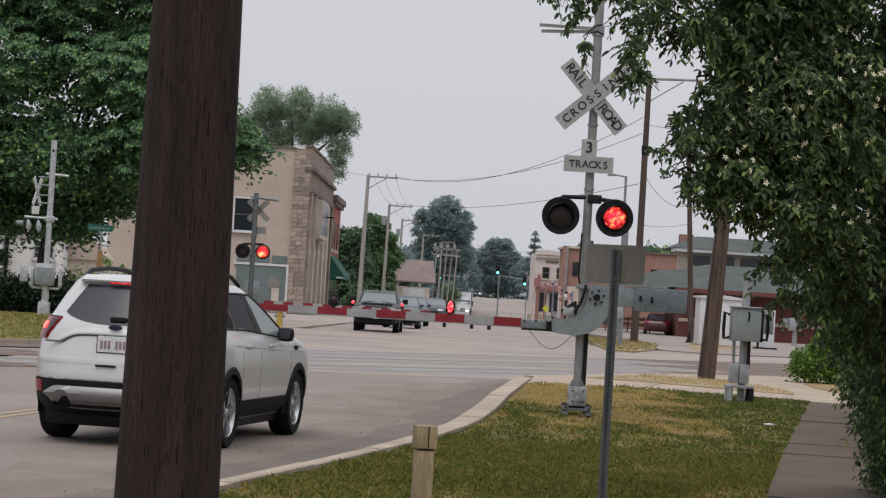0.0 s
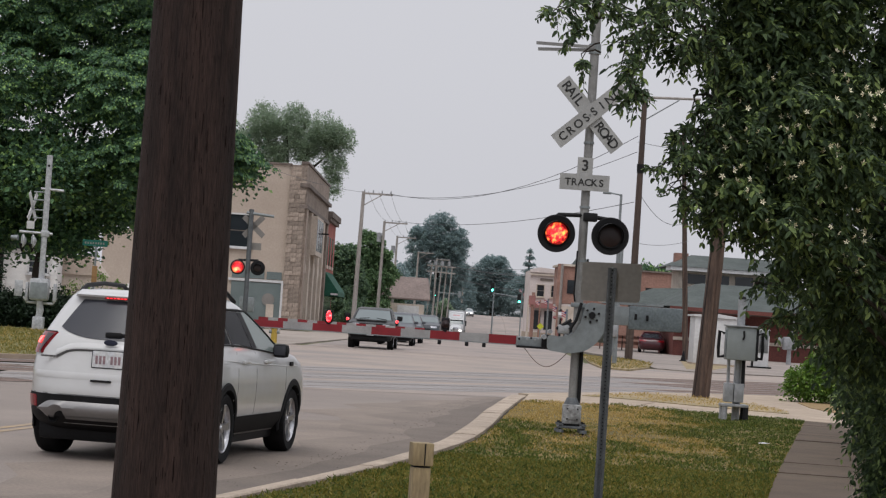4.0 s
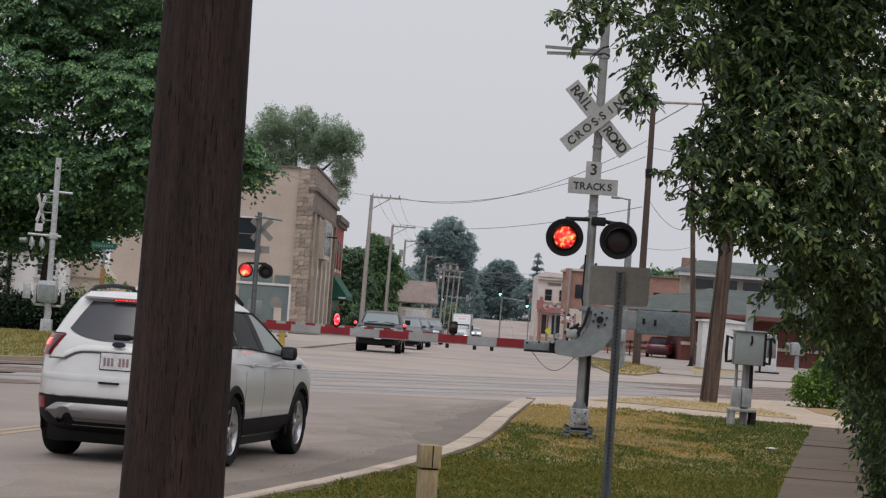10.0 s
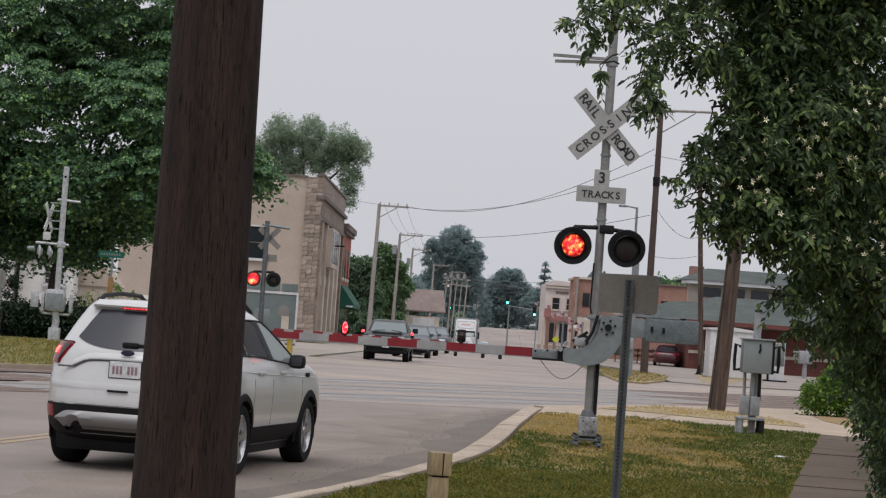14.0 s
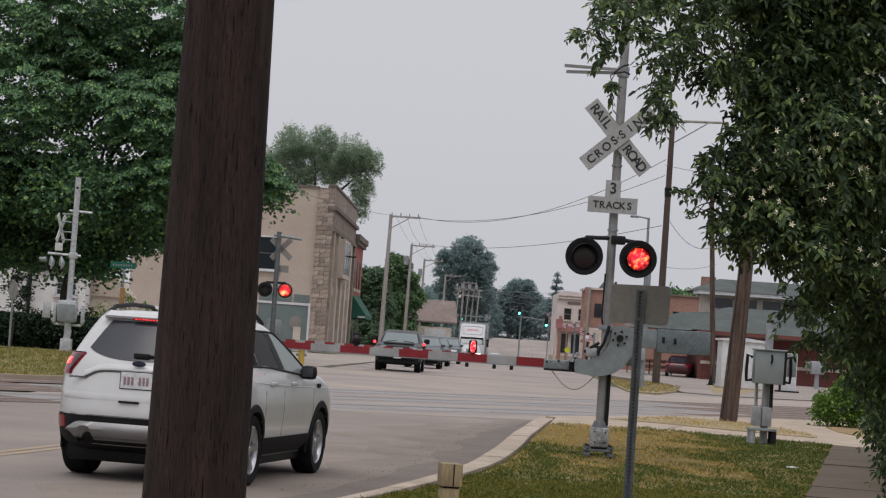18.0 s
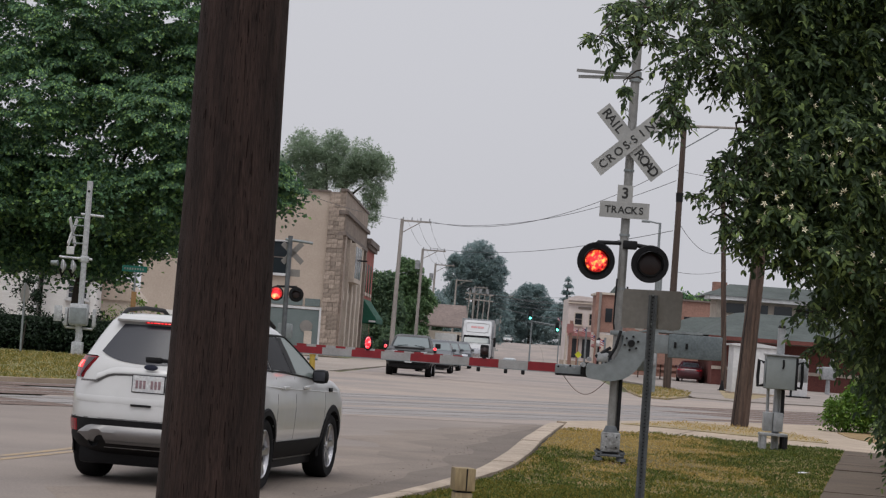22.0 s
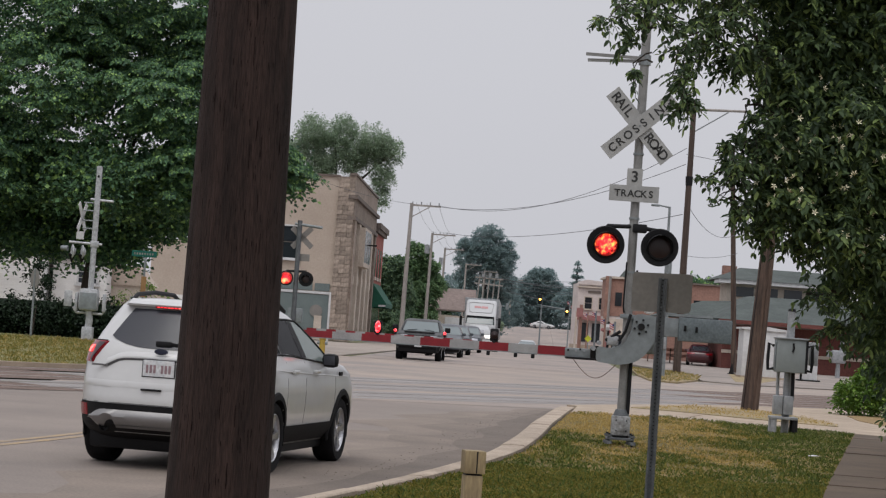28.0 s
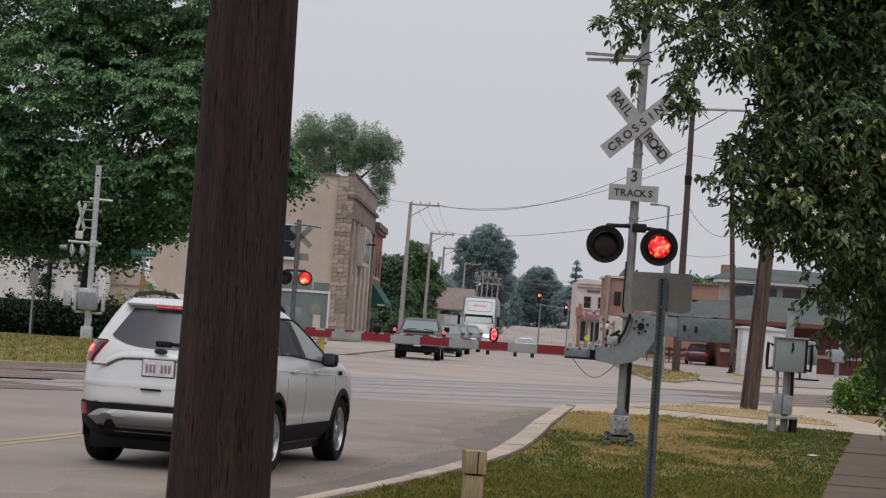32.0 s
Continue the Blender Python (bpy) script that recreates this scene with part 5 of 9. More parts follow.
def plain_car(style, name, paint_mat, label, m, lights=True, group="", tails=False):
    """A car far down the street: body, glass, lamps, wheels."""
    d = CARS[style]
    h, ax, r = Hull(d["h"]), d["ax"], d["r"]
    car = thing(name, label, "car", m, group)
    part("body", h.body(0.08, ((-ax, r), (ax, r)), r + 0.04, side_n=30), paint_mat, car, angle=50)
    z0, z1 = d["glass"]
    part("windscreen", h.patch(3.35, 5.0, z0, z1, 0.008, 8, 4), M_FARGLASS, car, "dark windscreen")
    part("windscreen", h.patch(-3.35, -5.0, z0, z1, 0.008, 8, 4), M_FARGLASS, car, "dark windscreen")
    part("rear_window", h.patch(-1.4, 1.4, z0 + 0.02, z1, 0.008, 8, 4), M_CARGLASS, car)
    for s in (1, -1):
        part("side_window", h.patch(s * 2.15, s * 2.52, z0, z1 - 0.02, 0.008, 6, 4), M_CARGLASS, car)
        part("side_window", h.patch(s * 2.55, s * 2.97, z0, z1 - 0.02, 0.008, 6, 4), M_CARGLASS, car)
        zl = d["h"][2][0] + 0.06
        part("headlamp", h.patch(s * 3.6, s * 4.25, zl, zl + 0.13, 0.01, 6, 3), M_HEAD if lights else M_CHROME, car, "lit headlamp" if lights else "clear headlamp")
        part("tail_lamp", h.patch(s * 0.7, s * 1.7, zl + 0.1, zl + 0.25, 0.01, 6, 3), M_BRAKE if tails else M_TAILDARK, car)
        part("mirror", Shape().box((s * (h.at(z0)[0] + 0.1), 0.75, z0 + 0.03), (0.2, 0.12, 0.14), 0.03), paint_mat, car)
        for wy in (-ax, ax):
            wheel(car, s * (d["h"][1][1] - 0.1), wy, r, 0.22, 6, s)
    part("grille", h.patch(-4.95, -4.4, 0.45, 0.7, 0.012, 6, 3), M_BLACK, car)
    part("grille", h.patch(4.4, 4.95, 0.45, 0.7, 0.012, 6, 3), M_BLACK, car)
    part("lower_bumper", h.patch(3.3, 5.0, d["h"][0][0] + 0.03, 0.4, 0.012, 8, 2), M_PLASTIC, car)
    part("lower_bumper", h.patch(-3.3, -5.0, d["h"][0][0] + 0.03, 0.4, 0.012, 8, 2), M_PLASTIC, car)
    part("front_plate", Shape().box((0, d["h"][2][3] + 0.09, 0.5), (0.3, 0.02, 0.15), 0), M_PLATE, car, smooth=False)
    for wy in (-ax, ax):
        part("well_wall", Shape().box((0, wy, 0.45), (1.1, 0.75, 0.5), 0), M_BLACK, car, smooth=False)
    return car


def pickup(m):
    car = thing("pickup_truck", "grey pickup truck waiting beyond the tracks", "pickup truck", m)
    h = Hull([(0.4, 0.86, -2.7, 2.6, 0.1, 0.25), (0.6, 0.97, -2.8, 2.85, 0.12, 0.35), (0.9, 0.99, -2.8, 2.9, 0.12, 0.35), (1.1, 0.99, -2.8, 2.85, 0.12, 0.4), (1.17, 0.97, -2.8, 2.65, 0.12, 0.4), (1.24, 0.93, -1.1, 1.4, 0.1, 0.3), (1.66, 0.78, -1.0, 0.72, 0.15, 0.25), (1.75, 0.72, -0.9, 0.5, 0.15, 0.2), (1.79, 0.58, -0.75, 0.2, 0.15, 0.2)])
    part("body", h.body(0.08, ((-1.8, 0.4), (1.85, 0.4)), 0.46, side_n=36), M_GREYCAR, car, "dull grey paint", angle=50)
    part("windscreen", h.patch(3.5, 5.0, 1.265, 1.67, 0.008, 8, 4), M_FARGLASS, car, "windscreen tinted pale to stand for reflected sky")
    part("windscreen", h.patch(-3.5, -5.0, 1.265, 1.67, 0.008, 8, 4), M_FARGLASS, car, "windscreen tinted pale to stand for reflected sky")
    for s in (1, -1):
        part("side_window", h.patch(s * 2.1, s * 2.9, 1.29, 1.6, 0.008, 8, 4), M_CARGLASS, car)
        part("headlamp", h.patch(s * 3.7, s * 4.45, 0.92, 1.08, 0.012, 6, 3), M_CHROME, car, "clear headlamp")
        part("mirror", Shape().box((s * 1.14, 0.95, 1.36), (0.24, 0.14, 0.22), 0.04), M_BLACK, car, "black door mirror")
        for wy in (-1.8, 1.85):
            wheel(car, s * 0.84, wy, 0.4, 0.27, 6, s)
    for s in (1, -1):
        part("windscreen_pillar", Shape().grid([[h.point(s * 3.5, z, 0.012), h.point(s * 3.62, z, 0.012)] for z in (1.26, 1.4, 1.55, 1.68)]), M_BLACK, car)
        part("wiper", Shape().tube([h.point(s * 4.1, 1.285, 0.03), h.point(s * 4.75, 1.33, 0.03)], 0.012, 5), M_BLACK, car, "black wiper")
    part("hood_ridge", Shape().box((0, 2.05, 1.225), (1.3, 1.3, 0.05), 0.02), M_GREYCAR, car, "raised hood")
    part("roof_edge", Shape().box((0, 0.52, 1.72), (1.3, 0.12, 0.05), 0.02), M_SILVERTRIM, car, "pale edge of the roof")
    part("grille", Shape().box((0, 2.97, 0.98), (1.0, 0.05, 0.22), 0.02), M_BLACK, car, "dark grille")
    part("front_bumper", Shape().box((0, 2.95, 0.66), (1.9, 0.16, 0.2), 0.05), M_BLACK, car, "black front bumper")
    part("lower_valance", Shape().box((0, 2.85, 0.47), (1.7, 0.12, 0.2), 0.04), M_BLACK, car)
    part("front_plate", Shape().box((0, 3.05, 0.66), (0.3, 0.02, 0.15), 0), M_PLATE, car, "small white plate", smooth=False)
    for wy in (-1.8, 1.85):
        part("well_wall", Shape().box((0, wy, 0.6), (1.2, 0.95, 0.6), 0), M_BLACK, car, smooth=False)
    return car


M_TRUCKWHITE = paint("white_truck_paint", (0.47, 0.475, 0.485), 0.45)
M_TRAILER = surf("dusty_trailer_panels", (0.36, 0.36, 0.365), (0.3, 0.3, 0.305), 0.55, scale=0.8, fine=12, bump=0.05, speck=0.08)


def semi(m):
    """A conventional tractor with a sleeper roof fairing and a box trailer, nose toward +y."""
    t = thing("semi_truck", "white semi truck with box trailer creeping up the street", "truck", m)
    hood = Hull([(0.55, 0.85, 0.6, 3.1, 0.1, 0.25), (0.9, 1.0, 0.6, 3.3, 0.1, 0.35), (1.2, 0.98, 0.6, 3.3, 0.1, 0.4), (1.5, 0.85, 0.6, 3.15, 0.1, 0.4), (1.8, 0.72, 0.6, 2.6, 0.1, 0.4), (1.92, 0.62, 0.6, 1.6, 0.1, 0.3)])
    part("hood", hood.body(0.1, ((2.3, 0.5),), 0.55, side_n=24), M_TRUCKWHITE, t, "white sloping hood", angle=50)
    cab = Hull([(0.6, 1.15, -2.2, 0.8, 0.1, 0.15), (1.2, 1.2, -2.2, 0.95, 0.1, 0.15), (1.9, 1.2, -2.2, 0.85, 0.1, 0.2), (2.6, 1.16, -2.2, 0.45, 0.12, 0.25), (2.75, 1.16, -2.2, 0.3, 0.12, 0.25), (3.7, 1.14, -2.2, -1.0, 0.12, 0.3), (3.85, 1.05, -2.15, -1.3, 0.15, 0.3)])
    part("cab", cab.body(0.15, side_n=10), M_TRUCKWHITE, t, "white sleeper cab and roof fairing", angle=50)
    for s in (1, -1):
        sur = part("windscreen_surround", cab.patch(s * 3.72, s * 5.0, 1.98, 2.6, 0.01, 8, 4), M_TINT, t, "black windscreen surround")
        part("windscreen", cab.patch(s * 3.95, s * 5.0, 2.0, 2.42, 0.018, 8, 4), M_FARGLASS, sur, "windscreen tinted pale to stand for reflected sky")
        lip = [cab.point(s * a, z, 0.02) for a, z in ((5.0, 2.86), (4.3, 2.86), (4.1, 2.9), (3.85, 3.5), (3.9, 3.58), (4.3, 3.62), (5.0, 3.62))]
        part("fairing_lip", Shape().tube(lip, 0.03, 6), M_TRAILER, t, "grey ridge of the roof fairing")
        part("side_window", cab.patch(s * 2.72, s * 2.98, 1.95, 2.5, 0.01, 4, 4), M_CARGLASS, t)
        mi = part("mirror", Shape().box((s * 1.45, 0.75, 2.15), (0.2, 0.14, 0.75), 0.04), M_BLACK, t, "tall black mirror")
        part("mirror_bracket", Shape().tube([(s * 1.2, 0.6, 2.4), (s * 1.42, 0.72, 2.4)], 0.03, 6), M_BLACK, mi)
        hl = part("headlamp", hood.patch(s * 3.5, s * 4.2, 0.95, 1.15, 0.012, 6, 3), M_HEAD if s < 0 else M_CHROME, t, "headlamp")
        part("front_wheel", Shape().cyl((s * 0.8, 2.3, 0.5), (s * 1.1, 2.3, 0.5), 0.5, 0.5, 24), M_TYRE, t)
        for wy in (-1.9, -3.2, -13.0, -14.3):
            part("rear_wheel", Shape().cyl((s * 0.7, wy, 0.5), (s * 1.25, wy, 0.5), 0.5, 0.5, 20), M_TYRE, t)
    part("grille", Shape().box((0, 3.33, 1.15), (0.8, 0.1, 0.75), 0.08), M_CHROME, t, "chrome grille")
    part("bumper", Shape().box((0, 3.3, 0.62), (2.3, 0.3, 0.38), 0.08), M_TRUCKWHITE, t, "white bumper")
    marks = surf("faded_red_marks", (0.45, 0.2, 0.2), (0.5, 0.3, 0.3), 0.6, scale=9, bump=0)
    for k in range(5):
        for s in (1, -1):
            if k or s > 0:
                part("fairing_mark", cab.patch(s * (5.0 - 0.13 * k + 0.05), s * (5.0 - 0.13 * k - 0.05) if k else -4.95, 3.2, 3.36, 0.02, 3, 2), marks, t, "faded red mark on the fairing")
    part("trailer", Shape().box((0, -9.0, 2.55), (2.6, 13.2, 2.9), 0.04), M_TRAILER, t, "greyish white box trailer")
    part("trailer_edge", Shape().box((0, -2.37, 2.55), (2.62, 0.05, 2.92), 0.02), M_SILVER, t)
    part("chassis", Shape().box((0, -6.0, 0.85), (1.0, 17, 0.3), 0.03), M_BLACK, t)
    part("fuel_tank", Shape().cyl((1.0, -0.9, 0.75), (1.0, 0.4, 0.75), 0.32, 0.32, 16), M_CHROME, t)
    return t


TOWARD = 180 - math.degrees(math.atan(LANE))  # heading of oncoming traffic


def lane(y, off):
    return sx(y, off)


pickup(pose(-0.5, 99.3, 0, 0, 0, TOWARD))
plain_car("crossover", "car", M_DARKCAR, "dark grey crossover waiting behind the pickup", pose(lane(115, 3.0), 115, 0.012, 0, 0, TOWARD), False, "queue of waiting cars")
plain_car("crossover", "car", M_DARKCAR, "slate grey crossover waiting in the queue", pose(lane(128, 2.95), 128, 0.012, 0, 0, TOWARD), False, "queue of waiting cars")
queue_car = plain_car("crossover", "car", M_DARKCAR, "dark crossover that joins the queue", pose(lane(144, 3.1), 144, 0.012, 0, 0, TOWARD), False, "queue of waiting cars")
truck = semi(pose(lane(170, 3.2), 170, 0.02, 0, 0, TOWARD))
white_suv = plain_car("sedan", "white_sedan", M_SILVERCAR, "pale silver sedan coming down the inner lane", pose(lane(165, 6.3), 165, 0.02, 0, 0, TOWARD), True)
far_car = plain_car("sedan", "white_sedan", M_WHITECAR, "white sedan turning off at the far junction", pose(lane(440, 6), 440, gz(440) + 0.02, 0, 0, TOWARD), False)
plain_car("sedan", "parked_car", M_REDCAR, "dark red sedan parked at the station", pose(18.5, 157, 0.06, 0, 0, -6), False)

# ---- poles, posts, signs, cabinets ----
def wood_pole(label, m, h, r0, r1, mat, lean=(0, 0), knots=0, seed=1):
    """A round timber pole: slightly uneven, with knots."""
    pole = thing("utility_pole", label, "utility pole", m)
    rg = random.Random(seed)
    sh, rows, n = Shape(), [], 28
    levels = 26
    for i in range(levels + 1):
        t = i / levels
        z = h * t
        r = sm(r0, r1, t)
        cx, cy = lean[0] * t, lean[1] * t
        rows.append([(cx + r * (1 + 0.012 * math.sin(3 * a + i)) * math.cos(a), cy + r * (1 + 0.012 * math.sin(3 * a + i)) * math.sin(a), z) for a in [2 * math.pi * k / n for k in range(n + 1)]])
    sh.grid(rows)
    sh.add(rows[-1][:-1], [tuple(range(n))])
    part("shaft", sh, mat, pole)
    for k in range(knots):
        a, z = rg.uniform(-2.9, -0.3), rg.uniform(0.8, 3.0)
        r = sm(r0, r1, z / h)
        d = Vector((math.cos(a), math.sin(a), 0))
        part("knot", Shape().cyl(d * (r - 0.01) + Vector((0, 0, z)), d * (r + 0.004) + Vector((0, 0, z)), 0.014, 0.01, 9), M_BLACK, pole)
    return pole


near_pole = wood_pole("dark creosoted wooden utility pole beside the sidewalk", pose(-0.783, 8.8, 0.03), 11.0, 0.214, 0.105, M_POLE, knots=0)
# the flare of the butt in view: the pole narrows fast above the ground
for ob in near_pole.children:
    if ob.name.startswith("shaft"):
        for v in ob.data.vertices:
            k = max(0.0, 1 - v.co.z / 3.4)
            r = 0.1625 + 0.051 * k - 0.004 * max(0.0, v.co.z - 3.4)
            d = math.hypot(v.co.x, v.co.y)
            v.co.x, v.co.y = v.co.x / d * r, v.co.y / d * r
crack = Shape()
rg = random.Random(7)
for k in range(420):
    a = rg.uniform(-2.95, -0.2)
    z0 = rg.uniform(0.5, 2.9)
    ln = rg.choice((rg.uniform(0.008, 0.03), rg.uniform(0.01, 0.045), rg.uniform(0.03, 0.13)))
    w = rg.uniform(0.0008, 0.0026)
    for i in range(3):
        z1, z2 = z0 + ln * i / 3, z0 + ln * (i + 1) / 3
        rr1, rr2 = 0.1633 + 0.051 * max(0, 1 - z1 / 3.4), 0.1633 + 0.051 * max(0, 1 - z2 / 3.4)
        a1, a2 = a + 0.004 * math.sin(z1 * 60), a + 0.004 * math.sin(z2 * 60)
        crack.add([((rr1 + 0.0022) * math.cos(a1), (rr1 + 0.0022) * math.sin(a1), z1), ((rr1 + 0.0022) * math.cos(a1 + w / rr1), (rr1 + 0.0022) * math.sin(a1 + w / rr1), z1), ((rr2 + 0.0022) * math.cos(a2 + w / rr2), (rr2 + 0.0022) * math.sin(a2 + w / rr2), z2), ((rr2 + 0.0022) * math.cos(a2), (rr2 + 0.0022) * math.sin(a2), z2)], [(0, 1, 2, 3)])
tagged(part("drying_cracks", crack, surf("dark_crack", (0.014, 0.0095, 0.009), (0.008, 0.006, 0.006), 0.95, bump=0, spec=0.0), near_pole, smooth=False), "fine dark drying cracks", kind="stuff")

# stub post in the verge
stub = thing("marker_post", "short cream painted square wooden post in the grass", "post", pose(0.213, 9.4, 0.0, 0, 0, 12))
part("post_shaft", Shape().box((0, 0, 0.465), (0.074, 0.074, 0.93), 0.004), M_POSTWOOD, stub)
part("post_head", Shape().box((0, 0, 0.985), (0.088, 0.088, 0.095), 0.006), M_POSTWOOD, stub)
part("post_groove", Shape().box((0, 0, 0.934), (0.066, 0.066, 0.012), 0), M_BLACK, stub, smooth=False)
part("head_seam", Shape().box((0.006, -0.0445, 0.985), (0.005, 0.002, 0.09), 0), M_BLACK, stub, smooth=False)

# road sign seen from behind on a drilled channel post
sign = thing("road_sign", "road sign seen from behind on a drilled steel post", "road sign", pose(1.735, 17.3, 0.0))
for x in (-0.021, 0.021):
    part("post_flange", Shape().box((x * 1.25, 0.0, 1.0), (0.016, 0.004, 2.04), 0), M_POSTSTEEL, sign, smooth=False)
part("post_web", Shape().box((0, 0.02, 1.0), (0.03, 0.004, 2.04), 0), M_POSTSTEEL, sign, smooth=False)
for x in (-0.016, 0.016):
    part("post_side", Shape().box((x, 0.01, 1.0), (0.004, 0.02, 2.04), 0), M_POSTSTEEL, sign, smooth=False)
hole = Shape().box((0, 0.0, 0), (0.009, 0.006, 0.009), 0).mesh("hole", M_BLACK, False)
for k in range(52):
    part("post_hole", hole, M_BLACK, sign, at=pose(0, 0.0185, 0.55 + 0.0285 * k))
plate = part("sign_plate", Shape().prism(rounded([(-0.23, 1.755), (0.228, 1.765), (0.23, 2.065), (-0.23, 2.055)], 0.03, 4), 0.004, pose(0, 0.026, 0)), M_SIGNBACK, sign, "bare grey back of the sign plate", smooth=False)
for z in (1.8, 2.02):
    part("sign_bolt", Shape().cyl((0, 0.0, z), (0, 0.04, z), 0.007, 0.007, 6), M_GALV, sign)

# relay box on its post, in the far end of the verge
rb = thing("signal_relay_box", "grey steel relay box on a short mast by the sidewalk", "relay box", pose(6.4, 40.75, 0.05))
part("mast_tube", Shape().cyl((0.03, 0.02, 0.0), (0.03, 0.02, 2.2), 0.072, 0.072, 16), M_SILVER, rb)
part("mast_cap", Shape().cyl((0.03, 0.02, 2.19), (0.03, 0.02, 2.24), 0.076, 0.06, 16), M_BLACK, rb)
bx = part("box", Shape().box((0.02, -0.18, 1.39), (0.56, 0.3, 0.6), 0.025), surf("box_grey", (0.26, 0.285, 0.285), (0.215, 0.235, 0.235), 0.5, 0.2, scale=3, fine=90, speck=0.06, bump=0.05), rb, "grey steel box with a latch")
part("box_lid", Shape().box((0.02, -0.19, 1.7), (0.6, 0.36, 0.03), 0.01), M_SILVER, bx)
part("box_edge", Shape().box((0.29, -0.33, 1.38), (0.045, 0.02, 0.58), 0.005), M_BLACK, bx)
part("latch", Shape().tube([(0.04, -0.345, 1.62), (0.05, -0.35, 1.52), (0.03, -0.345, 1.46)], 0.018, 8), M_BLACK, bx, "dark hasp and padlock")
part("hinge_rail", Shape().box((-0.275, -0.3, 1.38), (0.02, 0.04, 0.5), 0.004), M_GALV, bx)
for s, x in ((-1, -0.36), (1, 0.42)):
    part("side_cable", Shape().tube([(x * 0.75, -0.1, 1.55), (x, -0.1, 1.6), (x * 1.03, -0.1, 1.3), (x, -0.1, 1.13), (x * 0.7, -0.1, 1.15)], 0.03, 8), M_BLACK, rb, "thick black cable")
part("side_box", Shape().box((0.47, 0.1, 1.45), (0.16, 0.2, 0.42), 0.02), M_SILVER, rb)
part("conduit", Shape().tube([(-0.16, -0.05, 1.1), (-0.15, -0.05, 0.65)], 0.03, 10), M_SILVER, rb)
part("conduit", Shape().tube([(0.1, -0.12, 1.1), (0.11, -0.12, 0.6)], 0.035, 10), M_BLACK, rb)
for x, w in ((-0.14, 0.16), (0.04, 0.18)):
    part("lower_box", Shape().box((x, -0.08, 0.5), (w, 0.2, 0.34), 0.02), M_SILVER, rb, "small silver lower box")
part("base_plate", Shape().box((-0.02, -0.02, 0.27), (0.48, 0.44, 0.05), 0.01), M_SILVER, rb)
for dx, dy in ((-0.2, -0.18), (0.18, -0.18), (-0.2, 0.14), (0.18, 0.14)):
    part("foot", Shape().cyl((dx, dy, -0.06), (dx, dy, 0.25), 0.055, 0.05, 10), M_SILVER if dx < 0 else M_BLACK, rb)

# leaning brown pole by the side street, with its stub beside it
p2 = wood_pole("brown leaning wooden pole at the corner", pose(7.6, 54.0, 0.0), 10.0, 0.17, 0.11, M_POLE2, lean=(0.55, 0.0), seed=3)
part("splice_post", Shape().cyl((0.17, -0.08, -0.1), (0.36, -0.08, 4.4), 0.075, 0.06, 16), M_POLE2, p2, "second timber strapped to the pole")
part("ground_wire", Shape().tube([(-0.12, -0.12, 0.1), (0.05, -0.12, 3.2), (0.2, -0.1, 6)], 0.008, 5), M_BLACK, p2)

# tall pole with a timber arm on the island
p3 = wood_pole("tall weathered pole with a bracket arm on the turf island", pose(12.12, 112.0, 0.05), 13.2, 0.2, 0.13, surf("dark_pole", (0.085, 0.06, 0.05), (0.05, 0.037, 0.032), 0.9, scale=2, fine=20, stretch=(3, 3, 0.2)), seed=5)
part("bracket_arm", Shape().cyl((0.05, 0, 13.1), (2.75, -0.3, 13.15), 0.07, 0.06, 10), M_POLE3, p3, "long timber bracket arm")
part("arm_brace", Shape().cyl((0.1, 0, 12.0), (1.7, -0.2, 13.05), 0.03, 0.03, 8), M_GALV, p3)
part("bulge", Shape().cyl((0, 0, 9.3), (0, 0, 9.75), 0.17, 0.19, 12), M_BLACK, p3)
p4 = wood_pole("slim weathered wooden pole by the station yard", pose(17.35, 130.0, 0.05), 13.0, 0.17, 0.12, M_POLE2, lean=(-0.9, 0), seed=6)

# street lamp post beyond the mast
sl = thing("street_lamp", "thin grey street lamp with a short arm", "street lamp", pose(12.9, 128, 0.05))
part("lamp_pole", Shape().cyl((0, 0, 0), (-0.05, 0, 9.15), 0.1, 0.07, 12), M_GALV, sl)
part("lamp_arm", Shape().cyl((-0.05, 0, 9.1), (-0.75, 0, 9.2), 0.05, 0.04, 10), M_GALV, sl)
part("lamp_head", Shape().box((-0.85, 0, 9.17), (0.5, 0.26, 0.13), 0.05), M_GALV, sl)

# line of street poles with cross arms on one side, running up the street
CROSS = []
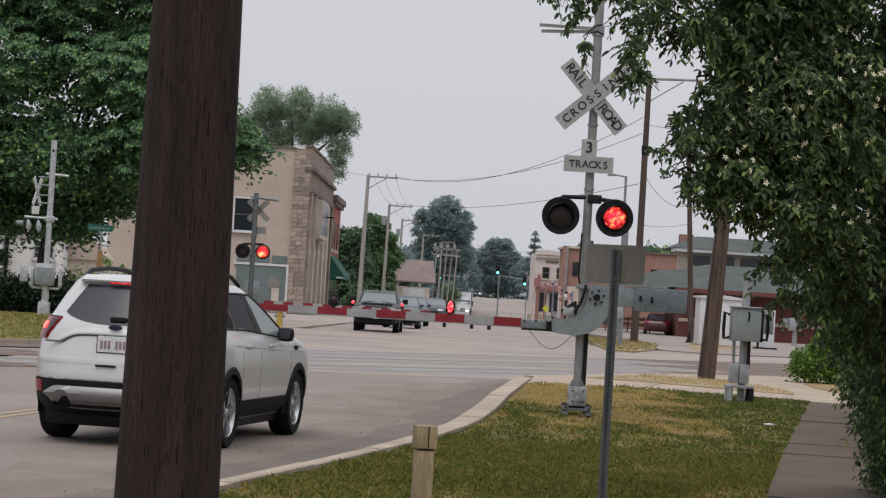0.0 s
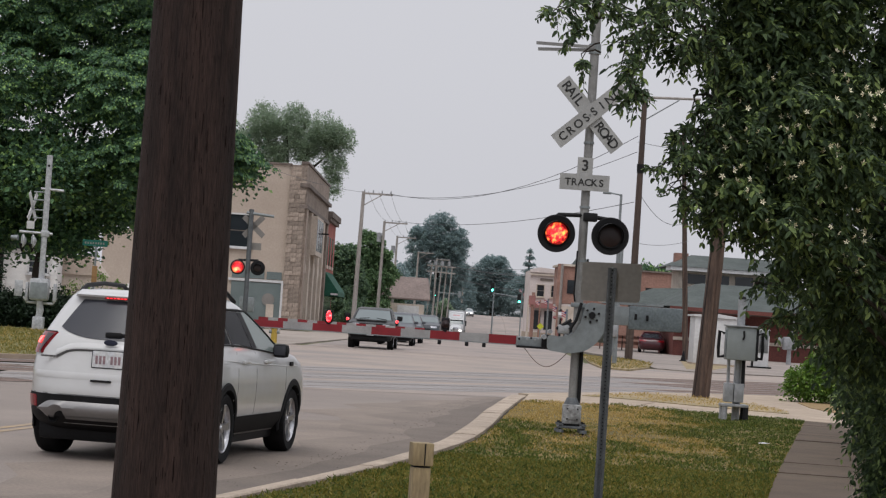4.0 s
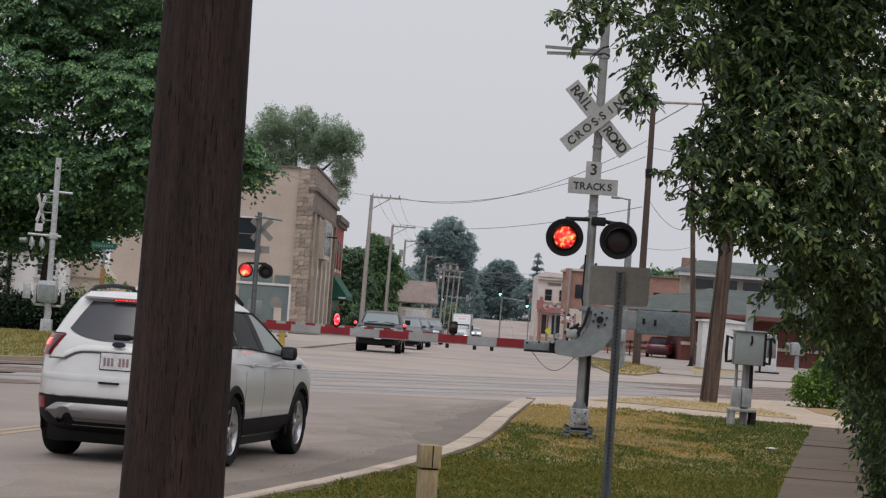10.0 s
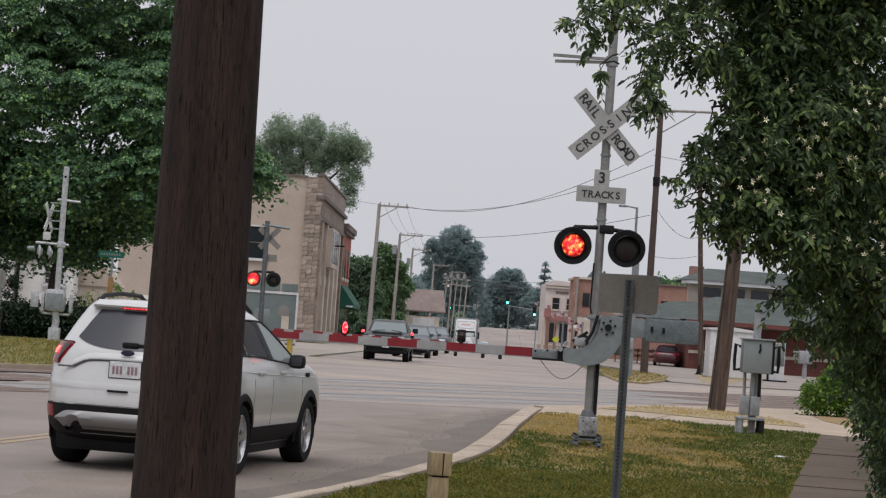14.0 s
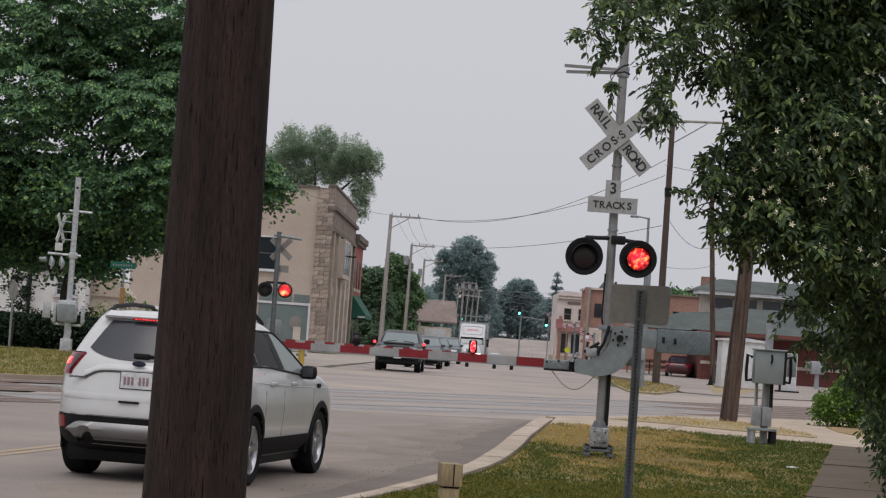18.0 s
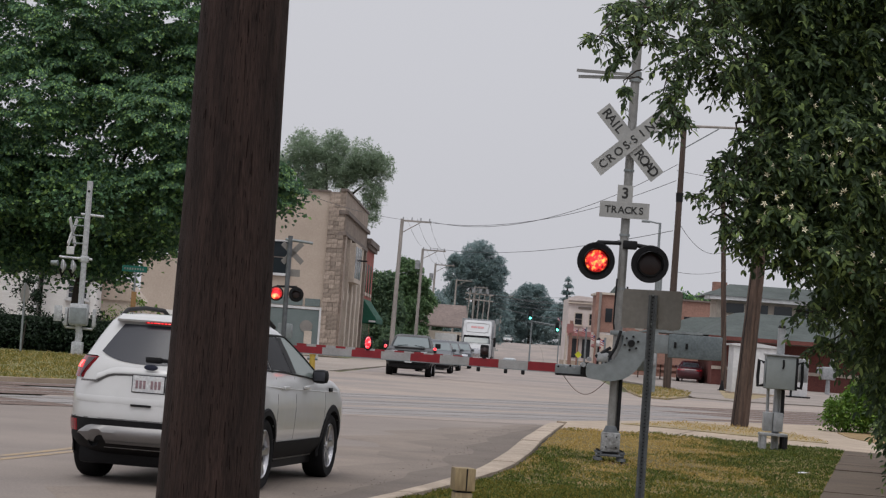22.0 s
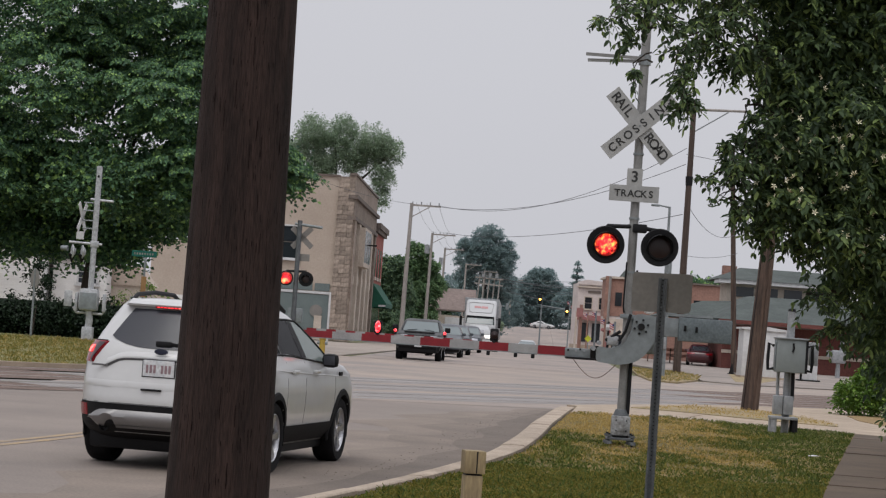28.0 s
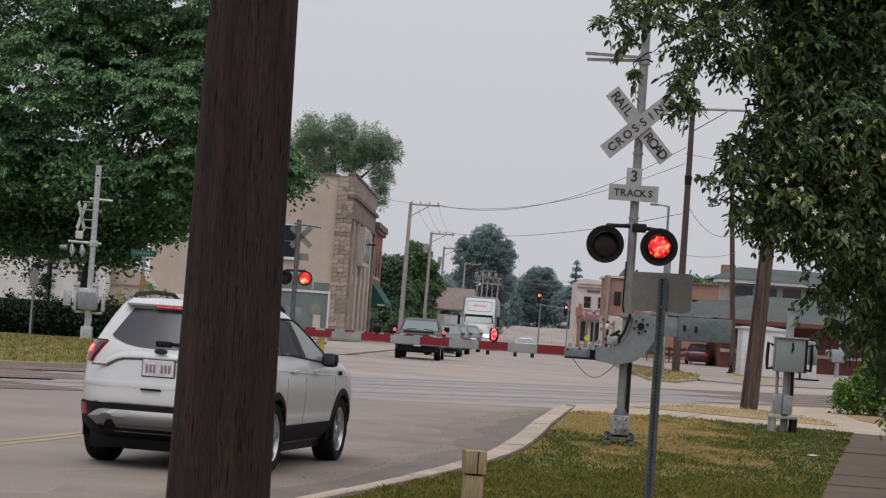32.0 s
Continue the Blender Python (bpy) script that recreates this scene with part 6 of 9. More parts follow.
for k, (x, y, h, arm_l) in enumerate(((-2.2, 150, 9.55, 1.95), (-0.9, 205, 10.65, 2.1), (0.45, 250, 11.3, 2.1), (3.4, 292, 11.1, 2.0), (6.6, 330, 11.4, 1.9), (10.8, 380, 10.2, 1.9), (13.2, 405, 9.0, 1.9))):
    p = wood_pole("grey wooden street pole with a one-sided cross arm", pose(x, y, gz(y)), h, 0.17, 0.11, M_POLE3, lean=(0.14, 0), seed=10 + k)
    tagged(p, group="street poles")
    part("cross_arm", Shape().box((0.14 + arm_l / 2, 0, h - 0.12), (arm_l, 0.1, 0.12), 0), M_POLE3, p, smooth=False)
    part("arm_brace", Shape().cyl((0.13, 0, h - 0.95), (0.14 + arm_l * 0.62, 0, h - 0.18), 0.035, 0.035, 6), M_POLE3, p)
    for i in range(4):
        part("insulator", Shape().cyl((0.2 + i * arm_l * 0.3, 0, h - 0.06), (0.2 + i * arm_l * 0.3, 0, h + 0.13), 0.05, 0.035, 8), M_SILVER, p)
    if k in (1, 2):
        part("transformer", Shape().cyl((-0.25, 0, h - 1.9), (-0.25, 0, h - 1.1), 0.22, 0.22, 14), M_SILVER, p, "grey pole transformer")
    CROSS.append(Vector((x + 0.14, y, gz(y) + h)))


M_WIRE = surf("weathered_cable", (0.13, 0.135, 0.145), (0.09, 0.094, 0.1), 0.8, bump=0)


def wire(a, b, sag, r=0.012, n=18, name="overhead_wire"):
    a, b = Vector(a), Vector(b)
    pts = [a + (b - a) * (k / n) - Vector((0, 0, sag * 4 * (k / n) * (1 - k / n))) for k in range(n + 1)]
    return solid(name, Shape().tube(pts, r * 0.62, 5), M_WIRE, "thin dark overhead wire", "wire", "overhead wires")


wire((-0.25, 150, 9.5), (11.9, 112, 11.2), 1.4, 0.025)
wire((-0.6, 150, 9.45), (11.9, 112, 10.4), 1.0, 0.025)
wire((-2.1, 150, 9.5), (-9, 104, 9.0), 0.4, 0.018)
wire((12, 112, 8.6), (17.1, 130, 8.1), 0.9, 0.022)
wire((17.1, 130, 8.0), (40, 140, 9.5), 0.5, 0.022)
wire((12, 112, 5.9), (17.1, 130, 6.9), 0.2, 0.018)
wire((11.9, 112, 10.9), (30, 140, 13.5), 0.6, 0.02)
wire((0.2, 205, 10.0), (11.9, 112, 7.9), 0.7, 0.028)
wire((5.0, 330, terrace(330) + 8.5), (24, 352, terrace(352) + 8.4), 0.7, 0.04)
wire((6.4, 352, terrace(352) + 8.5), (27, 372, terrace(372) + 7.6), 0.9, 0.04)
wire((5.0, 330, terrace(330) + 7.2), (24, 345, terrace(345) + 6.0), 0.5, 0.05)
wire((4.9, 330, terrace(330) + 8.1), (20.2, 335, terrace(335) + 7.2), 0.4, 0.05)
for z, sag in ((7.0, 0.9), (6.4, 0.5), (5.6, 0.8), (7.7, 0.3)):
    wire((7.5, 350, terrace(350) + z), (26, 372, terrace(350) + z - 0.9 - sag), sag, 0.05)
wire((3.4, 292, terrace(292) + 8.3), (24, 352, terrace(352) + 7.4), 0.9, 0.04)
for a, b in zip(CROSS, CROSS[1:]):
    for dx in (0.3, 1.0, 1.8):
        wire(a + Vector((dx, 0, 0.05)), b + Vector((dx, 0, 0.05)), 0.5, 0.016)


# ---- crossing masts farther off ----
def side_signal(m):
    """A mast turned to the side street: crossbuck and lamps seen edge on, gate motor box below."""
    s = thing("side_crossing_signal", "silver crossing mast turned sideways on the far lawn", "crossing signal", m)
    part("pole", Shape().cyl((0, 0, 0.4), (0, 0, 6.7), 0.11, 0.11, 16), M_CAST, s)
    part("pole_hole", Shape().cyl((0, -0.112, 6.3), (0, -0.1, 6.3), 0.05, 0.05, 10), M_BLACK, s)
    part("base", Shape().box((0, 0, 0.32), (0.42, 0.42, 0.5), 0.05), M_CAST, s)
    part("base_plate", Shape().box((0, 0, 0.05), (0.62, 0.62, 0.1), 0.02), M_CONC, s)
    part("neck", Shape().tube([(0, -0.02, 0.55), (0.05, -0.02, 0.8), (-0.02, -0.02, 1.2)], 0.13, 10), M_CAST, s)
    for a in (38, -38):
        m2 = pose(-0.52, 0, 4.72, 0, 0, 78) @ pose(0, 0, 0, 0, 90 + a)
        part("crossbuck_blade", Shape().box((0, 0, 0), (1.3, 0.02, 0.23), 0), M_SIGNWHITE, s, "white crossbuck blade seen edge on", m2, smooth=False)
    for z in (5.28, 4.98, 4.6, 4.3):
        part("sign_bracket", Shape().cyl((-0.5, 0, z), (0, 0, z), 0.03, 0.03, 8), M_GALV, s)
    part("track_sign", Shape().box((-0.55, 0, 4.02), (0.28, 0.1, 0.3), 0.01), M_SIGNWHITE, s)
    part("wire_bracket", Shape().tube([(-0.25, 0, 5.42), (0.62, 0, 5.38)], 0.05, 8), M_CAST, s)
    part("lamp_arm", Shape().tube([(-0.95, 0, 3.75), (0.3, 0, 3.72)], 0.05, 8), M_CAST, s)
    part("clamp", Shape().box((0.02, 0, 3.72), (0.3, 0.26, 0.24), 0.03), M_CAST, s)
    for x in (-0.8, -0.42):
        u = part("flasher_lamp", Shape().lathe([(0.0, 0.14), (0.1, 0.12), (0.27, 0.0), (0.25, -0.03), (0.0, -0.05)], (x, 0, 3.4), (1, 0.35, 0), 20), M_CAST, s, "round lamp seen from the side")
        part("visor", Shape().cyl((x - 0.02, 0, 3.3), (x - 0.02, 0.05, 2.98), 0.14, 0.02, 10), M_BLACK, u)
    part("extra_lamp", Shape().cyl((-1.25, 0.05, 3.5), (-0.98, 0, 3.5), 0.09, 0.11, 12), M_GALV, s)
    mb = part("gate_motor_box", Shape().box((-0.02, -0.1, 1.6), (0.72, 0.5, 0.84), 0.12), M_CAST, s, "rounded silver gate motor box")
    part("box_lid", Shape().box((-0.02, -0.36, 1.55), (0.64, 0.04, 0.62), 0.03), M_GALV, mb)
    for x in (-0.5, 0.55):
        part("motor_arm", Shape().box((x, 0, 1.5), (0.12, 0.3, 0.7), 0.05), M_CAST, mb)
    part("lower_frame", Shape().tube([(-0.62, 0, 1.3), (-0.5, 0, 1.1), (0.5, 0, 1.08), (0.62, 0, 1.3)], 0.05, 8), M_CAST, mb)
    part("back_plate", Shape().box((-0.85, 0.1, 1.6), (0.3, 0.05, 0.6), 0.02), M_CAST, s)
    return s


side_signal(pose(-13.13, 86.0, 0.0))

fm = thing("far_crossing_signal", "far crossing mast with flashing red lamps by the brick building", "crossing signal", pose(-5.87, 94.0, 0.06))
part("pole", Shape().cyl((0, 0, 0), (0, 0, 5.45), 0.1, 0.1, 14), M_POSTSTEEL, fm)
part("top_bracket", Shape().tube([(-0.2, 0, 5.3), (0.95, -0.05, 5.2)], 0.06, 8), M_GALV, fm)
for a in (40, -46):
    part("crossbuck_blade", Shape().box((0, 0, 0), (1.2, 0.02, 0.23), 0), M_SIGNBACK, fm, "grey back of a crossbuck blade", pose(0.12, 0.14, 4.75, 0, 0, 25) @ pose(0, 0, 0, 0, a), smooth=False)
part("track_sign", Shape().box((0.24, 0.13, 3.92), (0.5, 0.02, 0.3), 0), M_SIGNBACK, fm, smooth=False)
part("lamp_arm", Shape().tube([(-0.42, 0, 3.32), (0.42, 0, 3.34)], 0.05, 8), M_BLACK, fm)
# lit discs made oversized to stand for the bloom round the lamps
lamp_unit(fm, -0.41, 3.02, "L", y=-0.16, r=0.31, k=1.6)
lamp_unit(fm, 0.42, 3.03, "R", y=-0.16, r=0.31, k=1.6)
part("gate_motor_box", Shape().box((0.05, 0.2, 1.5), (0.6, 0.4, 0.6), 0.06), M_GALV, fm)
part("base", Shape().box((0, 0, 0.25), (0.36, 0.36, 0.5), 0.04), M_SILVER, fm)
far_arm = gate_arm(pose(-5.3, 94.3, 1.02, 0, 0, 180), 7.0)
tagged(far_arm, "lowered far gate arm before the waiting pickup")
for x in (-3.7, -5.76):
    arm_lamp(far_arm, x, None, 0.07)
    part("lamp_stem", Shape().cyl((x, 0.03, 0.05), (x, 0.08, 0.2), 0.03, 0.03, 8), M_BLACK, far_arm)
    u = part("lit_lamp", Shape().lathe([(0.0, -0.03), (0.055, -0.02), (0.065, 0.02), (0.0, 0.04)], (x, 0.1, 0.22), (0, -1, 0), 14), M_REDSMALL, far_arm, "glowing red gate lamp")

# far right mast with gate motor and lamps, seen behind the near mast
rm = thing("crossing_signal_back", "far crossing mast with a bell and gate motor", "crossing signal", pose(9.9, 97.0, 0.07))
part("pole", Shape().cyl((0, 0, 0), (0, 0, 5.2), 0.1, 0.1, 14), M_GALV, rm)
part("gate_motor_box", Shape().box((-0.3, 0, 1.4), (0.7, 0.5, 0.55), 0.08), M_SILVER, rm)
part("counterweight", Shape().box((-0.35, -0.15, 1.75), (0.85, 0.1, 0.35), 0.04, pose(0, 0, 0, 0, -28)), M_BLACK, rm)
part("bell", Shape().lathe([(0.0, -0.1), (0.25, -0.06), (0.31, 0.03), (0.0, 0.1)], (-0.75, -0.1, 2.9), (0, 1, 0), 20), M_SIGNWHITE, rm, "round white disc")
part("lamp_back", Shape().lathe([(0.0, 0.12), (0.14, 0.1), (0.3, 0.0), (0.0, -0.02)], (0.42, -0.05, 3.2), (0, -1, 0), 18), M_BLACK, rm)

# small sign at the lawn edge and the street name sign
ss = thing("stop_sign_back", "stop sign turned edge on at the lawn", "road sign", pose(-15.1, 85.0, 0.05))
part("post", Shape().cyl((0, 0, 0), (0, 0, 2.6), 0.04, 0.04, 8), M_GALV, ss)
part("sign_plate", Shape().cyl((0.0, 0.0, 2.2), (0.02, 0.008, 2.2), 0.38, 0.38, 8), M_SIGNBACK, ss, at=pose(0, 0, 0, 0, 0, 14))
sn = thing("street_name_sign", "green street name sign on a post with an arrow board", "street sign", pose(-11.4, 88, 0.05))
part("post", Shape().cyl((0, 0, 0), (0, 0, 3.35), 0.04, 0.04, 8), M_GALV, sn)
nb = part("name_board", Shape().box((-0.05, -0.03, 3.48), (0.98, 0.03, 0.24), 0.01), surf("green_sign", (0.0, 0.1, 0.075), (0.0, 0.08, 0.06), 0.5, bump=0), sn, "green board with unreadable white marks", smooth=False)
for k in range(8):
    part("sign_mark", Shape().box((-0.42 + 0.1 * k, -0.048, 3.48), (0.05, 0.004, 0.08), 0), M_SIGNBACK, nb, smooth=False)
part("marker_board", Shape().box((0.0, -0.03, 2.2), (0.2, 0.02, 0.8), 0), surf("orange_board", (0.3, 0.17, 0.07), (0.22, 0.12, 0.05), 0.6, bump=0), sn, smooth=False)

# signal equipment house and boxes in the station yard
bg_ = thing("signal_bungalow", "white metal signal equipment house", "equipment house", pose(16.55, 113.5, 0.05))
part("body", Shape().box((0, 0, 1.2), (2.3, 1.9, 2.4), 0.03), M_SIGNWHITE, bg_, "white steel walls")
part("roof", Shape().prism([(-1.28, 2.4), (1.28, 2.36), (1.28, 2.44), (0, 2.58), (-1.28, 2.5)], 2.1, pose(0, -1.05, 0)), M_SIGNWHITE, bg_)
part("door", Shape().box((-0.55, -0.965, 1.15), (0.85, 0.03, 2.0), 0.01), M_SIGNWHITE, bg_, "plain white door")
part("door_handle", Shape().box((-0.25, -1.0, 1.15), (0.08, 0.05, 0.16), 0.01), M_BLACK, bg_)
part("plinth", Shape().box((0, 0, 0.03), (2.4, 2.0, 0.12), 0), M_CONC, bg_, smooth=False)
cab2 = thing("signal_cabinet", "tall narrow grey signal cabinet", "cabinet", pose(19.05, 114.5, 0.05))
part("body", Shape().box((0, 0, 1.0), (0.8, 0.7, 1.95), 0.03), M_SIGNWHITE, cab2)
part("door_edge", Shape().box((-0.42, -0.36, 1.0), (0.1, 0.05, 1.9), 0.01), M_BLACK, cab2)
part("plinth", Shape().box((0, 0, 0.03), (1.1, 0.9, 0.1), 0), M_BLACK, cab2, smooth=False)
gm = thing("gate_motor_post", "small silver gate motor on a post in the yard", "gate motor", pose(25.1, 140, 0.05))
part("post", Shape().cyl((0, 0, 0), (0, 0, 1.0), 0.16, 0.12, 10), M_SILVER, gm)
part("box", Shape().box((0, 0, 1.3), (0.85, 0.6, 0.8), 0.1), M_SILVER, gm)
part("mast", Shape().cyl((0.15, 0, 1.6), (0.2, 0, 2.75), 0.12, 0.12, 10), M_SILVER, gm)
part("arm", Shape().box((-0.6, 0, 1.45), (0.3, 0.2, 0.4), 0.05), M_SILVER, gm)
fence = thing("orange_barrier", "low orange and white barrier in the yard", "barrier", pose(16.7, 163, 0.05))
for z in (0.55, 0.95):
    part("rail", Shape().box((0.4, 0, z), (3.4, 0.05, 0.22), 0), surf("barrier_orange", (0.3, 0.1, 0.06), (0.35, 0.22, 0.18), 0.7, scale=3), fence, smooth=False)
for x in (-1.2, 0.4, 2.0):
    part("leg", Shape().box((x, 0, 0.5), (0.08, 0.1, 1.1), 0), M_POLE2, fence, smooth=False)
cone = thing("traffic_cone", "small dark cone at the yard edge", "cone", pose(16.1, 121.5, 0.06))
part("cone_body", Shape().cyl((0, 0, 0.03), (0, 0, 0.55), 0.15, 0.03, 12), M_PLASTIC, cone)
part("cone_base", Shape().box((0, 0, 0.02), (0.4, 0.4, 0.05), 0.01), M_PLASTIC, cone)
hy = thing("fire_hydrant", "yellow fire hydrant by the far pavement", "hydrant", pose(-4.55, 93.2, 0.05))
part("barrel", Shape().cyl((0, 0, 0), (0, 0, 0.6), 0.13, 0.12, 12), surf("hydrant_yellow", (0.5, 0.34, 0.06), None, 0.5), hy)
part("bonnet", Shape().lathe([(0.15, 0.6), (0.15, 0.66), (0.1, 0.76), (0.03, 0.82), (0.0, 0.82)], (0, 0, 0), (0, 0, 1), 12), surf("hydrant_cap", (0.4, 0.25, 0.05), None, 0.5), hy)
part("nozzle", Shape().cyl((-0.22, 0, 0.45), (0.22, 0, 0.45), 0.07, 0.07, 10), M_GALV, hy)
paper = solid("paper_scrap", Shape().add([(-0.09, -0.03, 0.0), (0.08, -0.04, 0.012), (0.1, 0.03, 0.004), (0.0, 0.05, 0.02), (-0.1, 0.04, 0.006)], [(0, 1, 2, 3, 4)]), M_SIGNWHITE, "scrap of white paper on the grass", "litter", m=pose(5.46, 31.85, 0.075))

# ---- traffic signals at the far junction ----
SIGS = []


def traffic_signal(m, lamp_r=0.17):
    s = thing("traffic_signal", "traffic signal head over the far junction", "traffic signal", m, "far traffic signals")
    part("housing", Shape().box((0, 0.1, 0), (0.62, 0.3, 1.5), 0.05), M_BLACK, s, "dark signal housing")
    for z, mat, key in ((0.46, M_REDSIG, "red"), (0.0, M_AMBER, "amber"), (-0.46, M_GREEN, "green")):
        un = part("signal_lens", Shape().lathe([(0.0, -0.02), (lamp_r * 0.8, 0.0)], (0, -0.06, z), (0, 1, 0), 14), M_BLACK, s)
        lit = part("lit_signal", Shape().lathe([(0.0, -0.03), (lamp_r, -0.01), (lamp_r, 0.01), (0.0, 0.01)], (0, 0, 0), (0, 1, 0), 14), mat, s, "lit " + key + " lens", pose(0, -0.1, z))
        SIGS.append((lit, key, z))
    return s


traffic_signal(pose(16.03, 349.72, 6.75))
traffic_signal(pose(20.3, 349.72, 5.2))
traffic_signal(pose(7.1, 349.72, 5.3))
sp1 = thing("signal_mast", "grey traffic signal mast with a long arm", "signal mast", pose(21.2, 350, 1.25))
part("pole", Shape().cyl((0, 0, -2.6), (0, 0, 6.0), 0.14, 0.1, 12), M_GALV, sp1)
part("mast_arm", Shape().cyl((0, 0, 4.1), (-5.2, 0, 4.6), 0.1, 0.07, 10), M_GALV, sp1)
part("side_bracket", Shape().box((-0.55, -0.1, 2.85), (1.1, 0.12, 0.12), 0), M_GALV, sp1, smooth=False)
sp2 = thing("signal_mast", "grey traffic signal mast with a long arm", "signal mast", pose(5.6, 350, 1.25))
part("pole", Shape().cyl((0, 0, -2.6), (0, 0, 5.0), 0.14, 0.1, 12), M_GALV, sp2)
part("mast_arm", Shape().cyl((0, 0, 4.2), (5.4, 0, 4.0), 0.1, 0.07, 10), M_GALV, sp2)
part("hanger", Shape().box((1.5, -0.12, 3.6), (0.08, 0.12, 1.1), 0), M_GALV, sp2, smooth=False)
part("arm_head", Shape().box((5.4, 0, 4.0), (0.45, 0.3, 1.0), 0.05), M_GALV, sp2)
sp3 = thing("signal_pole", "grey pole behind the junction", "pole", pose(16.35, 351, 1.3))
part("pole", Shape().cyl((0, 0, -2.6), (0, 0, 6.2), 0.13, 0.1, 12), M_GALV, sp3)
yw = thing("pedestrian_warning_sign", "yellow green diamond warning sign", "road sign", pose(12.2, 179, terrace(179)))
part("post", Shape().cyl((0, 0, 0), (0, 0, 1.9), 0.04, 0.04, 8), M_GALV, yw)
part("diamond", Shape().box((0, -0.05, 1.66), (0.4, 0.02, 0.4), 0, pose(0, 0, 0, 0, 45)), surf("fluorescent_yellow", (0.6, 0.62, 0.04), None, 0.5, bump=0), yw, smooth=False)

# ---- buildings ----
M_BEIGE = surf("beige_painted_brick", (0.47, 0.395, 0.335), (0.4, 0.33, 0.275), 0.9, scale=0.35, fine=9, bump=0.3, speck=0.08)
M_STONE = surf("rough_tan_stone", (0.34, 0.28, 0.235), (0.215, 0.17, 0.14), 0.92, scale=1.2, fine=5, bump=0.6, depth=0.05, vary=0.3, speck=0.25)
M_TRIM = surf("weathered_cream_trim", (0.56, 0.49, 0.42), (0.42, 0.355, 0.3), 0.8, scale=1.0, fine=12, speck=0.15)
M_DARKTRIM = surf("dark_stone_cornice", (0.19, 0.155, 0.135), (0.12, 0.1, 0.09), 0.9, scale=1, fine=8)
M_BRICK = surf("red_brick", (0.36, 0.115, 0.095), (0.26, 0.085, 0.072), 0.9, scale=0.6, fine=8, bump=0.3, speck=0.18)
M_BRICK2 = surf("brown_brick", (0.33, 0.19, 0.15), (0.22, 0.125, 0.1), 0.9, scale=0.5, fine=7, bump=0.3, speck=0.2)
M_STBRICK = surf("station_brick", (0.18, 0.063, 0.052), (0.115, 0.042, 0.037), 0.9, scale=0.6, fine=9, bump=0.3, speck=0.22)
M_WINDOW = glassy("window_glass", (0.02, 0.025, 0.03), 0.08)
M_WHITESIDE = surf("white_clapboard", (0.76, 0.75, 0.74), (0.66, 0.645, 0.63), 0.8, scale=0.5, fine=8, stretch=(1, 1, 6), speck=0.08)
M_ROOF = surf("grey_green_shingles", (0.085, 0.1, 0.095), (0.055, 0.066, 0.063), 0.92, scale=0.8, fine=6, bump=0.4, speck=0.2)
M_ROOFBROWN = surf("brown_shingles", (0.235, 0.185, 0.168), (0.18, 0.142, 0.13), 0.92, scale=0.8, fine=5, speck=0.2)
M_AWNING = surf("green_canvas", (0.012, 0.1, 0.062), (0.008, 0.07, 0.045), 0.8)
M_PANEL = surf("grey_green_panel", (0.15, 0.185, 0.185), (0.115, 0.145, 0.145), 0.6, scale=0.8)


def window_unit(parent, c, w, h, axis="x", frame_mat=None, depth=0.12, bars=1):
    """A sash window: frame, panes, sill, set into the wall; axis: the direction it runs along."""
    m = pose(*c) if axis == "x" else pose(*c, 0, 0, 90)
    fr = Shape()
    fr.box((-w / 2, 0, 0), (0.1, depth, h), 0).box((w / 2, 0, 0), (0.1, depth, h), 0).box((0, 0, h / 2), (w + 0.1, depth, 0.1), 0).box((0, 0, -h / 2), (w + 0.1, depth, 0.1), 0)
    win = part("window", fr, frame_mat or M_TRIM, parent, "window frame", m, smooth=False)
    for k in range(bars + 1):
        hh = h / (bars + 1)
        part("pane", Shape().box((0, 0.02, -h / 2 + hh * (k + 0.5)), (w - 0.1, 0.03, hh - 0.06), 0), M_WINDOW, win, "dark glass pane", smooth=False)
    part("sill", Shape().box((0, -depth * 0.6, -h / 2 - 0.08), (w + 0.3, 0.2, 0.1), 0), frame_mat or M_TRIM, win, smooth=False)
    return win


FS = 0.028  # slant of the shop fronts from the line of sight


def fx(y, x0=-5.87):
    return x0 + FS * (y - 150)


bank = thing("brick_corner_building", "beige two-storey corner building with a stone front", "building", pose(0, 0, 0.06))
side = Shape()
side.box((-10.75, 150.25, 5.45), (7.6, 0.5, 10.9), 0)
side.box((-16.8, 150.6, 3.0), (4.6, 0.5, 6.0), 0)
part("side_wall", side, M_BEIGE, bank, "plain beige painted side wall", smooth=False)
body = Shape()
body.add([(-14.5, 150.5, 0), (-6.2, 150.5, 0), (fx(177) - 0.35, 177, 0), (-14.5, 177, 0), (-14.5, 150.5, 10.6), (-6.2, 150.5, 10.6), (fx(177) - 0.35, 177, 10.6), (-14.5, 177, 10.6)], [(0, 1, 5, 4), (1, 2, 6, 5), (2, 3, 7, 6), (3, 0, 4, 7), (4, 5, 6, 7)])
part("core_wall", body, M_STONE, bank, smooth=False)
part("coping", Shape().box((-10.75, 150.2, 10.96), (7.7, 0.7, 0.12), 0), M_DARKTRIM, bank, smooth=False)
# corner pier laid in stone blocks
row_h = 0.3
M_BAY = surf("brown_bay_brick", (0.33, 0.25, 0.195), (0.22, 0.16, 0.125), 0.9, scale=0.8, fine=7, bump=0.3, speck=0.25)
stone = {}
for w in (0.36, 0.55, 0.73):
    stone[w] = Shape().box((0, 0, 0), (w - 0.008, 0.34, row_h - 0.008), 0.012).mesh("stone", M_STONE, False)
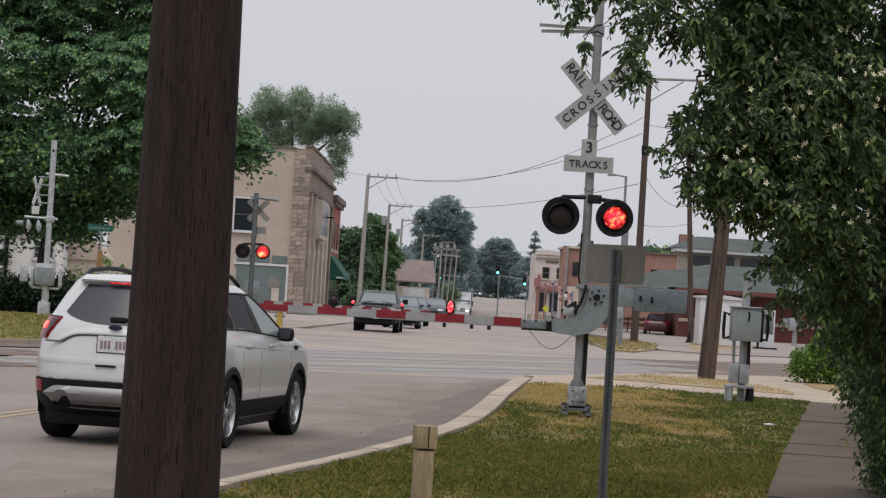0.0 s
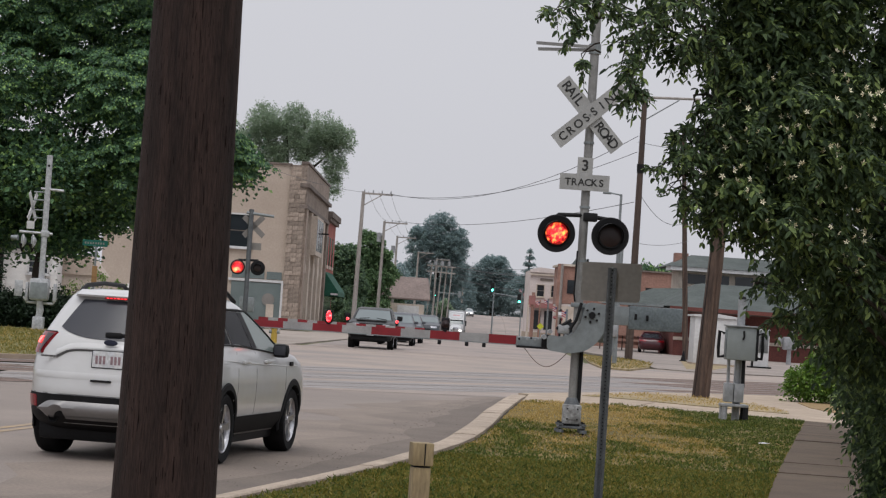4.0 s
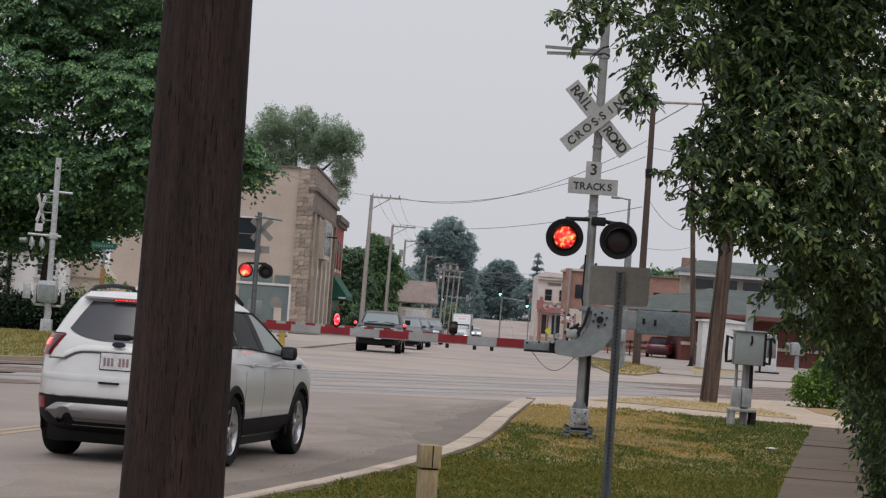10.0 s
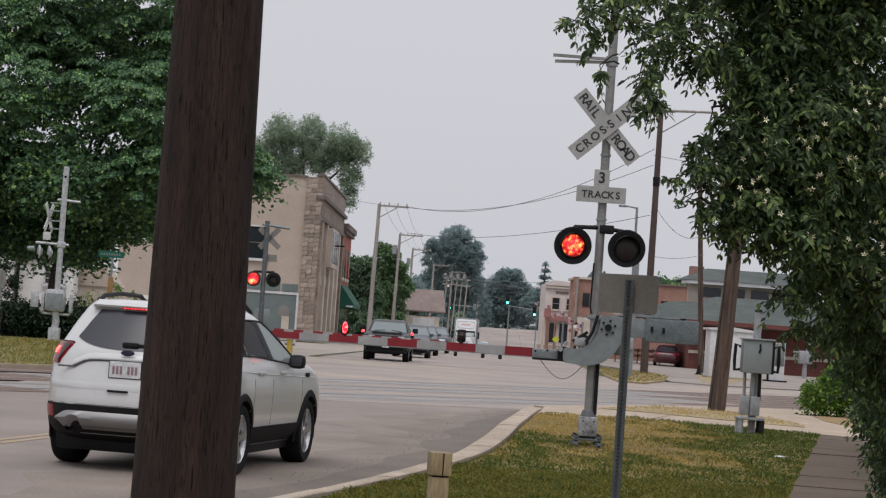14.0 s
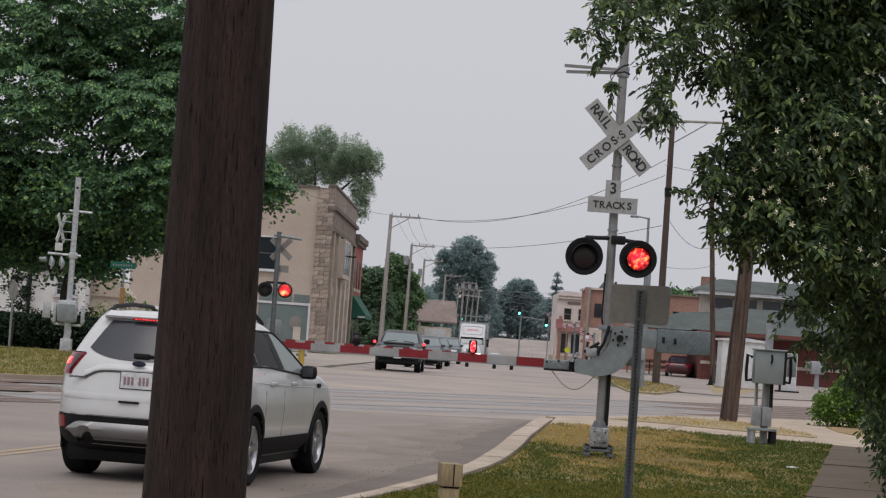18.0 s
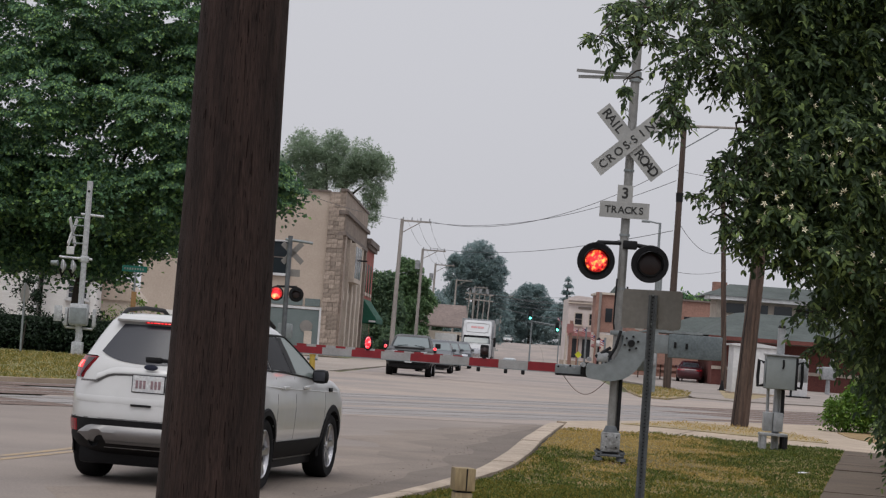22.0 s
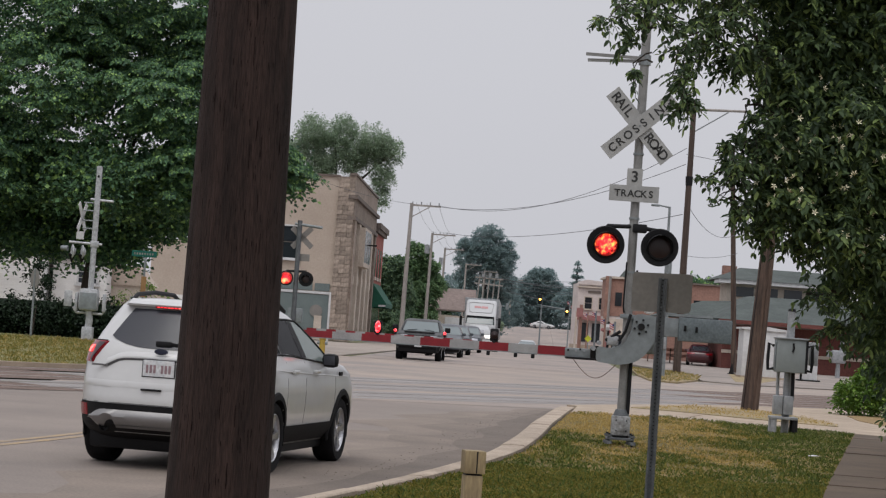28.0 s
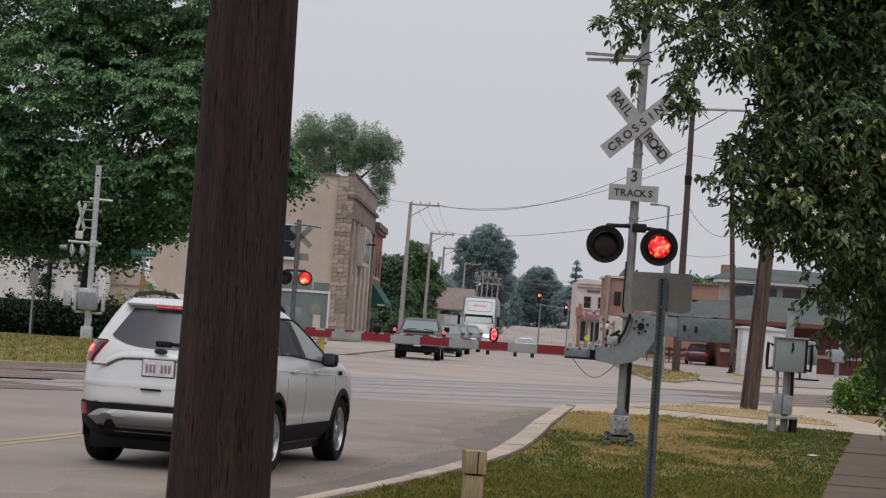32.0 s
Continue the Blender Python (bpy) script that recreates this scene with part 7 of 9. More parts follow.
pier = part("corner_pier", Shape().box((-6.42, 150.2, 5.5), (1.02, 0.36, 10.9), 0), M_STONE, bank, "rough stone corner pier", smooth=False)
rs = random.Random(11)
for i in range(36):
    widths = rs.choice([(0.36, 0.73), (0.73, 0.36), (0.55, 0.55), (0.36, 0.36, 0.36)])
    x = -6.97
    for w in widths:
        part("stone", stone[w], M_STONE, pier, at=pose(x + w / 2, 149.97 + rs.uniform(-0.02, 0.02), row_h * (i + 0.5)))
        x += w
# street front: attic band, cornices, pilasters, tall windows
def strip(name, y0, y1, z0, z1, out, mat, label="", parent=None):
    s = Shape()
    a, b = fx(y0), fx(y1)
    vs = [(a - 0.4, y0, z0), (a + out, y0, z0), (b + out, y1, z0), (b - 0.4, y1, z0)]
    s.add(vs + [(x, y, z1) for x, y, _ in vs], [(0, 1, 5, 4), (1, 2, 6, 5), (2, 3, 7, 6), (3, 0, 4, 7), (4, 5, 6, 7), (3, 2, 1, 0)])
    return part(name, s, mat, parent or bank, label, smooth=False)


strip("attic_band", 149.9, 177, 9.75, 11.05, 0.0, M_STONE, "stone parapet over the cornice")
strip("parapet_cap", 149.8, 177.1, 11.05, 11.2, 0.1, M_DARKTRIM)
strip("cornice", 149.7, 177.2, 9.5, 9.75, 0.25, M_DARKTRIM, "dark projecting cornice")
strip("frieze", 149.9, 177, 8.35, 9.5, 0.04, M_STONE, "weathered stone frieze")
strip("architrave", 149.8, 177, 8.1, 8.35, 0.18, M_DARKTRIM)
for y0, y1 in ((150.4, 152.2), (156.0, 157.4), (161.0, 162.4), (166.0, 167.4), (171, 172.4), (175.6, 177)):
    strip("pilaster", y0, y1, 0.0, 8.1, 0.12, M_TRIM if y0 in (156.0, 161.0, 166.0, 171) else M_STONE, "tall pilaster")
for y0 in (152.2, 157.4, 162.4, 167.4, 172.4):
    strip("bay_wall", y0 + 0.2, y0 + 3.4, 0.3, 7.9, -0.1, M_BAY, "brown brick bay between pilasters")
    strip("shop_window", y0 + 0.8, y0 + 2.8, 0.8, 3.6, -0.06, M_WINDOW, "tall dark window")
    strip("upper_window", y0 + 0.8, y0 + 2.8, 4.9, 7.2, -0.06, M_WINDOW, "tall dark window")
    strip("window_rail", y0 + 0.2, y0 + 3.4, 3.9, 4.5, -0.05, M_TRIM)
orl = strip("oriel", 156.2, 163.6, 5.2, 7.9, 0.5, M_TRIM, "white oriel window")
for y0 in (156.5, 158.9, 161.3):
    strip("oriel_pane", y0, y0 + 1.9, 5.5, 7.7, 0.52, M_WINDOW, "", orl)
strip("hanging_sign_bar", 164, 164.3, 6.9, 7.0, 0.9, M_BLACK)
wn2 = window_unit(bank, (-10.05, 149.94, 6.35), 1.5, 2.2, frame_mat=M_SIGNWHITE, bars=1)
lintel = part("lintel", Shape().box((-8.75, 149.95, 3.12), (3.7, 0.2, 0.16), 0), M_SIGNWHITE, bank, "white lintel", smooth=False)
pn = part("shop_panel", Shape().box((-8.75, 149.96, 1.5), (3.3, 0.12, 3.0), 0), M_PANEL, bank, "grey green shop front panel", smooth=False)
for k in range(3):
    part("transom_pane", Shape().box((-9.9 + 1.15 * k, 149.97, 3.5), (1.0, 0.12, 0.5), 0), M_PANEL, bank, smooth=False)
part("panel_sign", Shape().cyl((-7.9, 149.85, 1.9), (-7.9, 149.9, 1.9), 0.42, 0.42, 18), M_SIGNBACK, pn, "round grey plaque")
part("panel_frame", Shape().box((-7.02, 149.9, 1.5), (0.16, 0.16, 3.2), 0), M_SIGNWHITE, pn, smooth=False)
part("panel_post", Shape().box((-7.75, 149.85, 0.8), (0.5, 0.08, 1.6), 0), M_TRIM, pn, smooth=False)
part("garage_door", Shape().box((-16.2, 150.3, 1.2), (2.2, 0.12, 2.3), 0), M_WHITESIDE, bank, "white garage door", smooth=False)

redb = thing("red_brick_building", "narrow red brick shop with a green awning", "building", pose(0, 0, 0.06))
strip("front_wall", 177.1, 190, 0, 8.75, 0.0, M_BRICK, "red brick front", redb)
part("core", Shape().box((-9.6, 183.5, 4.2), (7.8, 12.8, 8.4), 0), M_BRICK, redb, smooth=False)
strip("cornice", 177.0, 190.2, 8.75, 9.2, 0.4, M_DARKTRIM, "weathered projecting cornice", redb)
strip("cornice_shadow_board", 177.05, 190.1, 8.45, 8.75, 0.25, M_DARKTRIM, "", redb)
for y0 in (178.5, 182.2, 185.9):
    strip("window", y0, y0 + 1.7, 5.0, 7.3, 0.02, M_WINDOW, "narrow upper window", redb)
    strip("window_sill", y0 - 0.2, y0 + 1.9, 4.75, 5.0, 0.12, M_TRIM, "", redb)
strip("shop_front", 178, 189, 0.3, 3.4, 0.03, M_WINDOW, "dark shop front", redb)
aw = Shape()
a, b = fx(178), fx(189)
va = [(0, 4.5), (1.15, 2.95), (1.15, 2.6), (0, 2.6)]
aw.add([(a + x, 178, z) for x, z in va] + [(b + x, 189, z) for x, z in va], [(3, 2, 1, 0), (0, 1, 5, 4), (1, 2, 6, 5), (4, 5, 6, 7)])
awn = part("awning", aw, M_AWNING, redb, "dark green canvas awning", smooth=False)
part("awning_letters", Shape().box((a + 0.85, 177.97, 2.74), (0.55, 0.03, 0.14), 0), M_SIGNWHITE, awn, smooth=False)

# white houses behind the hedge
wh = thing("white_house", "white clapboard house behind the hedge", "house", pose(-24.6, 125, 0.0))
for k in range(22):
    part("clapboard", Shape().box((-0.8, 0.0, 0.12 + 0.24 * k), (7.4, 0.06, 0.235), 0, pose(0, 0, 0, 6)), M_WHITESIDE, wh, smooth=False)
part("wall", Shape().box((-0.8, 4.1, 2.6), (7.4, 8, 5.3), 0), M_WHITESIDE, wh, smooth=False)
part("corner_board", Shape().box((2.95, -0.02, 2.6), (0.22, 0.2, 5.3), 0), M_SIGNWHITE, wh, smooth=False)
part("roof", Shape().prism([(-5, 5.2), (3.3, 5.2), (3.3, 5.4), (-0.8, 8.0), (-5, 5.4)], 8.6, pose(0, -0.4, 0)), M_ROOFBROWN, wh, smooth=False)
window_unit(wh, (-2.2, -0.08, 2.9), 0.9, 1.5)
ann = thing("white_annex", "low white annex with a small barred window", "house", pose(-20.0, 126, 0.0))
part("wall", Shape().box((0.1, 2, 1.9), (3.0, 4, 3.8), 0), M_WHITESIDE, ann, smooth=False)
part("roof", Shape().prism([(-1.6, 3.8), (1.8, 3.8), (1.8, 3.95), (-1.6, 4.5)], 4.4, pose(0, -0.2, 0)), M_ROOF, ann, smooth=False)
window_unit(ann, (0.55, -0.05, 3.0), 1.1, 1.0, bars=2, frame_mat=M_SIGNWHITE)
shed = thing("cream_shed", "small cream shed between the trees", "shed", pose(-17.6, 128, 0.0))
part("wall", Shape().box((0, 1.5, 1.3), (2.6, 3, 2.6), 0), M_TRIM, shed, smooth=False)
part("roof", Shape().prism([(-1.5, 2.6), (1.5, 2.6), (0.6, 3.7), (-0.6, 3.7)], 3.3, pose(0, -0.15, 0)), M_BEIGE, shed, smooth=False)
part("door", Shape().box((0.7, -0.03, 1.0), (0.8, 0.06, 2.0), 0), M_SIGNWHITE, shed, smooth=False)

# garage house up the street
gh = thing("garage_house", "brown-roofed house with white garage doors", "house", pose(0.9, 240, -0.85))
part("wall", Shape().box((0.2, 3, 1.6), (5.6, 6, 4.0), 0), M_TRIM, gh, smooth=False)
roof = Shape()
roof.add([(-3.2, -0.2, 4.05), (3.6, -0.2, 4.05), (3.6, -0.2, 4.2), (-3.2, -0.2, 4.2), (-2.9, 3.2, 6.5), (3.3, 3.2, 6.5), (-3.2, 6.6, 4.05), (3.6, 6.6, 4.05)], [(0, 1, 2, 3), (3, 2, 5, 4), (1, 7, 5, 2), (0, 3, 4, 6), (4, 5, 7, 6), (0, 6, 7, 1)])
part("roof", roof, M_ROOFBROWN, gh, "brown shingle roof", smooth=False)
part("chimney", Shape().box((-0.6, 3.5, 6.7), (0.5, 0.5, 0.9), 0), M_BRICK2, gh, smooth=False)
part("garage_door", Shape().box((1.3, -0.05, 1.75), (2.3, 0.1, 3.3), 0.02), M_SIGNWHITE, gh, "white garage door", smooth=False)
for z in (0.9, 1.7, 2.5):
    part("door_groove", Shape().box((1.3, -0.11, z), (2.2, 0.02, 0.05), 0), M_TRIM, gh, smooth=False)
part("window", Shape().box((-1.6, -0.04, 2.4), (0.9, 0.08, 1.1), 0), M_WINDOW, gh, "dark window", smooth=False)

# platform of slim posts carrying transformers beside the street
rack = thing("transformer_rack", "rack of slim grey posts carrying pole equipment", "transformer rack", pose(6.0, 300, gz(300)))
for k, x in enumerate((-0.9, -0.2, 0.4, 1.1, 1.8)):
    part("post", Shape().cyl((x, 0.3 * (k % 2), -0.1), (x + 0.45, 0.3 * (k % 2), 10.0 - 0.1 * k), 0.1, 0.08, 8), M_POLE3, rack)
for z in (9.6, 8.8):
    part("beam", Shape().box((0.8, 0, z), (3.8, 0.16, 0.16), 0, pose(0, 0, 0, 0, 2)), M_POLE3, rack, smooth=False)
for x in (-0.4, 0.5, 1.4):
    part("transformer", Shape().cyl((x + 0.4, -0.25, 9.7), (x + 0.4, -0.25, 10.3), 0.2, 0.2, 10), M_SILVER, rack, "grey can transformer")

# station building with a low hipped roof and a raised middle
st = thing("station_building", "low brick station with wide grey hipped roofs", "station", pose(0, 0, 0.05))
part("wall", Shape().box((26.5, 157, 1.55), (14, 8, 3.1), 0), M_STBRICK, st, "dark red brick wall", smooth=False)
part("wall_band", Shape().box((26.5, 152.95, 1.15), (14.05, 0.12, 0.22), 0), M_TRIM, st, "pale sill band", smooth=False)
ro = Shape()
ro.add([(18.9, 150.9, 3.3), (37, 150.9, 3.1), (37, 165, 3.1), (18.0, 165, 3.3), (22.0, 158.6, 5.1), (36, 158.6, 5.1), (36, 162, 5.1), (22.0, 162, 5.1)], [(0, 1, 5, 4), (1, 2, 6, 5), (2, 3, 7, 6), (3, 0, 4, 7), (4, 5, 6, 7)])
part("lower_roof", ro, M_ROOF, st, "grey green shingle roof", smooth=False)
part("eave_board", Shape().box((28, 150.95, 3.16), (18.2, 0.14, 0.26), 0), M_STBRICK, st, smooth=False)
part("eave_soffit", Shape().box((28, 152, 3.0), (18, 2.0, 0.06), 0), M_DARKTRIM, st, smooth=False)
lw = Shape()
lw.add([(15.5, 157, 3.3), (20.5, 157, 3.3), (20.5, 166, 3.3), (15.5, 166, 3.3), (19, 162, 4.6), (22, 162, 4.8)], [(0, 1, 5, 4), (1, 2, 5), (2, 3, 4, 5), (3, 0, 4)])
part("side_roof", lw, M_ROOF, st, smooth=False)
part("upper_wall", Shape().box((25.5, 166, 5.2), (9, 4, 2.2), 0), M_TRIM, st, "cream upper wall", smooth=False)
for k in range(5):
    part("upper_window", Shape().box((22.3 + 1.75 * k, 163.96, 5.5), (1.3, 0.1, 0.7), 0), M_WINDOW, st, "dark clerestory window", smooth=False)
part("fascia", Shape().box((25.2, 164.6, 6.2), (9.8, 3, 0.3), 0), M_SIGNWHITE, st, "white fascia board", smooth=False)
ru = Shape()
ru.add([(20.2, 163, 6.34), (30.2, 163, 6.34), (30.2, 172, 6.34), (20.2, 172, 6.34), (22.3, 167.5, 7.35), (28.5, 167.5, 7.35)], [(0, 1, 5, 4), (1, 2, 5), (2, 3, 4, 5), (3, 0, 4)])
part("upper_roof", ru, M_ROOF, st, smooth=False)
part("chimney", Shape().box((21.6, 168, 6.9), (1.0, 1.0, 1.1), 0), M_BRICK2, st, smooth=False)
for k, x in enumerate((21.2, 24.0, 31.0)):
    part("door_opening", Shape().box((x, 152.92, 1.2), (1.2, 0.12, 2.3), 0), M_WINDOW, st, smooth=False)
bw = thing("brick_block", "brown brick block behind the station", "building", pose(20.2, 186, 0.0))
part("wall", Shape().box((0, 3, 3.2), (7.6, 6, 6.4), 0), M_BRICK2, bw, smooth=False)
part("coping", Shape().box((0, 2.95, 6.45), (7.8, 6.2, 0.14), 0), M_DARKTRIM, bw, smooth=False)
for x in (-2.0, -0.4, 1.3, 2.6):
    part("window", Shape().box((x, -0.03, 4.6), (0.7, 0.1, 1.0), 0), M_WINDOW, bw, smooth=False)

# shops up the street on the far side
M_FLAGRED = surf("flag_red", (0.4, 0.04, 0.05), None, 0.8, bump=0)
M_PINKISH = surf("pinkish_white_stucco", (0.62, 0.55, 0.53), (0.5, 0.43, 0.41), 0.85, scale=0.6, fine=6, speck=0.1)
M_DUSTYRED = surf("dusty_red_awning", (0.35, 0.16, 0.15), None, 0.8)
ws = thing("white_shop_house", "pinkish white two-storey shop building with paired windows", "building", pose(18.55, 262, terrace(262)))
part("wall", Shape().box((0, 5, 3.6), (4.4, 10, 7.2), 0), M_PINKISH, ws, smooth=False)
part("parapet", Shape().prism([(-2.3, 7.0), (2.3, 7.0), (2.3, 7.35), (-1.2, 7.6), (-2.3, 7.3)], 0.5, pose(0, -0.2, 0)), M_PINKISH, ws, smooth=False)
part("cornice", Shape().box((-0.05, -0.1, 6.75), (4.6, 0.4, 0.16), 0), M_TRIM, ws, smooth=False)
part("foundation", Shape().box((0, 5, -0.9), (4.5, 10.2, 1.9), 0), M_CONC, ws, smooth=False)
part("vent", Shape().box((-0.3, -0.04, 6.2), (1.5, 0.1, 0.3), 0), M_DARKTRIM, ws, "dark louvred vent", smooth=False)
for x in (-0.95, 0.7):
    window_unit(ws, (x, -0.06, 4.9), 0.9, 1.4)
part("shop_awning", Shape().prism([(-2.2, 2.9), (2.2, 2.9), (2.2, 3.5), (-2.2, 3.5)], 0.9, pose(0, -0.9, 0)), M_DUSTYRED, ws, "dusty red awning", smooth=False)
for x in (-1.3, 0.2, 1.5):
    part("shop_front", Shape().box((x, -0.05, 1.5), (1.1, 0.1, 2.2), 0), M_WINDOW, ws, "dark shop window", smooth=False)
tw = thing("corner_tower_building", "brick corner building with a pointed turret", "building", pose(18.75, 232, terrace(232)))
part("wall", Shape().box((0.4, 5, 5.9), (3.0, 10, 3.9), 0), M_BRICK2, tw, "brown brick upper storey", smooth=False)
part("cornice", Shape().box((0.3, 4.9, 7.9), (3.3, 10.3, 0.22), 0), M_TRIM, tw, smooth=False)
part("foundation", Shape().box((0.4, 5, -0.7), (3.2, 10.2, 1.5), 0), M_CONC, tw, smooth=False)
part("shop_wall", Shape().box((0.4, 5, 1.98), (2.9, 9.9, 3.9), 0), M_PINKISH, tw, "pale shop front wall", smooth=False)
part("corner_pier", Shape().box((-1.25, -0.1, 4.0), (0.55, 0.5, 8.0), 0), M_BRICK2, tw, "brown brick corner pier", smooth=False)
part("shop_sign", Shape().box((0.55, -0.12, 3.3), (1.5, 0.14, 1.0), 0), M_SIGNWHITE, tw, "white shop sign board", smooth=False)
part("shop_window", Shape().box((0.5, -0.05, 1.5), (1.9, 0.1, 2.2), 0), M_WINDOW, tw, "dark shop window", smooth=False)
part("round_sign", Shape().cyl((0.75, -0.35, 2.75), (0.75, -0.28, 2.75), 0.38, 0.38, 16), M_FLAGRED, tw, "round red hanging sign")
part("turret_roof", Shape().cyl((0.9, 0.9, 7.9), (0.9, 0.9, 9.3), 1.1, 0.05, 8), M_ROOF, tw, "pointed slate turret roof")
for x in (-0.1, 1.2):
    part("window", Shape().box((x, -0.04, 5.7), (0.7, 0.1, 1.4), 0), M_WINDOW, tw, "narrow upper window", smooth=False)
shops = thing("shop_row", "row of low shop fronts along the street", "building", pose(15.6, 215, terrace(215)))
part("wall", Shape().box((2.4, 4, 1.9), (3.0, 8, 3.8), 0), M_TRIM, shops, smooth=False)
part("foundation", Shape().box((2.4, 4, -0.5), (3.2, 8.2, 1.1), 0), M_CONC, shops, smooth=False)
part("awning", Shape().box((0.75, 1, 2.6), (0.6, 5, 0.25), 0, pose(0, 0, 0, 0, 25)), surf("faded_red_canvas", (0.3, 0.08, 0.08), None, 0.8), shops, smooth=False)
part("window", Shape().box((2.2, -0.04, 1.4), (1.8, 0.1, 1.8), 0), M_WINDOW, shops, smooth=False)
# street posts with flags on the far side
M_FLAGBLUE = surf("flag_blue", (0.03, 0.04, 0.15), None, 0.8, bump=0)
for k, (y, off, h) in enumerate(((150, 12.6, 2.7), (172, 12.5, 3.3), (196, 12.5, 4.2), (222, 12.6, 4.2), (250, 12.7, 4.2), (285, 12.7, 4.5), (315, 12.9, 5.0))):
    fp = thing("flag_post", "street post with a small red, white and blue flag", "flag post", pose(sx(y, off), y, terrace(y) + 0.01), "flag posts")
    part("post", Shape().cyl((0, 0, gz(y) - terrace(y) - 0.1), (0, 0, h), 0.09, 0.07, 10), M_BRICK2 if k % 2 else M_GALV, fp)
    for i in range(5):
        part("flag_stripe", Shape().box((-0.22, -0.02, h - 0.2 - 0.072 * i), (0.3, 0.02, 0.07), 0, pose(0, 0, 0, 0, 24)), M_FLAGRED if i % 2 == 0 else M_SIGNWHITE, fp, smooth=False)
    part("flag_corner", Shape().box((-0.1, -0.035, h - 0.24), (0.13, 0.02, 0.15), 0, pose(0, 0, 0, 0, 24)), M_FLAGBLUE, fp, smooth=False)

tall = thing("street_post", "tall tan timber post before the far shops", "post", pose(14.5, 190, terrace(190)))
part("post", Shape().cyl((0, 0, gz(190) - terrace(190) - 0.1), (0.0, 0, 6.7 - terrace(190)), 0.13, 0.11, 12), M_POLE3, tall)
part("base_wrap", Shape().cyl((0, 0, gz(190) - terrace(190)), (0, 0, 1.6), 0.15, 0.145, 12), M_DUSTYRED, tall, "dusty red wrap at its foot")
brown = thing("street_post", "short brown post with a small board before the far shops", "post", pose(12.85, 200, terrace(200)))
part("post", Shape().cyl((0, 0, gz(200) - terrace(200) - 0.1), (0, 0, 4.3 - terrace(200)), 0.17, 0.15, 12), M_BRICK2, brown)
part("board", Shape().box((-0.1, -0.22, 3.6 - terrace(200)), (0.6, 0.06, 0.8), 0.02), M_DUSTYRED, brown, "dusty red board", smooth=False)
pale = thing("street_post", "pale slim post at the far pavement edge", "post", pose(13.5, 215, terrace(215)))
part("post", Shape().cyl((-0.1, 0, gz(215) - terrace(215) - 0.1), (-0.1, 0, 3.9 - terrace(215)), 0.11, 0.09, 10), M_TRIM, pale)
globe = thing("globe_lamp", "dark lamp post with a white globe on the far pavement", "street lamp", pose(14.15, 184, terrace(184)))
part("post", Shape().cyl((0, 0, gz(184) - terrace(184) - 0.1), (0, 0, 2.1 - terrace(184)), 0.12, 0.08, 10), M_BLACK, globe)
part("globe", Shape().lathe([(0.0, 0.3), (0.2, 0.22), (0.28, 0.0), (0.2, -0.2), (0.0, -0.26)], (0, 0, 2.4 - terrace(184)), (0, 0, 1), 14), M_SIGNWHITE, globe, "white globe")
part("cap", Shape().cyl((0, 0, 2.66 - terrace(184)), (0, 0, 2.86 - terrace(184)), 0.2, 0.06, 12), M_BLACK, globe, "dark cap")

# ---- trees, shrubs, grass ----
def leaf_mesh(name, c, d, nrm, length, width, mat, fold=0.25, ovate=False):
    """Many folded leaves at once: places c, directions d, normals nrm, lengths and widths."""
    d = d / np.linalg.norm(d, axis=1, keepdims=True)
    s = np.cross(d, nrm)
    s /= np.linalg.norm(s, axis=1, keepdims=True) + 1e-9
    u = np.cross(s, d)
    L, Wd = length[:, None], width[:, None]
    base, tip = c - d * L * 0.5, c + d * L * 0.5 - u * L * 0.12
    a, b = c + s * Wd * 0.5 + u * Wd * fold, c - s * Wd * 0.5 + u * Wd * fold
    n = len(c)
    if ovate:
        m1, m2 = c - d * L * 0.22, c + d * L * 0.2 - u * L * 0.04
        q = [base, m1 + s * Wd * 0.46 + u * Wd * fold, m2 + s * Wd * 0.4 + u * Wd * fold * 0.7, tip, m2 - s * Wd * 0.4 + u * Wd * fold * 0.7, m1 - s * Wd * 0.46 + u * Wd * fold]
        v = np.stack(q, 1).reshape(-1, 3).astype(np.float32)
        k = (np.arange(n) * 6)[:, None]
        me = bpy.data.meshes.new(name)
        me.vertices.add(n * 6)
        me.vertices.foreach_set("co", v.ravel())
        me.loops.add(n * 8)
        me.loops.foreach_set("vertex_index", np.concatenate([k + [[0, 1, 2, 3]], k + [[0, 3, 4, 5]]], 1).reshape(-1).astype(np.int32))
        me.polygons.add(n * 2)
        me.polygons.foreach_set("loop_start", np.arange(0, n * 8, 4, dtype=np.int32))
        me.update(calc_edges=True)
        me.materials.append(mat)
        return me
    v = np.stack([base, a, tip, b], 1).reshape(-1, 3).astype(np.float32)
    k = (np.arange(n) * 4)[:, None]
    tri = np.concatenate([k + [[0, 1, 2]], k + [[0, 2, 3]]], 1).reshape(-1).astype(np.int32)
    me = bpy.data.meshes.new(name)
    me.vertices.add(n * 4)
    me.vertices.foreach_set("co", v.ravel())
    me.loops.add(n * 6)
    me.loops.foreach_set("vertex_index", tri)
    me.polygons.add(n * 2)
    me.polygons.foreach_set("loop_start", np.arange(0, n * 6, 3, dtype=np.int32))
    me.update(calc_edges=True)
    me.materials.append(mat)
    return me


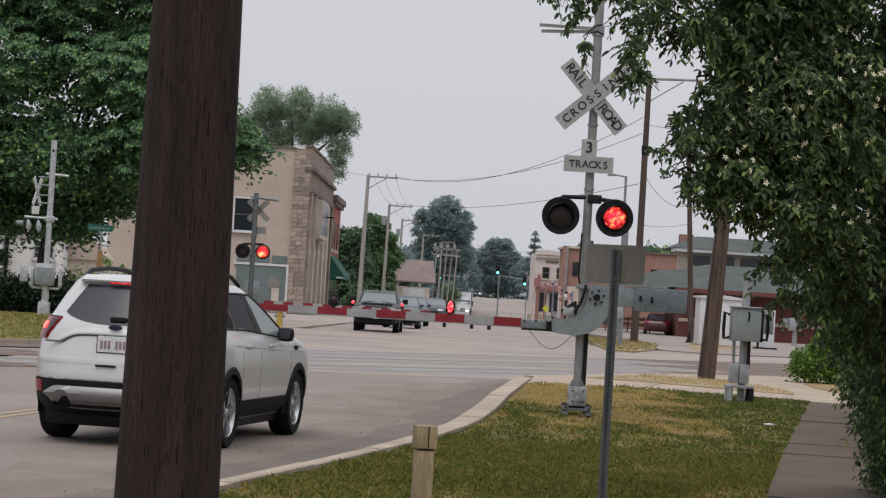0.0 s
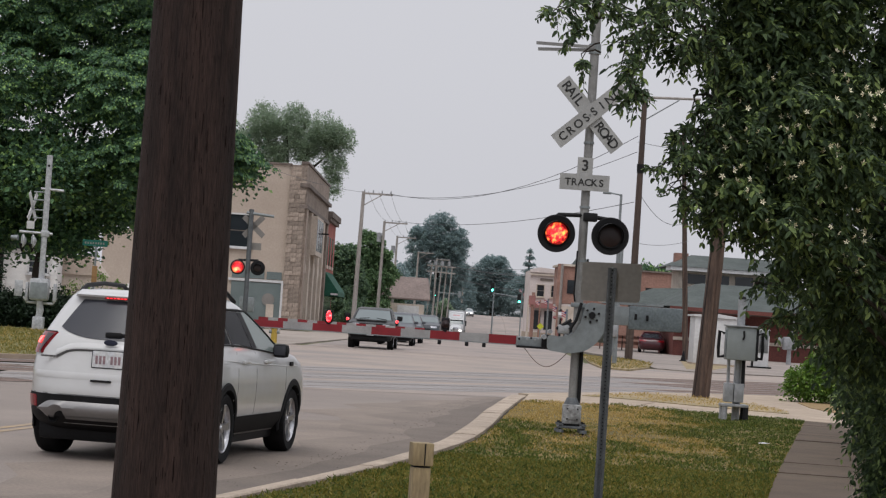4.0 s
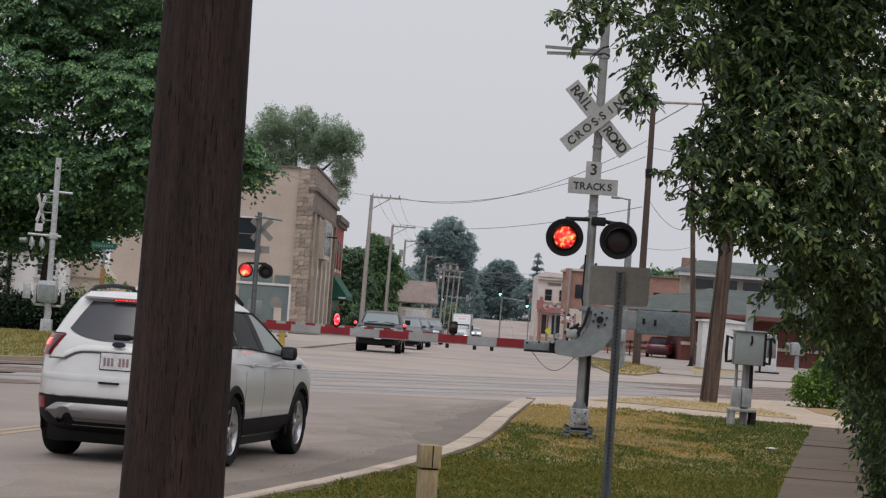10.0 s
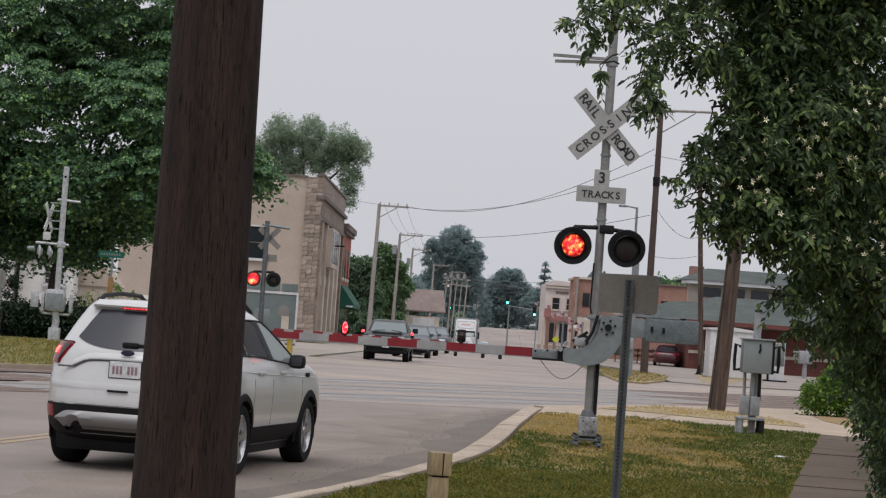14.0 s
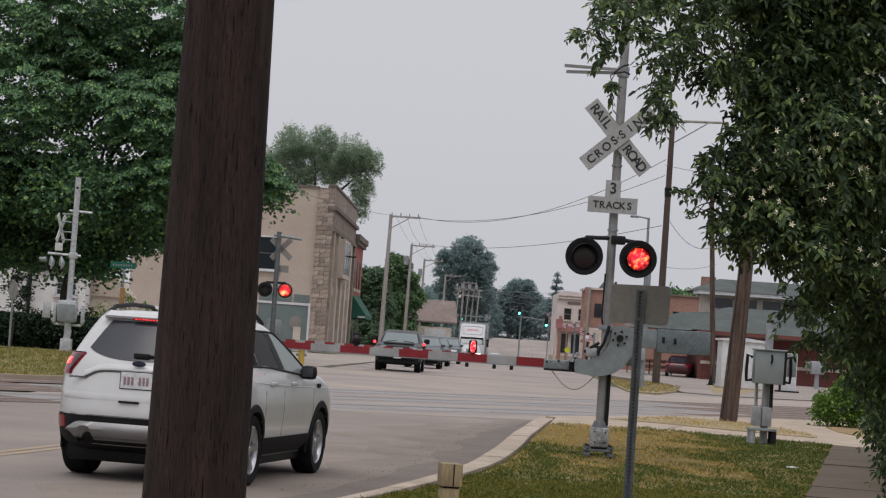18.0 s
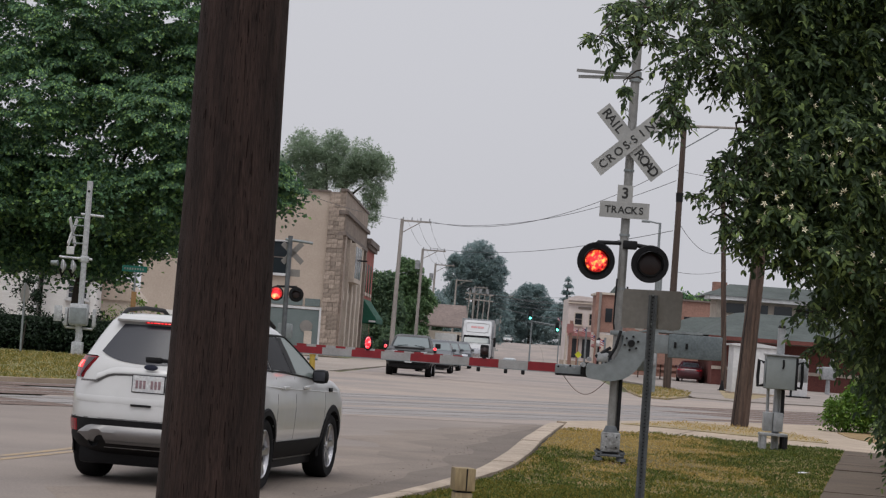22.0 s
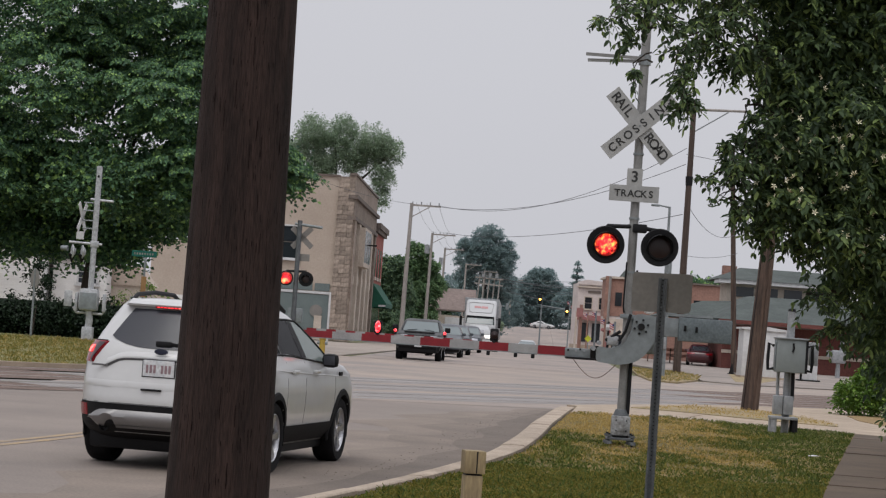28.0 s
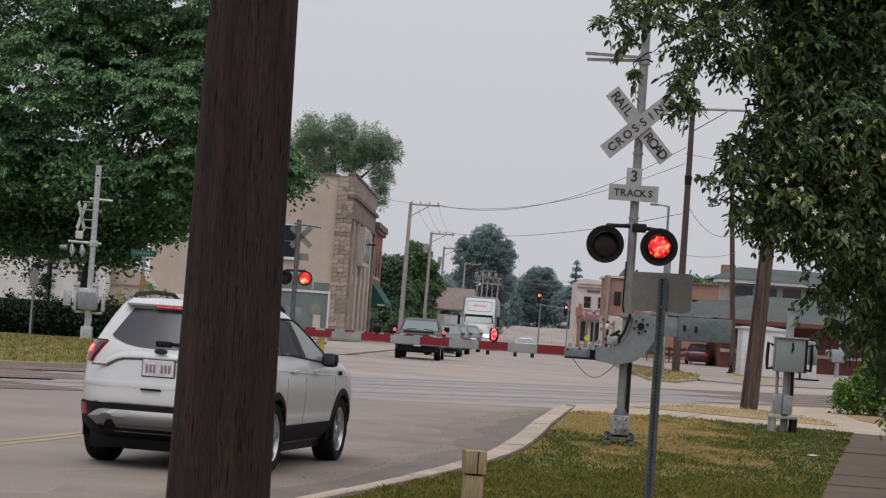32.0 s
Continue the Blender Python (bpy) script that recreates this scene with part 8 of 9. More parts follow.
def sprays(rng, blobs, n_spray, per, spray_r, flat=0.35, shell=(0.55, 1.0), disc=False):
    """Leaf places on many flattened sprays set in the outer part of the blobs."""
    w = np.array([(b[3] * b[4] * b[5]) ** (2 / 3) for b in blobs])
    which = rng.choice(len(blobs), n_spray, p=w / w.sum())
    B = np.array(blobs)[which]
    dirs = rng.normal(size=(n_spray, 3))
    dirs /= np.linalg.norm(dirs, axis=1, keepdims=True)
    rad = rng.uniform(shell[0] ** 3, shell[1] ** 3, n_spray) ** (1 / 3)
    cen = B[:, :3] + dirs * B[:, 3:6] * rad[:, None]
    sr = spray_r * rng.uniform(0.6, 1.35, n_spray)
    if disc:
        ang, rr = rng.uniform(0, 2 * np.pi, (n_spray, per)), np.sqrt(rng.uniform(0, 1, (n_spray, per)))
        rr *= 1 + 0.25 * np.sin(ang * 3 + rng.uniform(0, 6, (n_spray, 1)))
        off = np.stack([rr * np.cos(ang), rr * np.sin(ang), rng.normal(size=(n_spray, per)) * flat * 0.5], -1)
    else:
        off = rng.normal(size=(n_spray, per, 3)) * np.array([0.55, 0.55, flat * 0.55])
    tilt = dirs[:, None, :] * (-(off[..., 0] ** 2 + off[..., 1] ** 2)[..., None]) * 0.25
    pts = cen[:, None, :] + (off + tilt) * sr[:, None, None]
    droop = (off[..., 0] ** 2 + off[..., 1] ** 2) * 0.35
    pts[..., 2] -= droop * sr[:, None]
    out = off.copy()
    out[..., 2] = -0.25
    return pts.reshape(-1, 3), out.reshape(-1, 3) + rng.normal(size=(n_spray * per, 3)) * 0.35, np.repeat(dirs, per, 0)


def crown(parent, name, seed, blobs, n_spray, per, spray_r, leaf, mat, aspect=0.6, flat=0.35, shell=(0.55, 1.0), label="", up=1.1, ovate=False, disc=False):
    rng = np.random.default_rng(seed)
    c, d, o = sprays(rng, blobs, n_spray, per, spray_r, flat, shell, disc)
    if ovate:
        d[:, 2] -= 0.4
    nrm = np.array([0, 0, up]) + rng.normal(size=c.shape) * 0.55 + o * 0.35
    L = leaf * rng.uniform(0.65, 1.3, len(c))
    me = leaf_mesh(name, c, d, nrm, L, L * aspect * rng.uniform(0.8, 1.2, len(c)), mat, 0.2, ovate)
    return part(name, me, mat, parent, label)


def domes(parent, name, seed, blobs, n, per, radius, height, leaf, mat, label=""):
    """Leaf clumps like shingled domes: leaves on the upper shell of each, none below, drooping rims."""
    rng = np.random.default_rng(seed)
    w = np.array([(b[3] * b[4] * b[5]) ** (2 / 3) for b in blobs])
    B = np.array(blobs)[rng.choice(len(blobs), n, p=w / w.sum())]
    d = rng.normal(size=(n, 3))
    d[:, 1] -= 0.35
    d /= np.linalg.norm(d, axis=1, keepdims=True)
    cen = B[:, :3] + d * B[:, 3:6] * rng.uniform(0.88, 1.06, (n, 1))
    r = rng.uniform(*radius, n)
    a, q = rng.uniform(0, 2 * np.pi, (n, per)), np.sqrt(rng.uniform(0, 1, (n, per)))
    q = q * (1 + 0.22 * np.sin(a * 3 + rng.uniform(0, 6, (n, 1))) + 0.14 * np.sin(a * 7 + rng.uniform(0, 6, (n, 1))))
    z = height * (1 - q ** 2) + rng.normal(size=(n, per)) * 0.07
    off = np.stack([q * np.cos(a), q * np.sin(a), z - 0.35 * height], -1)
    off[..., 2] += 0.28 * (off[..., 0] * -d[:, None, 0] + off[..., 1] * -d[:, None, 1])
    c = (cen[:, None] + off * r[:, None, None]).reshape(-1, 3)
    out = np.stack([np.cos(a), np.sin(a), -0.35 - 0.6 * q], -1).reshape(-1, 3) + rng.normal(size=(n * per, 3)) * 0.3
    nrm = np.stack([q * np.cos(a) * 0.6, q * np.sin(a) * 0.6, np.ones_like(a)], -1).reshape(-1, 3) + rng.normal(size=(n * per, 3)) * 0.35
    L = leaf * rng.uniform(0.6, 1.3, n * per)
    return part(name, leaf_mesh(name, c, out, nrm, L, L * 0.75, mat, 0.15), mat, parent, label)


def limbs(parent, base, top, r, ends, mat, seed=0):
    """A tapered trunk with a bend, and limbs to the given ends."""
    rg = random.Random(seed)
    base, top = Vector(base), Vector(top)
    tr = Shape()
    pts = [base + (top - base) * (k / 8) + Vector((rg.uniform(-0.3, 0.3) * r * (0 < k < 8), rg.uniform(-0.3, 0.3) * r, 0)) for k in range(9)]
    for k in range(8):
        tr.cyl(pts[k], pts[k + 1], r * (1.25 - 0.09 * k) if k else r * 1.5, r * (1.25 - 0.09 * (k + 1)), 14, False)
    part("trunk", tr, mat, parent, "dark bark trunk")
    for e in ends:
        b = Shape()
        s, e = base + (top - base) * rg.uniform(0.55, 1.0), Vector(e)
        mid = (s + e) / 2 + Vector((0, 0, rg.uniform(0.05, 0.15) * (e - s).length))
        q = [s, (s + mid) / 2 + Vector((0, 0, 0.1)), mid, (mid + e) / 2, e]
        for k in range(4):
            b.cyl(q[k], q[k + 1], r * (0.5 - 0.11 * k), r * (0.5 - 0.11 * (k + 1)), 8, False)
        part("limb", b, mat, parent)


M_BARK = surf("dark_bark", (0.05, 0.04, 0.033), (0.025, 0.02, 0.017), 0.95, scale=4, fine=20, stretch=(2, 2, 0.5), bump=0.7)
# darker leaf tones raised and blued to include a veil of haze
M_MAPLE = leafy("hazed_maple_leaves", (0.052, 0.1, 0.068), (0.102, 0.208, 0.094), (0.3, 0.46, 0.14), 0.22)
M_SHRUB = leafy("honeysuckle_leaves", (0.036, 0.06, 0.034), (0.082, 0.13, 0.052), (0.27, 0.36, 0.12), 0.32)
M_BUSH = leafy("bright_bush_leaves", (0.06, 0.12, 0.02), (0.125, 0.23, 0.035), (0.22, 0.33, 0.06))
# base colours lifted to stand for the haze over these crowns
M_GREYTREE = leafy("hazed_locust_leaves", (0.23, 0.31, 0.22), (0.29, 0.37, 0.255), (0.34, 0.415, 0.285), 0.62)
# leaf colours paled and blued to carry the haze of distance
M_FARTREE = leafy("hazed_far_tree_leaves", (0.215, 0.295, 0.31), (0.255, 0.34, 0.34), (0.3, 0.38, 0.355), 0.62)
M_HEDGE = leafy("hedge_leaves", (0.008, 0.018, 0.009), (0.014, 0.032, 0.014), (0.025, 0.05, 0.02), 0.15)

# the large maple on the lawn
maple = thing("maple_tree", "large dense dark green maple on the lawn", "tree", pose(0, 0, 0.05))
limbs(maple, (-16.2, 103.5, -0.1), (-15.6, 104, 6.5), 0.24, [(-20, 103, 8), (-10, 103, 8), (-7.5, 103.5, 7), (-17, 106, 12), (-12, 102, 12), (-23, 104, 10), (-14.5, 100, 9), (-14, 108, 13)], M_BARK, 3)
CROWN_TOP = [(-19.72, 105, 13.54, 4.33, 5.0, 3.41), (-14.81, 105, 14.95, 3.41, 5.0, 2.89), (-10.71, 104, 14.31, 1.82, 4.0, 2.6), (-16.54, 103, 10.4, 3.86, 4.5, 2.32), (-12.08, 102.5, 10.4, 2.56, 4.0, 2.05), (-20.13, 104, 7.49, 3.38, 4.5, 2.34), (-15.1, 102, 6.94, 3.31, 4.0, 1.91), (-11.56, 102, 7.57, 2.29, 3.5, 1.91)]
CROWN_SIDE = [(-8.81, 103, 9.12, 1.93, 3.2, 2.06), (-7.4, 105, 7.9, 0.95, 2.2, 1.1), (-6.75, 105.6, 8.05, 0.6, 1.5, 0.7), (-24.43, 106, 10.13, 3.98, 5.0, 4.24), (-19.49, 106, 18.78, 5.3, 5.0, 2.92), (-13.29, 105.5, 18.59, 2.64, 4.5, 2.37), (-18.58, 102.5, 4.48, 2.69, 3.0, 1.23), (-15.21, 101.5, 4.35, 2.03, 2.8, 1.12)]
CROWN_SKIRT = [(-12.66, 102, 6.0, 1.5, 2.6, 1.0), (-20.59, 102, 5.14, 2.55, 3.0, 1.53), (-17.21, 103, 5.56, 2.83, 3.4, 1.6), (-13.82, 102.5, 6.03, 2.56, 3.2, 1.59), (-11.3, 102, 6.7, 1.1, 2.2, 1.0), (-22.85, 104, 5.6, 2.86, 4.0, 1.95), (-13.2, 105.5, 13.2, 1.9, 3.0, 1.7), (-12.0, 106, 12.4, 1.5, 3.0, 1.4), (-16.2, 106, 13.0, 1.8, 3.0, 1.5)]
MB = CROWN_TOP + CROWN_SIDE + CROWN_SKIRT
MB = [(x, y + (2.6 if z < 6.4 else -2.6 if z < 16 else 0.0), z, a, b, c) for x, y, z, a, b, c in MB]
domes(maple, "crown", 1, [b for b in MB if b[2] > 7.4], 1050, 340, (0.4, 0.85), 0.3, 0.14, M_MAPLE, "layered clumps of leaves with sky between")
LOW = [b for b in MB if b[2] < 8]
crown(maple, "inner_foliage", 2, MB, 700, 80, 0.9, 0.2, M_MAPLE, 0.75, 0.9, (0.0, 0.55), "", 0.15)
crown(maple, "lower_foliage", 4, LOW, 1500, 60, 0.8, 0.22, M_MAPLE, 0.75, 0.9, (0.0, 0.75), "dark shaded lower foliage", 0.3)

# tall airy trees behind the brick building
loc = thing("tall_tree", "tall pale green feathery tree behind the brick building", "tree", pose(-0.5, 0, 0.9))
limbs(loc, (-9.5, 210, -0.9), (-9.3, 210, 12), 0.4, [(-12, 210, 17), (-7, 210, 17), (-5, 210, 16), (-10, 210, 18), (-13.5, 210, 15), (-6.0, 210, 13)], M_BARK, 5)
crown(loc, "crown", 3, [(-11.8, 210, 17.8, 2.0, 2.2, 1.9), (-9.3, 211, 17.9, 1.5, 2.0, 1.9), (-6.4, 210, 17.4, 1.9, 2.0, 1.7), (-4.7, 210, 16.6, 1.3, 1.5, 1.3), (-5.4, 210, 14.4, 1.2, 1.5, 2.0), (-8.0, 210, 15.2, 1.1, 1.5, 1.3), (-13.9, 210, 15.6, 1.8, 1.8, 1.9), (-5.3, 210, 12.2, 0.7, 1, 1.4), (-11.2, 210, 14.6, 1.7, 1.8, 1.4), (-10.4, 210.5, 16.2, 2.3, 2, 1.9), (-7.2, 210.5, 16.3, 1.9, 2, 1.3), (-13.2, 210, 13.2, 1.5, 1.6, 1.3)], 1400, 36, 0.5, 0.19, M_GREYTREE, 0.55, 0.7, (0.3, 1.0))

# dark woods along the street
M_STREETLEAF = leafy("street_tree_leaves", (0.085, 0.14, 0.095), (0.135, 0.21, 0.12), (0.21, 0.295, 0.15), 0.45)
M_STREETLIGHT = leafy("young_street_tree_leaves", (0.12, 0.2, 0.11), (0.17, 0.27, 0.13), (0.22, 0.33, 0.15), 0.5)


def far_tree(label, x, y, blobs, seed, n=300, leaf=0.5, mat=None, spray=0.9, trunk=0.3, per=36):
    t = thing("street_tree", label, "tree", pose(x, y, gz(y) - 0.05), "trees along the street")
    top = max(b[2] for b in blobs)
    limbs(t, (0, 0, -0.1), (0, 0, top * 0.8), trunk, [(b[0], b[1], b[2]) for b in blobs[:4]], M_BARK, seed)
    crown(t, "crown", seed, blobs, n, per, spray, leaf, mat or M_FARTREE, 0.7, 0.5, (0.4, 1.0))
    return t


far_tree("dense green tree beside the red brick shop", -4.6, 226, [(-0.2, 0, 4.4, 1.6, 2, 3.2), (-0.5, 0, 7.9, 1.1, 1.3, 1.3), (0.9, 0, 6.6, 1.2, 1.5, 1.6), (-1.1, 0, 6.4, 0.9, 1.3, 1.8), (0.5, 0, 8.4, 0.7, 1.0, 0.9), (1.6, 0, 5.0, 0.9, 1.2, 1.5), (0.8, 0, 2.6, 1.5, 1.5, 2.2)], 21, 560, 0.3, M_STREETLEAF, 0.5)
far_tree("ragged light green tree beside the red brick shop", -2.0, 236, [(0, 0, 4.2, 2.2, 2, 3.2), (-0.7, 0, 10.5, 0.7, 1.0, 0.8), (0.4, 0, 10.1, 0.8, 1.0, 0.9), (-1.7, 0, 9.0, 0.8, 1.2, 1.0), (1.3, 0, 8.6, 0.9, 1.2, 1.0), (-0.4, 0, 8.6, 1.4, 1.3, 1.2), (1.9, 0, 6.7, 0.9, 1.3, 1.2), (-2.1, 0, 6.8, 1.0, 1.3, 1.5), (0.2, 0, 6.6, 1.8, 1.4, 1.6)], 22, 620, 0.3, M_STREETLIGHT, 0.45)
far_tree("green tree behind the street poles", 0.2, 252, [(0, 0, 4.2, 1.6, 2, 3.4), (-0.6, 0, 7.4, 1.0, 1.3, 1.5), (0.9, 0, 5.6, 0.9, 1.3, 1.8), (-1.4, 0, 5.4, 1.0, 1.3, 2.0)], 32, 380, 0.3, M_STREETLEAF, 0.55)
far_tree("low shrubs at the kerb", -1.2, 215, [(0, 0, 1.2, 1.7, 1.3, 1.9), (-2.0, 0, 1.6, 1.5, 1.3, 2.2)], 23, 220, 0.25, M_STREETLEAF, 0.5, 0.1)
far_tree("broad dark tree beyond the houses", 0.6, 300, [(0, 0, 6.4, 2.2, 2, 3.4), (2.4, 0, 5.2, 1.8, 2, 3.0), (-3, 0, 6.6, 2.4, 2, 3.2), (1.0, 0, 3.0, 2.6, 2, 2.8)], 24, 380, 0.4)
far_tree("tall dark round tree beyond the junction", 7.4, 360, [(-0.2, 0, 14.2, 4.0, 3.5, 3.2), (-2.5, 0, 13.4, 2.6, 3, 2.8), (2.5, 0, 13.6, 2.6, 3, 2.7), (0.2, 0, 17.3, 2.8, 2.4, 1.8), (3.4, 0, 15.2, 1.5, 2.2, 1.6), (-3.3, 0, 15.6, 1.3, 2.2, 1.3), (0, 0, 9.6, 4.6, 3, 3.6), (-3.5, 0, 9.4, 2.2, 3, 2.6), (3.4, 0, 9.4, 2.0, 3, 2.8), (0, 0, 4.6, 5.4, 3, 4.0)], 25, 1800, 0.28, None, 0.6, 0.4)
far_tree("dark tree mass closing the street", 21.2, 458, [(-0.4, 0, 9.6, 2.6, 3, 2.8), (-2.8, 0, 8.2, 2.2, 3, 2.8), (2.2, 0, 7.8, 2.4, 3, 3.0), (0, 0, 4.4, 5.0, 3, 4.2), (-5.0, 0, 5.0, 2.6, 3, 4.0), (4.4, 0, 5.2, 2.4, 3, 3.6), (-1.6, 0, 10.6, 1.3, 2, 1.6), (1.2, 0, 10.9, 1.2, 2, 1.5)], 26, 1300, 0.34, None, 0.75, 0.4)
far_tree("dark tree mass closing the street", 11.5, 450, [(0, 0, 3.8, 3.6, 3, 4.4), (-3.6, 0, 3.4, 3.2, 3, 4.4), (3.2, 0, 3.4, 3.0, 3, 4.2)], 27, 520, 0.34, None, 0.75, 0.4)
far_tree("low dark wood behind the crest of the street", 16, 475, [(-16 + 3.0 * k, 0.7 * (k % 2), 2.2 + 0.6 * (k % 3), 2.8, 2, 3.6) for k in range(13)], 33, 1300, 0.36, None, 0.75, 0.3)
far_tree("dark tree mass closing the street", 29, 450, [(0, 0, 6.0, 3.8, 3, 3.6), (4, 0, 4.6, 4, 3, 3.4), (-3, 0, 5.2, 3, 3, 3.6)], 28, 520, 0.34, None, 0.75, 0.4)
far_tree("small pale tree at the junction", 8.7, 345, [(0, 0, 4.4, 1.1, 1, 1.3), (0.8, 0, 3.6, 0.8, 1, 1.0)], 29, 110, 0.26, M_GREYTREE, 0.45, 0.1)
far_tree("green tree behind the station", 27.5, 235, [(0, 0, 7.6, 2.2, 2, 2.4), (2.6, 0, 7.0, 2.4, 2, 2.6), (-2.2, 0, 6.6, 1.4, 2, 1.4), (6, 0, 7.4, 3, 2, 3)], 30, 420, 0.35, M_MAPLE, 0.7)
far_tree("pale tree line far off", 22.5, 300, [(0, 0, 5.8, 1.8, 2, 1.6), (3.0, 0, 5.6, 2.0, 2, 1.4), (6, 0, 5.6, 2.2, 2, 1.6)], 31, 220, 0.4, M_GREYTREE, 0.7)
spruce = thing("spruce_tree", "dark pointed spruce behind the shops", "tree", pose(24.6, 400, gz(400)))
limbs(spruce, (0, 0, -0.1), (0, 0, 12.6), 0.22, [], M_BARK, 8)
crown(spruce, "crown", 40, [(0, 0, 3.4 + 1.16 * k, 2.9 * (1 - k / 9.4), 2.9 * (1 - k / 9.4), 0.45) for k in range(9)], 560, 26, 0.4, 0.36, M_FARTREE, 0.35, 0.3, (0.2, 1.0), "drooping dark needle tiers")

# hedge along the far lawn, and shrubs in front of the white house
hedge = thing("hedge", "dark clipped hedge along the lawn", "hedge", pose(0, 0, 0.05))
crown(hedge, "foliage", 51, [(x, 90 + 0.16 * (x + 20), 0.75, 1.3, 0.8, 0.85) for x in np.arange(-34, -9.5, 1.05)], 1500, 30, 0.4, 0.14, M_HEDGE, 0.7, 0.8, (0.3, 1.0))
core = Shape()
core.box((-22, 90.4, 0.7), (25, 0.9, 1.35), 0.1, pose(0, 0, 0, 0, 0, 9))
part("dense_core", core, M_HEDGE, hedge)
for sx_, sy_, blobs, sd in ((-15.7, 88.6, [(0.05, 0, 2.75, 0.16, 0.3, 0.3), (-0.25, 0, 2.3, 0.25, 0.3, 0.22), (0.4, 0, 2.2, 0.25, 0.3, 0.25), (0.1, 0, 1.75, 0.3, 0.3, 0.25)], 61), (-11.6, 92, [(0, 0, 1.7, 0.9, 0.7, 0.8), (1.6, 0, 1.5, 0.9, 0.7, 0.7), (-1.2, 0, 1.4, 0.8, 0.7, 0.7), (2.8, 0, 1.6, 0.8, 0.6, 0.6)], 62)):
    sb = thing("shrub", "loose green garden shrub by the hedge", "shrub", pose(sx_, sy_, 0.05))
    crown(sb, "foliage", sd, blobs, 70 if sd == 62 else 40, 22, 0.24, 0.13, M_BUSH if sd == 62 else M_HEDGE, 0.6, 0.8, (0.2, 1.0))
    part("stems", Shape().cyl((0, 0, 0), (0.1, 0, 1.2), 0.04, 0.02, 6), M_BARK, sb)

# round bush at the corner
cb = thing("corner_bush", "bright green rounded bush at the corner", "bush", pose(11.35, 56.0, 0.02))
crown(cb, "foliage", 71, [(0.4, 0, 0.95, 1.25, 1.1, 0.6), (-0.7, -0.2, 0.55, 0.75, 0.7, 0.5), (0.3, -0.1, 1.2, 0.8, 0.8, 0.42), (1.5, 0, 0.8, 0.9, 0.8, 0.75), (-0.2, -0.1, 0.95, 0.7, 0.7, 0.45), (1.2, 0.1, 1.3, 0.7, 0.7, 0.35)], 900, 26, 0.2, 0.105, M_BUSH, 0.55, 0.8, (0.45, 1.0), "dense bright leaves")
part("stems", Shape().cyl((0, 0, 0), (0, 0, 0.8), 0.06, 0.03, 6).cyl((0.1, 0, 0), (0.6, 0.1, 0.8), 0.05, 0.02, 6), M_BARK, cb)

# overhanging honeysuckle beside the sidewalk
hs = thing("honeysuckle_shrub", "tall dark honeysuckle overhanging the sidewalk with small white flowers", "shrub", pose(0, 0, 0))
HA_UPPER = [(2.3, 15.6, 3.69, 0.35, 0.6, 0.29), (2.74, 15.9, 3.8, 0.38, 0.7, 0.36), (2.47, 15.5, 3.22, 0.39, 0.6, 0.27), (2.89, 15.9, 3.29, 0.34, 0.7, 0.36), (2.21, 15.3, 2.91, 0.27, 0.5, 0.23), (2.56, 15.6, 2.8, 0.39, 0.6, 0.31), (2.98, 16, 2.82, 0.32, 0.7, 0.4), (2.1, 15.2, 2.57, 0.18, 0.5, 0.16), (2.43, 15.4, 2.45, 0.27, 0.5, 0.17)]
HA_LOWER = [(2.85, 16, 2.37, 0.32, 0.6, 0.24), (3.23, 16.6, 2.13, 0.25, 0.6, 0.29), (2.82, 16.2, 2.11, 0.19, 0.5, 0.17), (3.26, 17.2, 1.82, 0.22, 0.6, 0.19), (3.43, 16.4, 3.45, 0.37, 0.8, 0.74), (3.67, 17, 2.38, 0.34, 0.8, 0.68), (2.16, 15.6, 4.11, 0.51, 0.7, 0.23), (2.89, 16, 4.22, 0.52, 0.8, 0.24), (2.12, 15.4, 3.34, 0.12, 0.5, 0.2)]
HA = HA_UPPER + HA_LOWER
HM_FRINGE = [(1.7, 14.9, 3.69, 0.24, 0.4, 0.14), (1.97, 15.1, 3.47, 0.17, 0.4, 0.17), (1.44, 14.6, 3.52, 0.14, 0.35, 0.15), (1.78, 14.9, 3.47, 0.14, 0.35, 0.12), (1.39, 14.5, 3.25, 0.09, 0.3, 0.14), (1.45, 14.5, 3.08, 0.07, 0.25, 0.07), (1.88, 14.9, 2.72, 0.1, 0.3, 0.1), (1.87, 14.9, 2.46, 0.07, 0.3, 0.09), (2.02, 15, 2.88, 0.07, 0.3, 0.09), (2.1, 15.1, 2.35, 0.11, 0.3, 0.05), (2.39, 15.3, 2.22, 0.11, 0.3, 0.07), (2.57, 15.8, 1.92, 0.1, 0.3, 0.09)]
HM_GAP = [(2.86, 16.4, 1.73, 0.11, 0.3, 0.09), (1.53, 14.8, 3.87, 0.33, 0.4, 0.13), (1.08, 14.2, 3.73, 0.25, 0.3, 0.08), (1.77, 15, 2.84, 0.05, 0.25, 0.05), (1.87, 15, 2.9, 0.08, 0.25, 0.07), (1.93, 15, 3.06, 0.05, 0.25, 0.05), (1.96, 15, 2.78, 0.09, 0.25, 0.08), (1.83, 15, 2.73, 0.06, 0.25, 0.05), (2.04, 15, 2.93, 0.1, 0.25, 0.09), (2.08, 15, 3.07, 0.08, 0.25, 0.07), (2.07, 15, 2.74, 0.1, 0.25, 0.09)]
HM = HM_FRINGE + HM_GAP
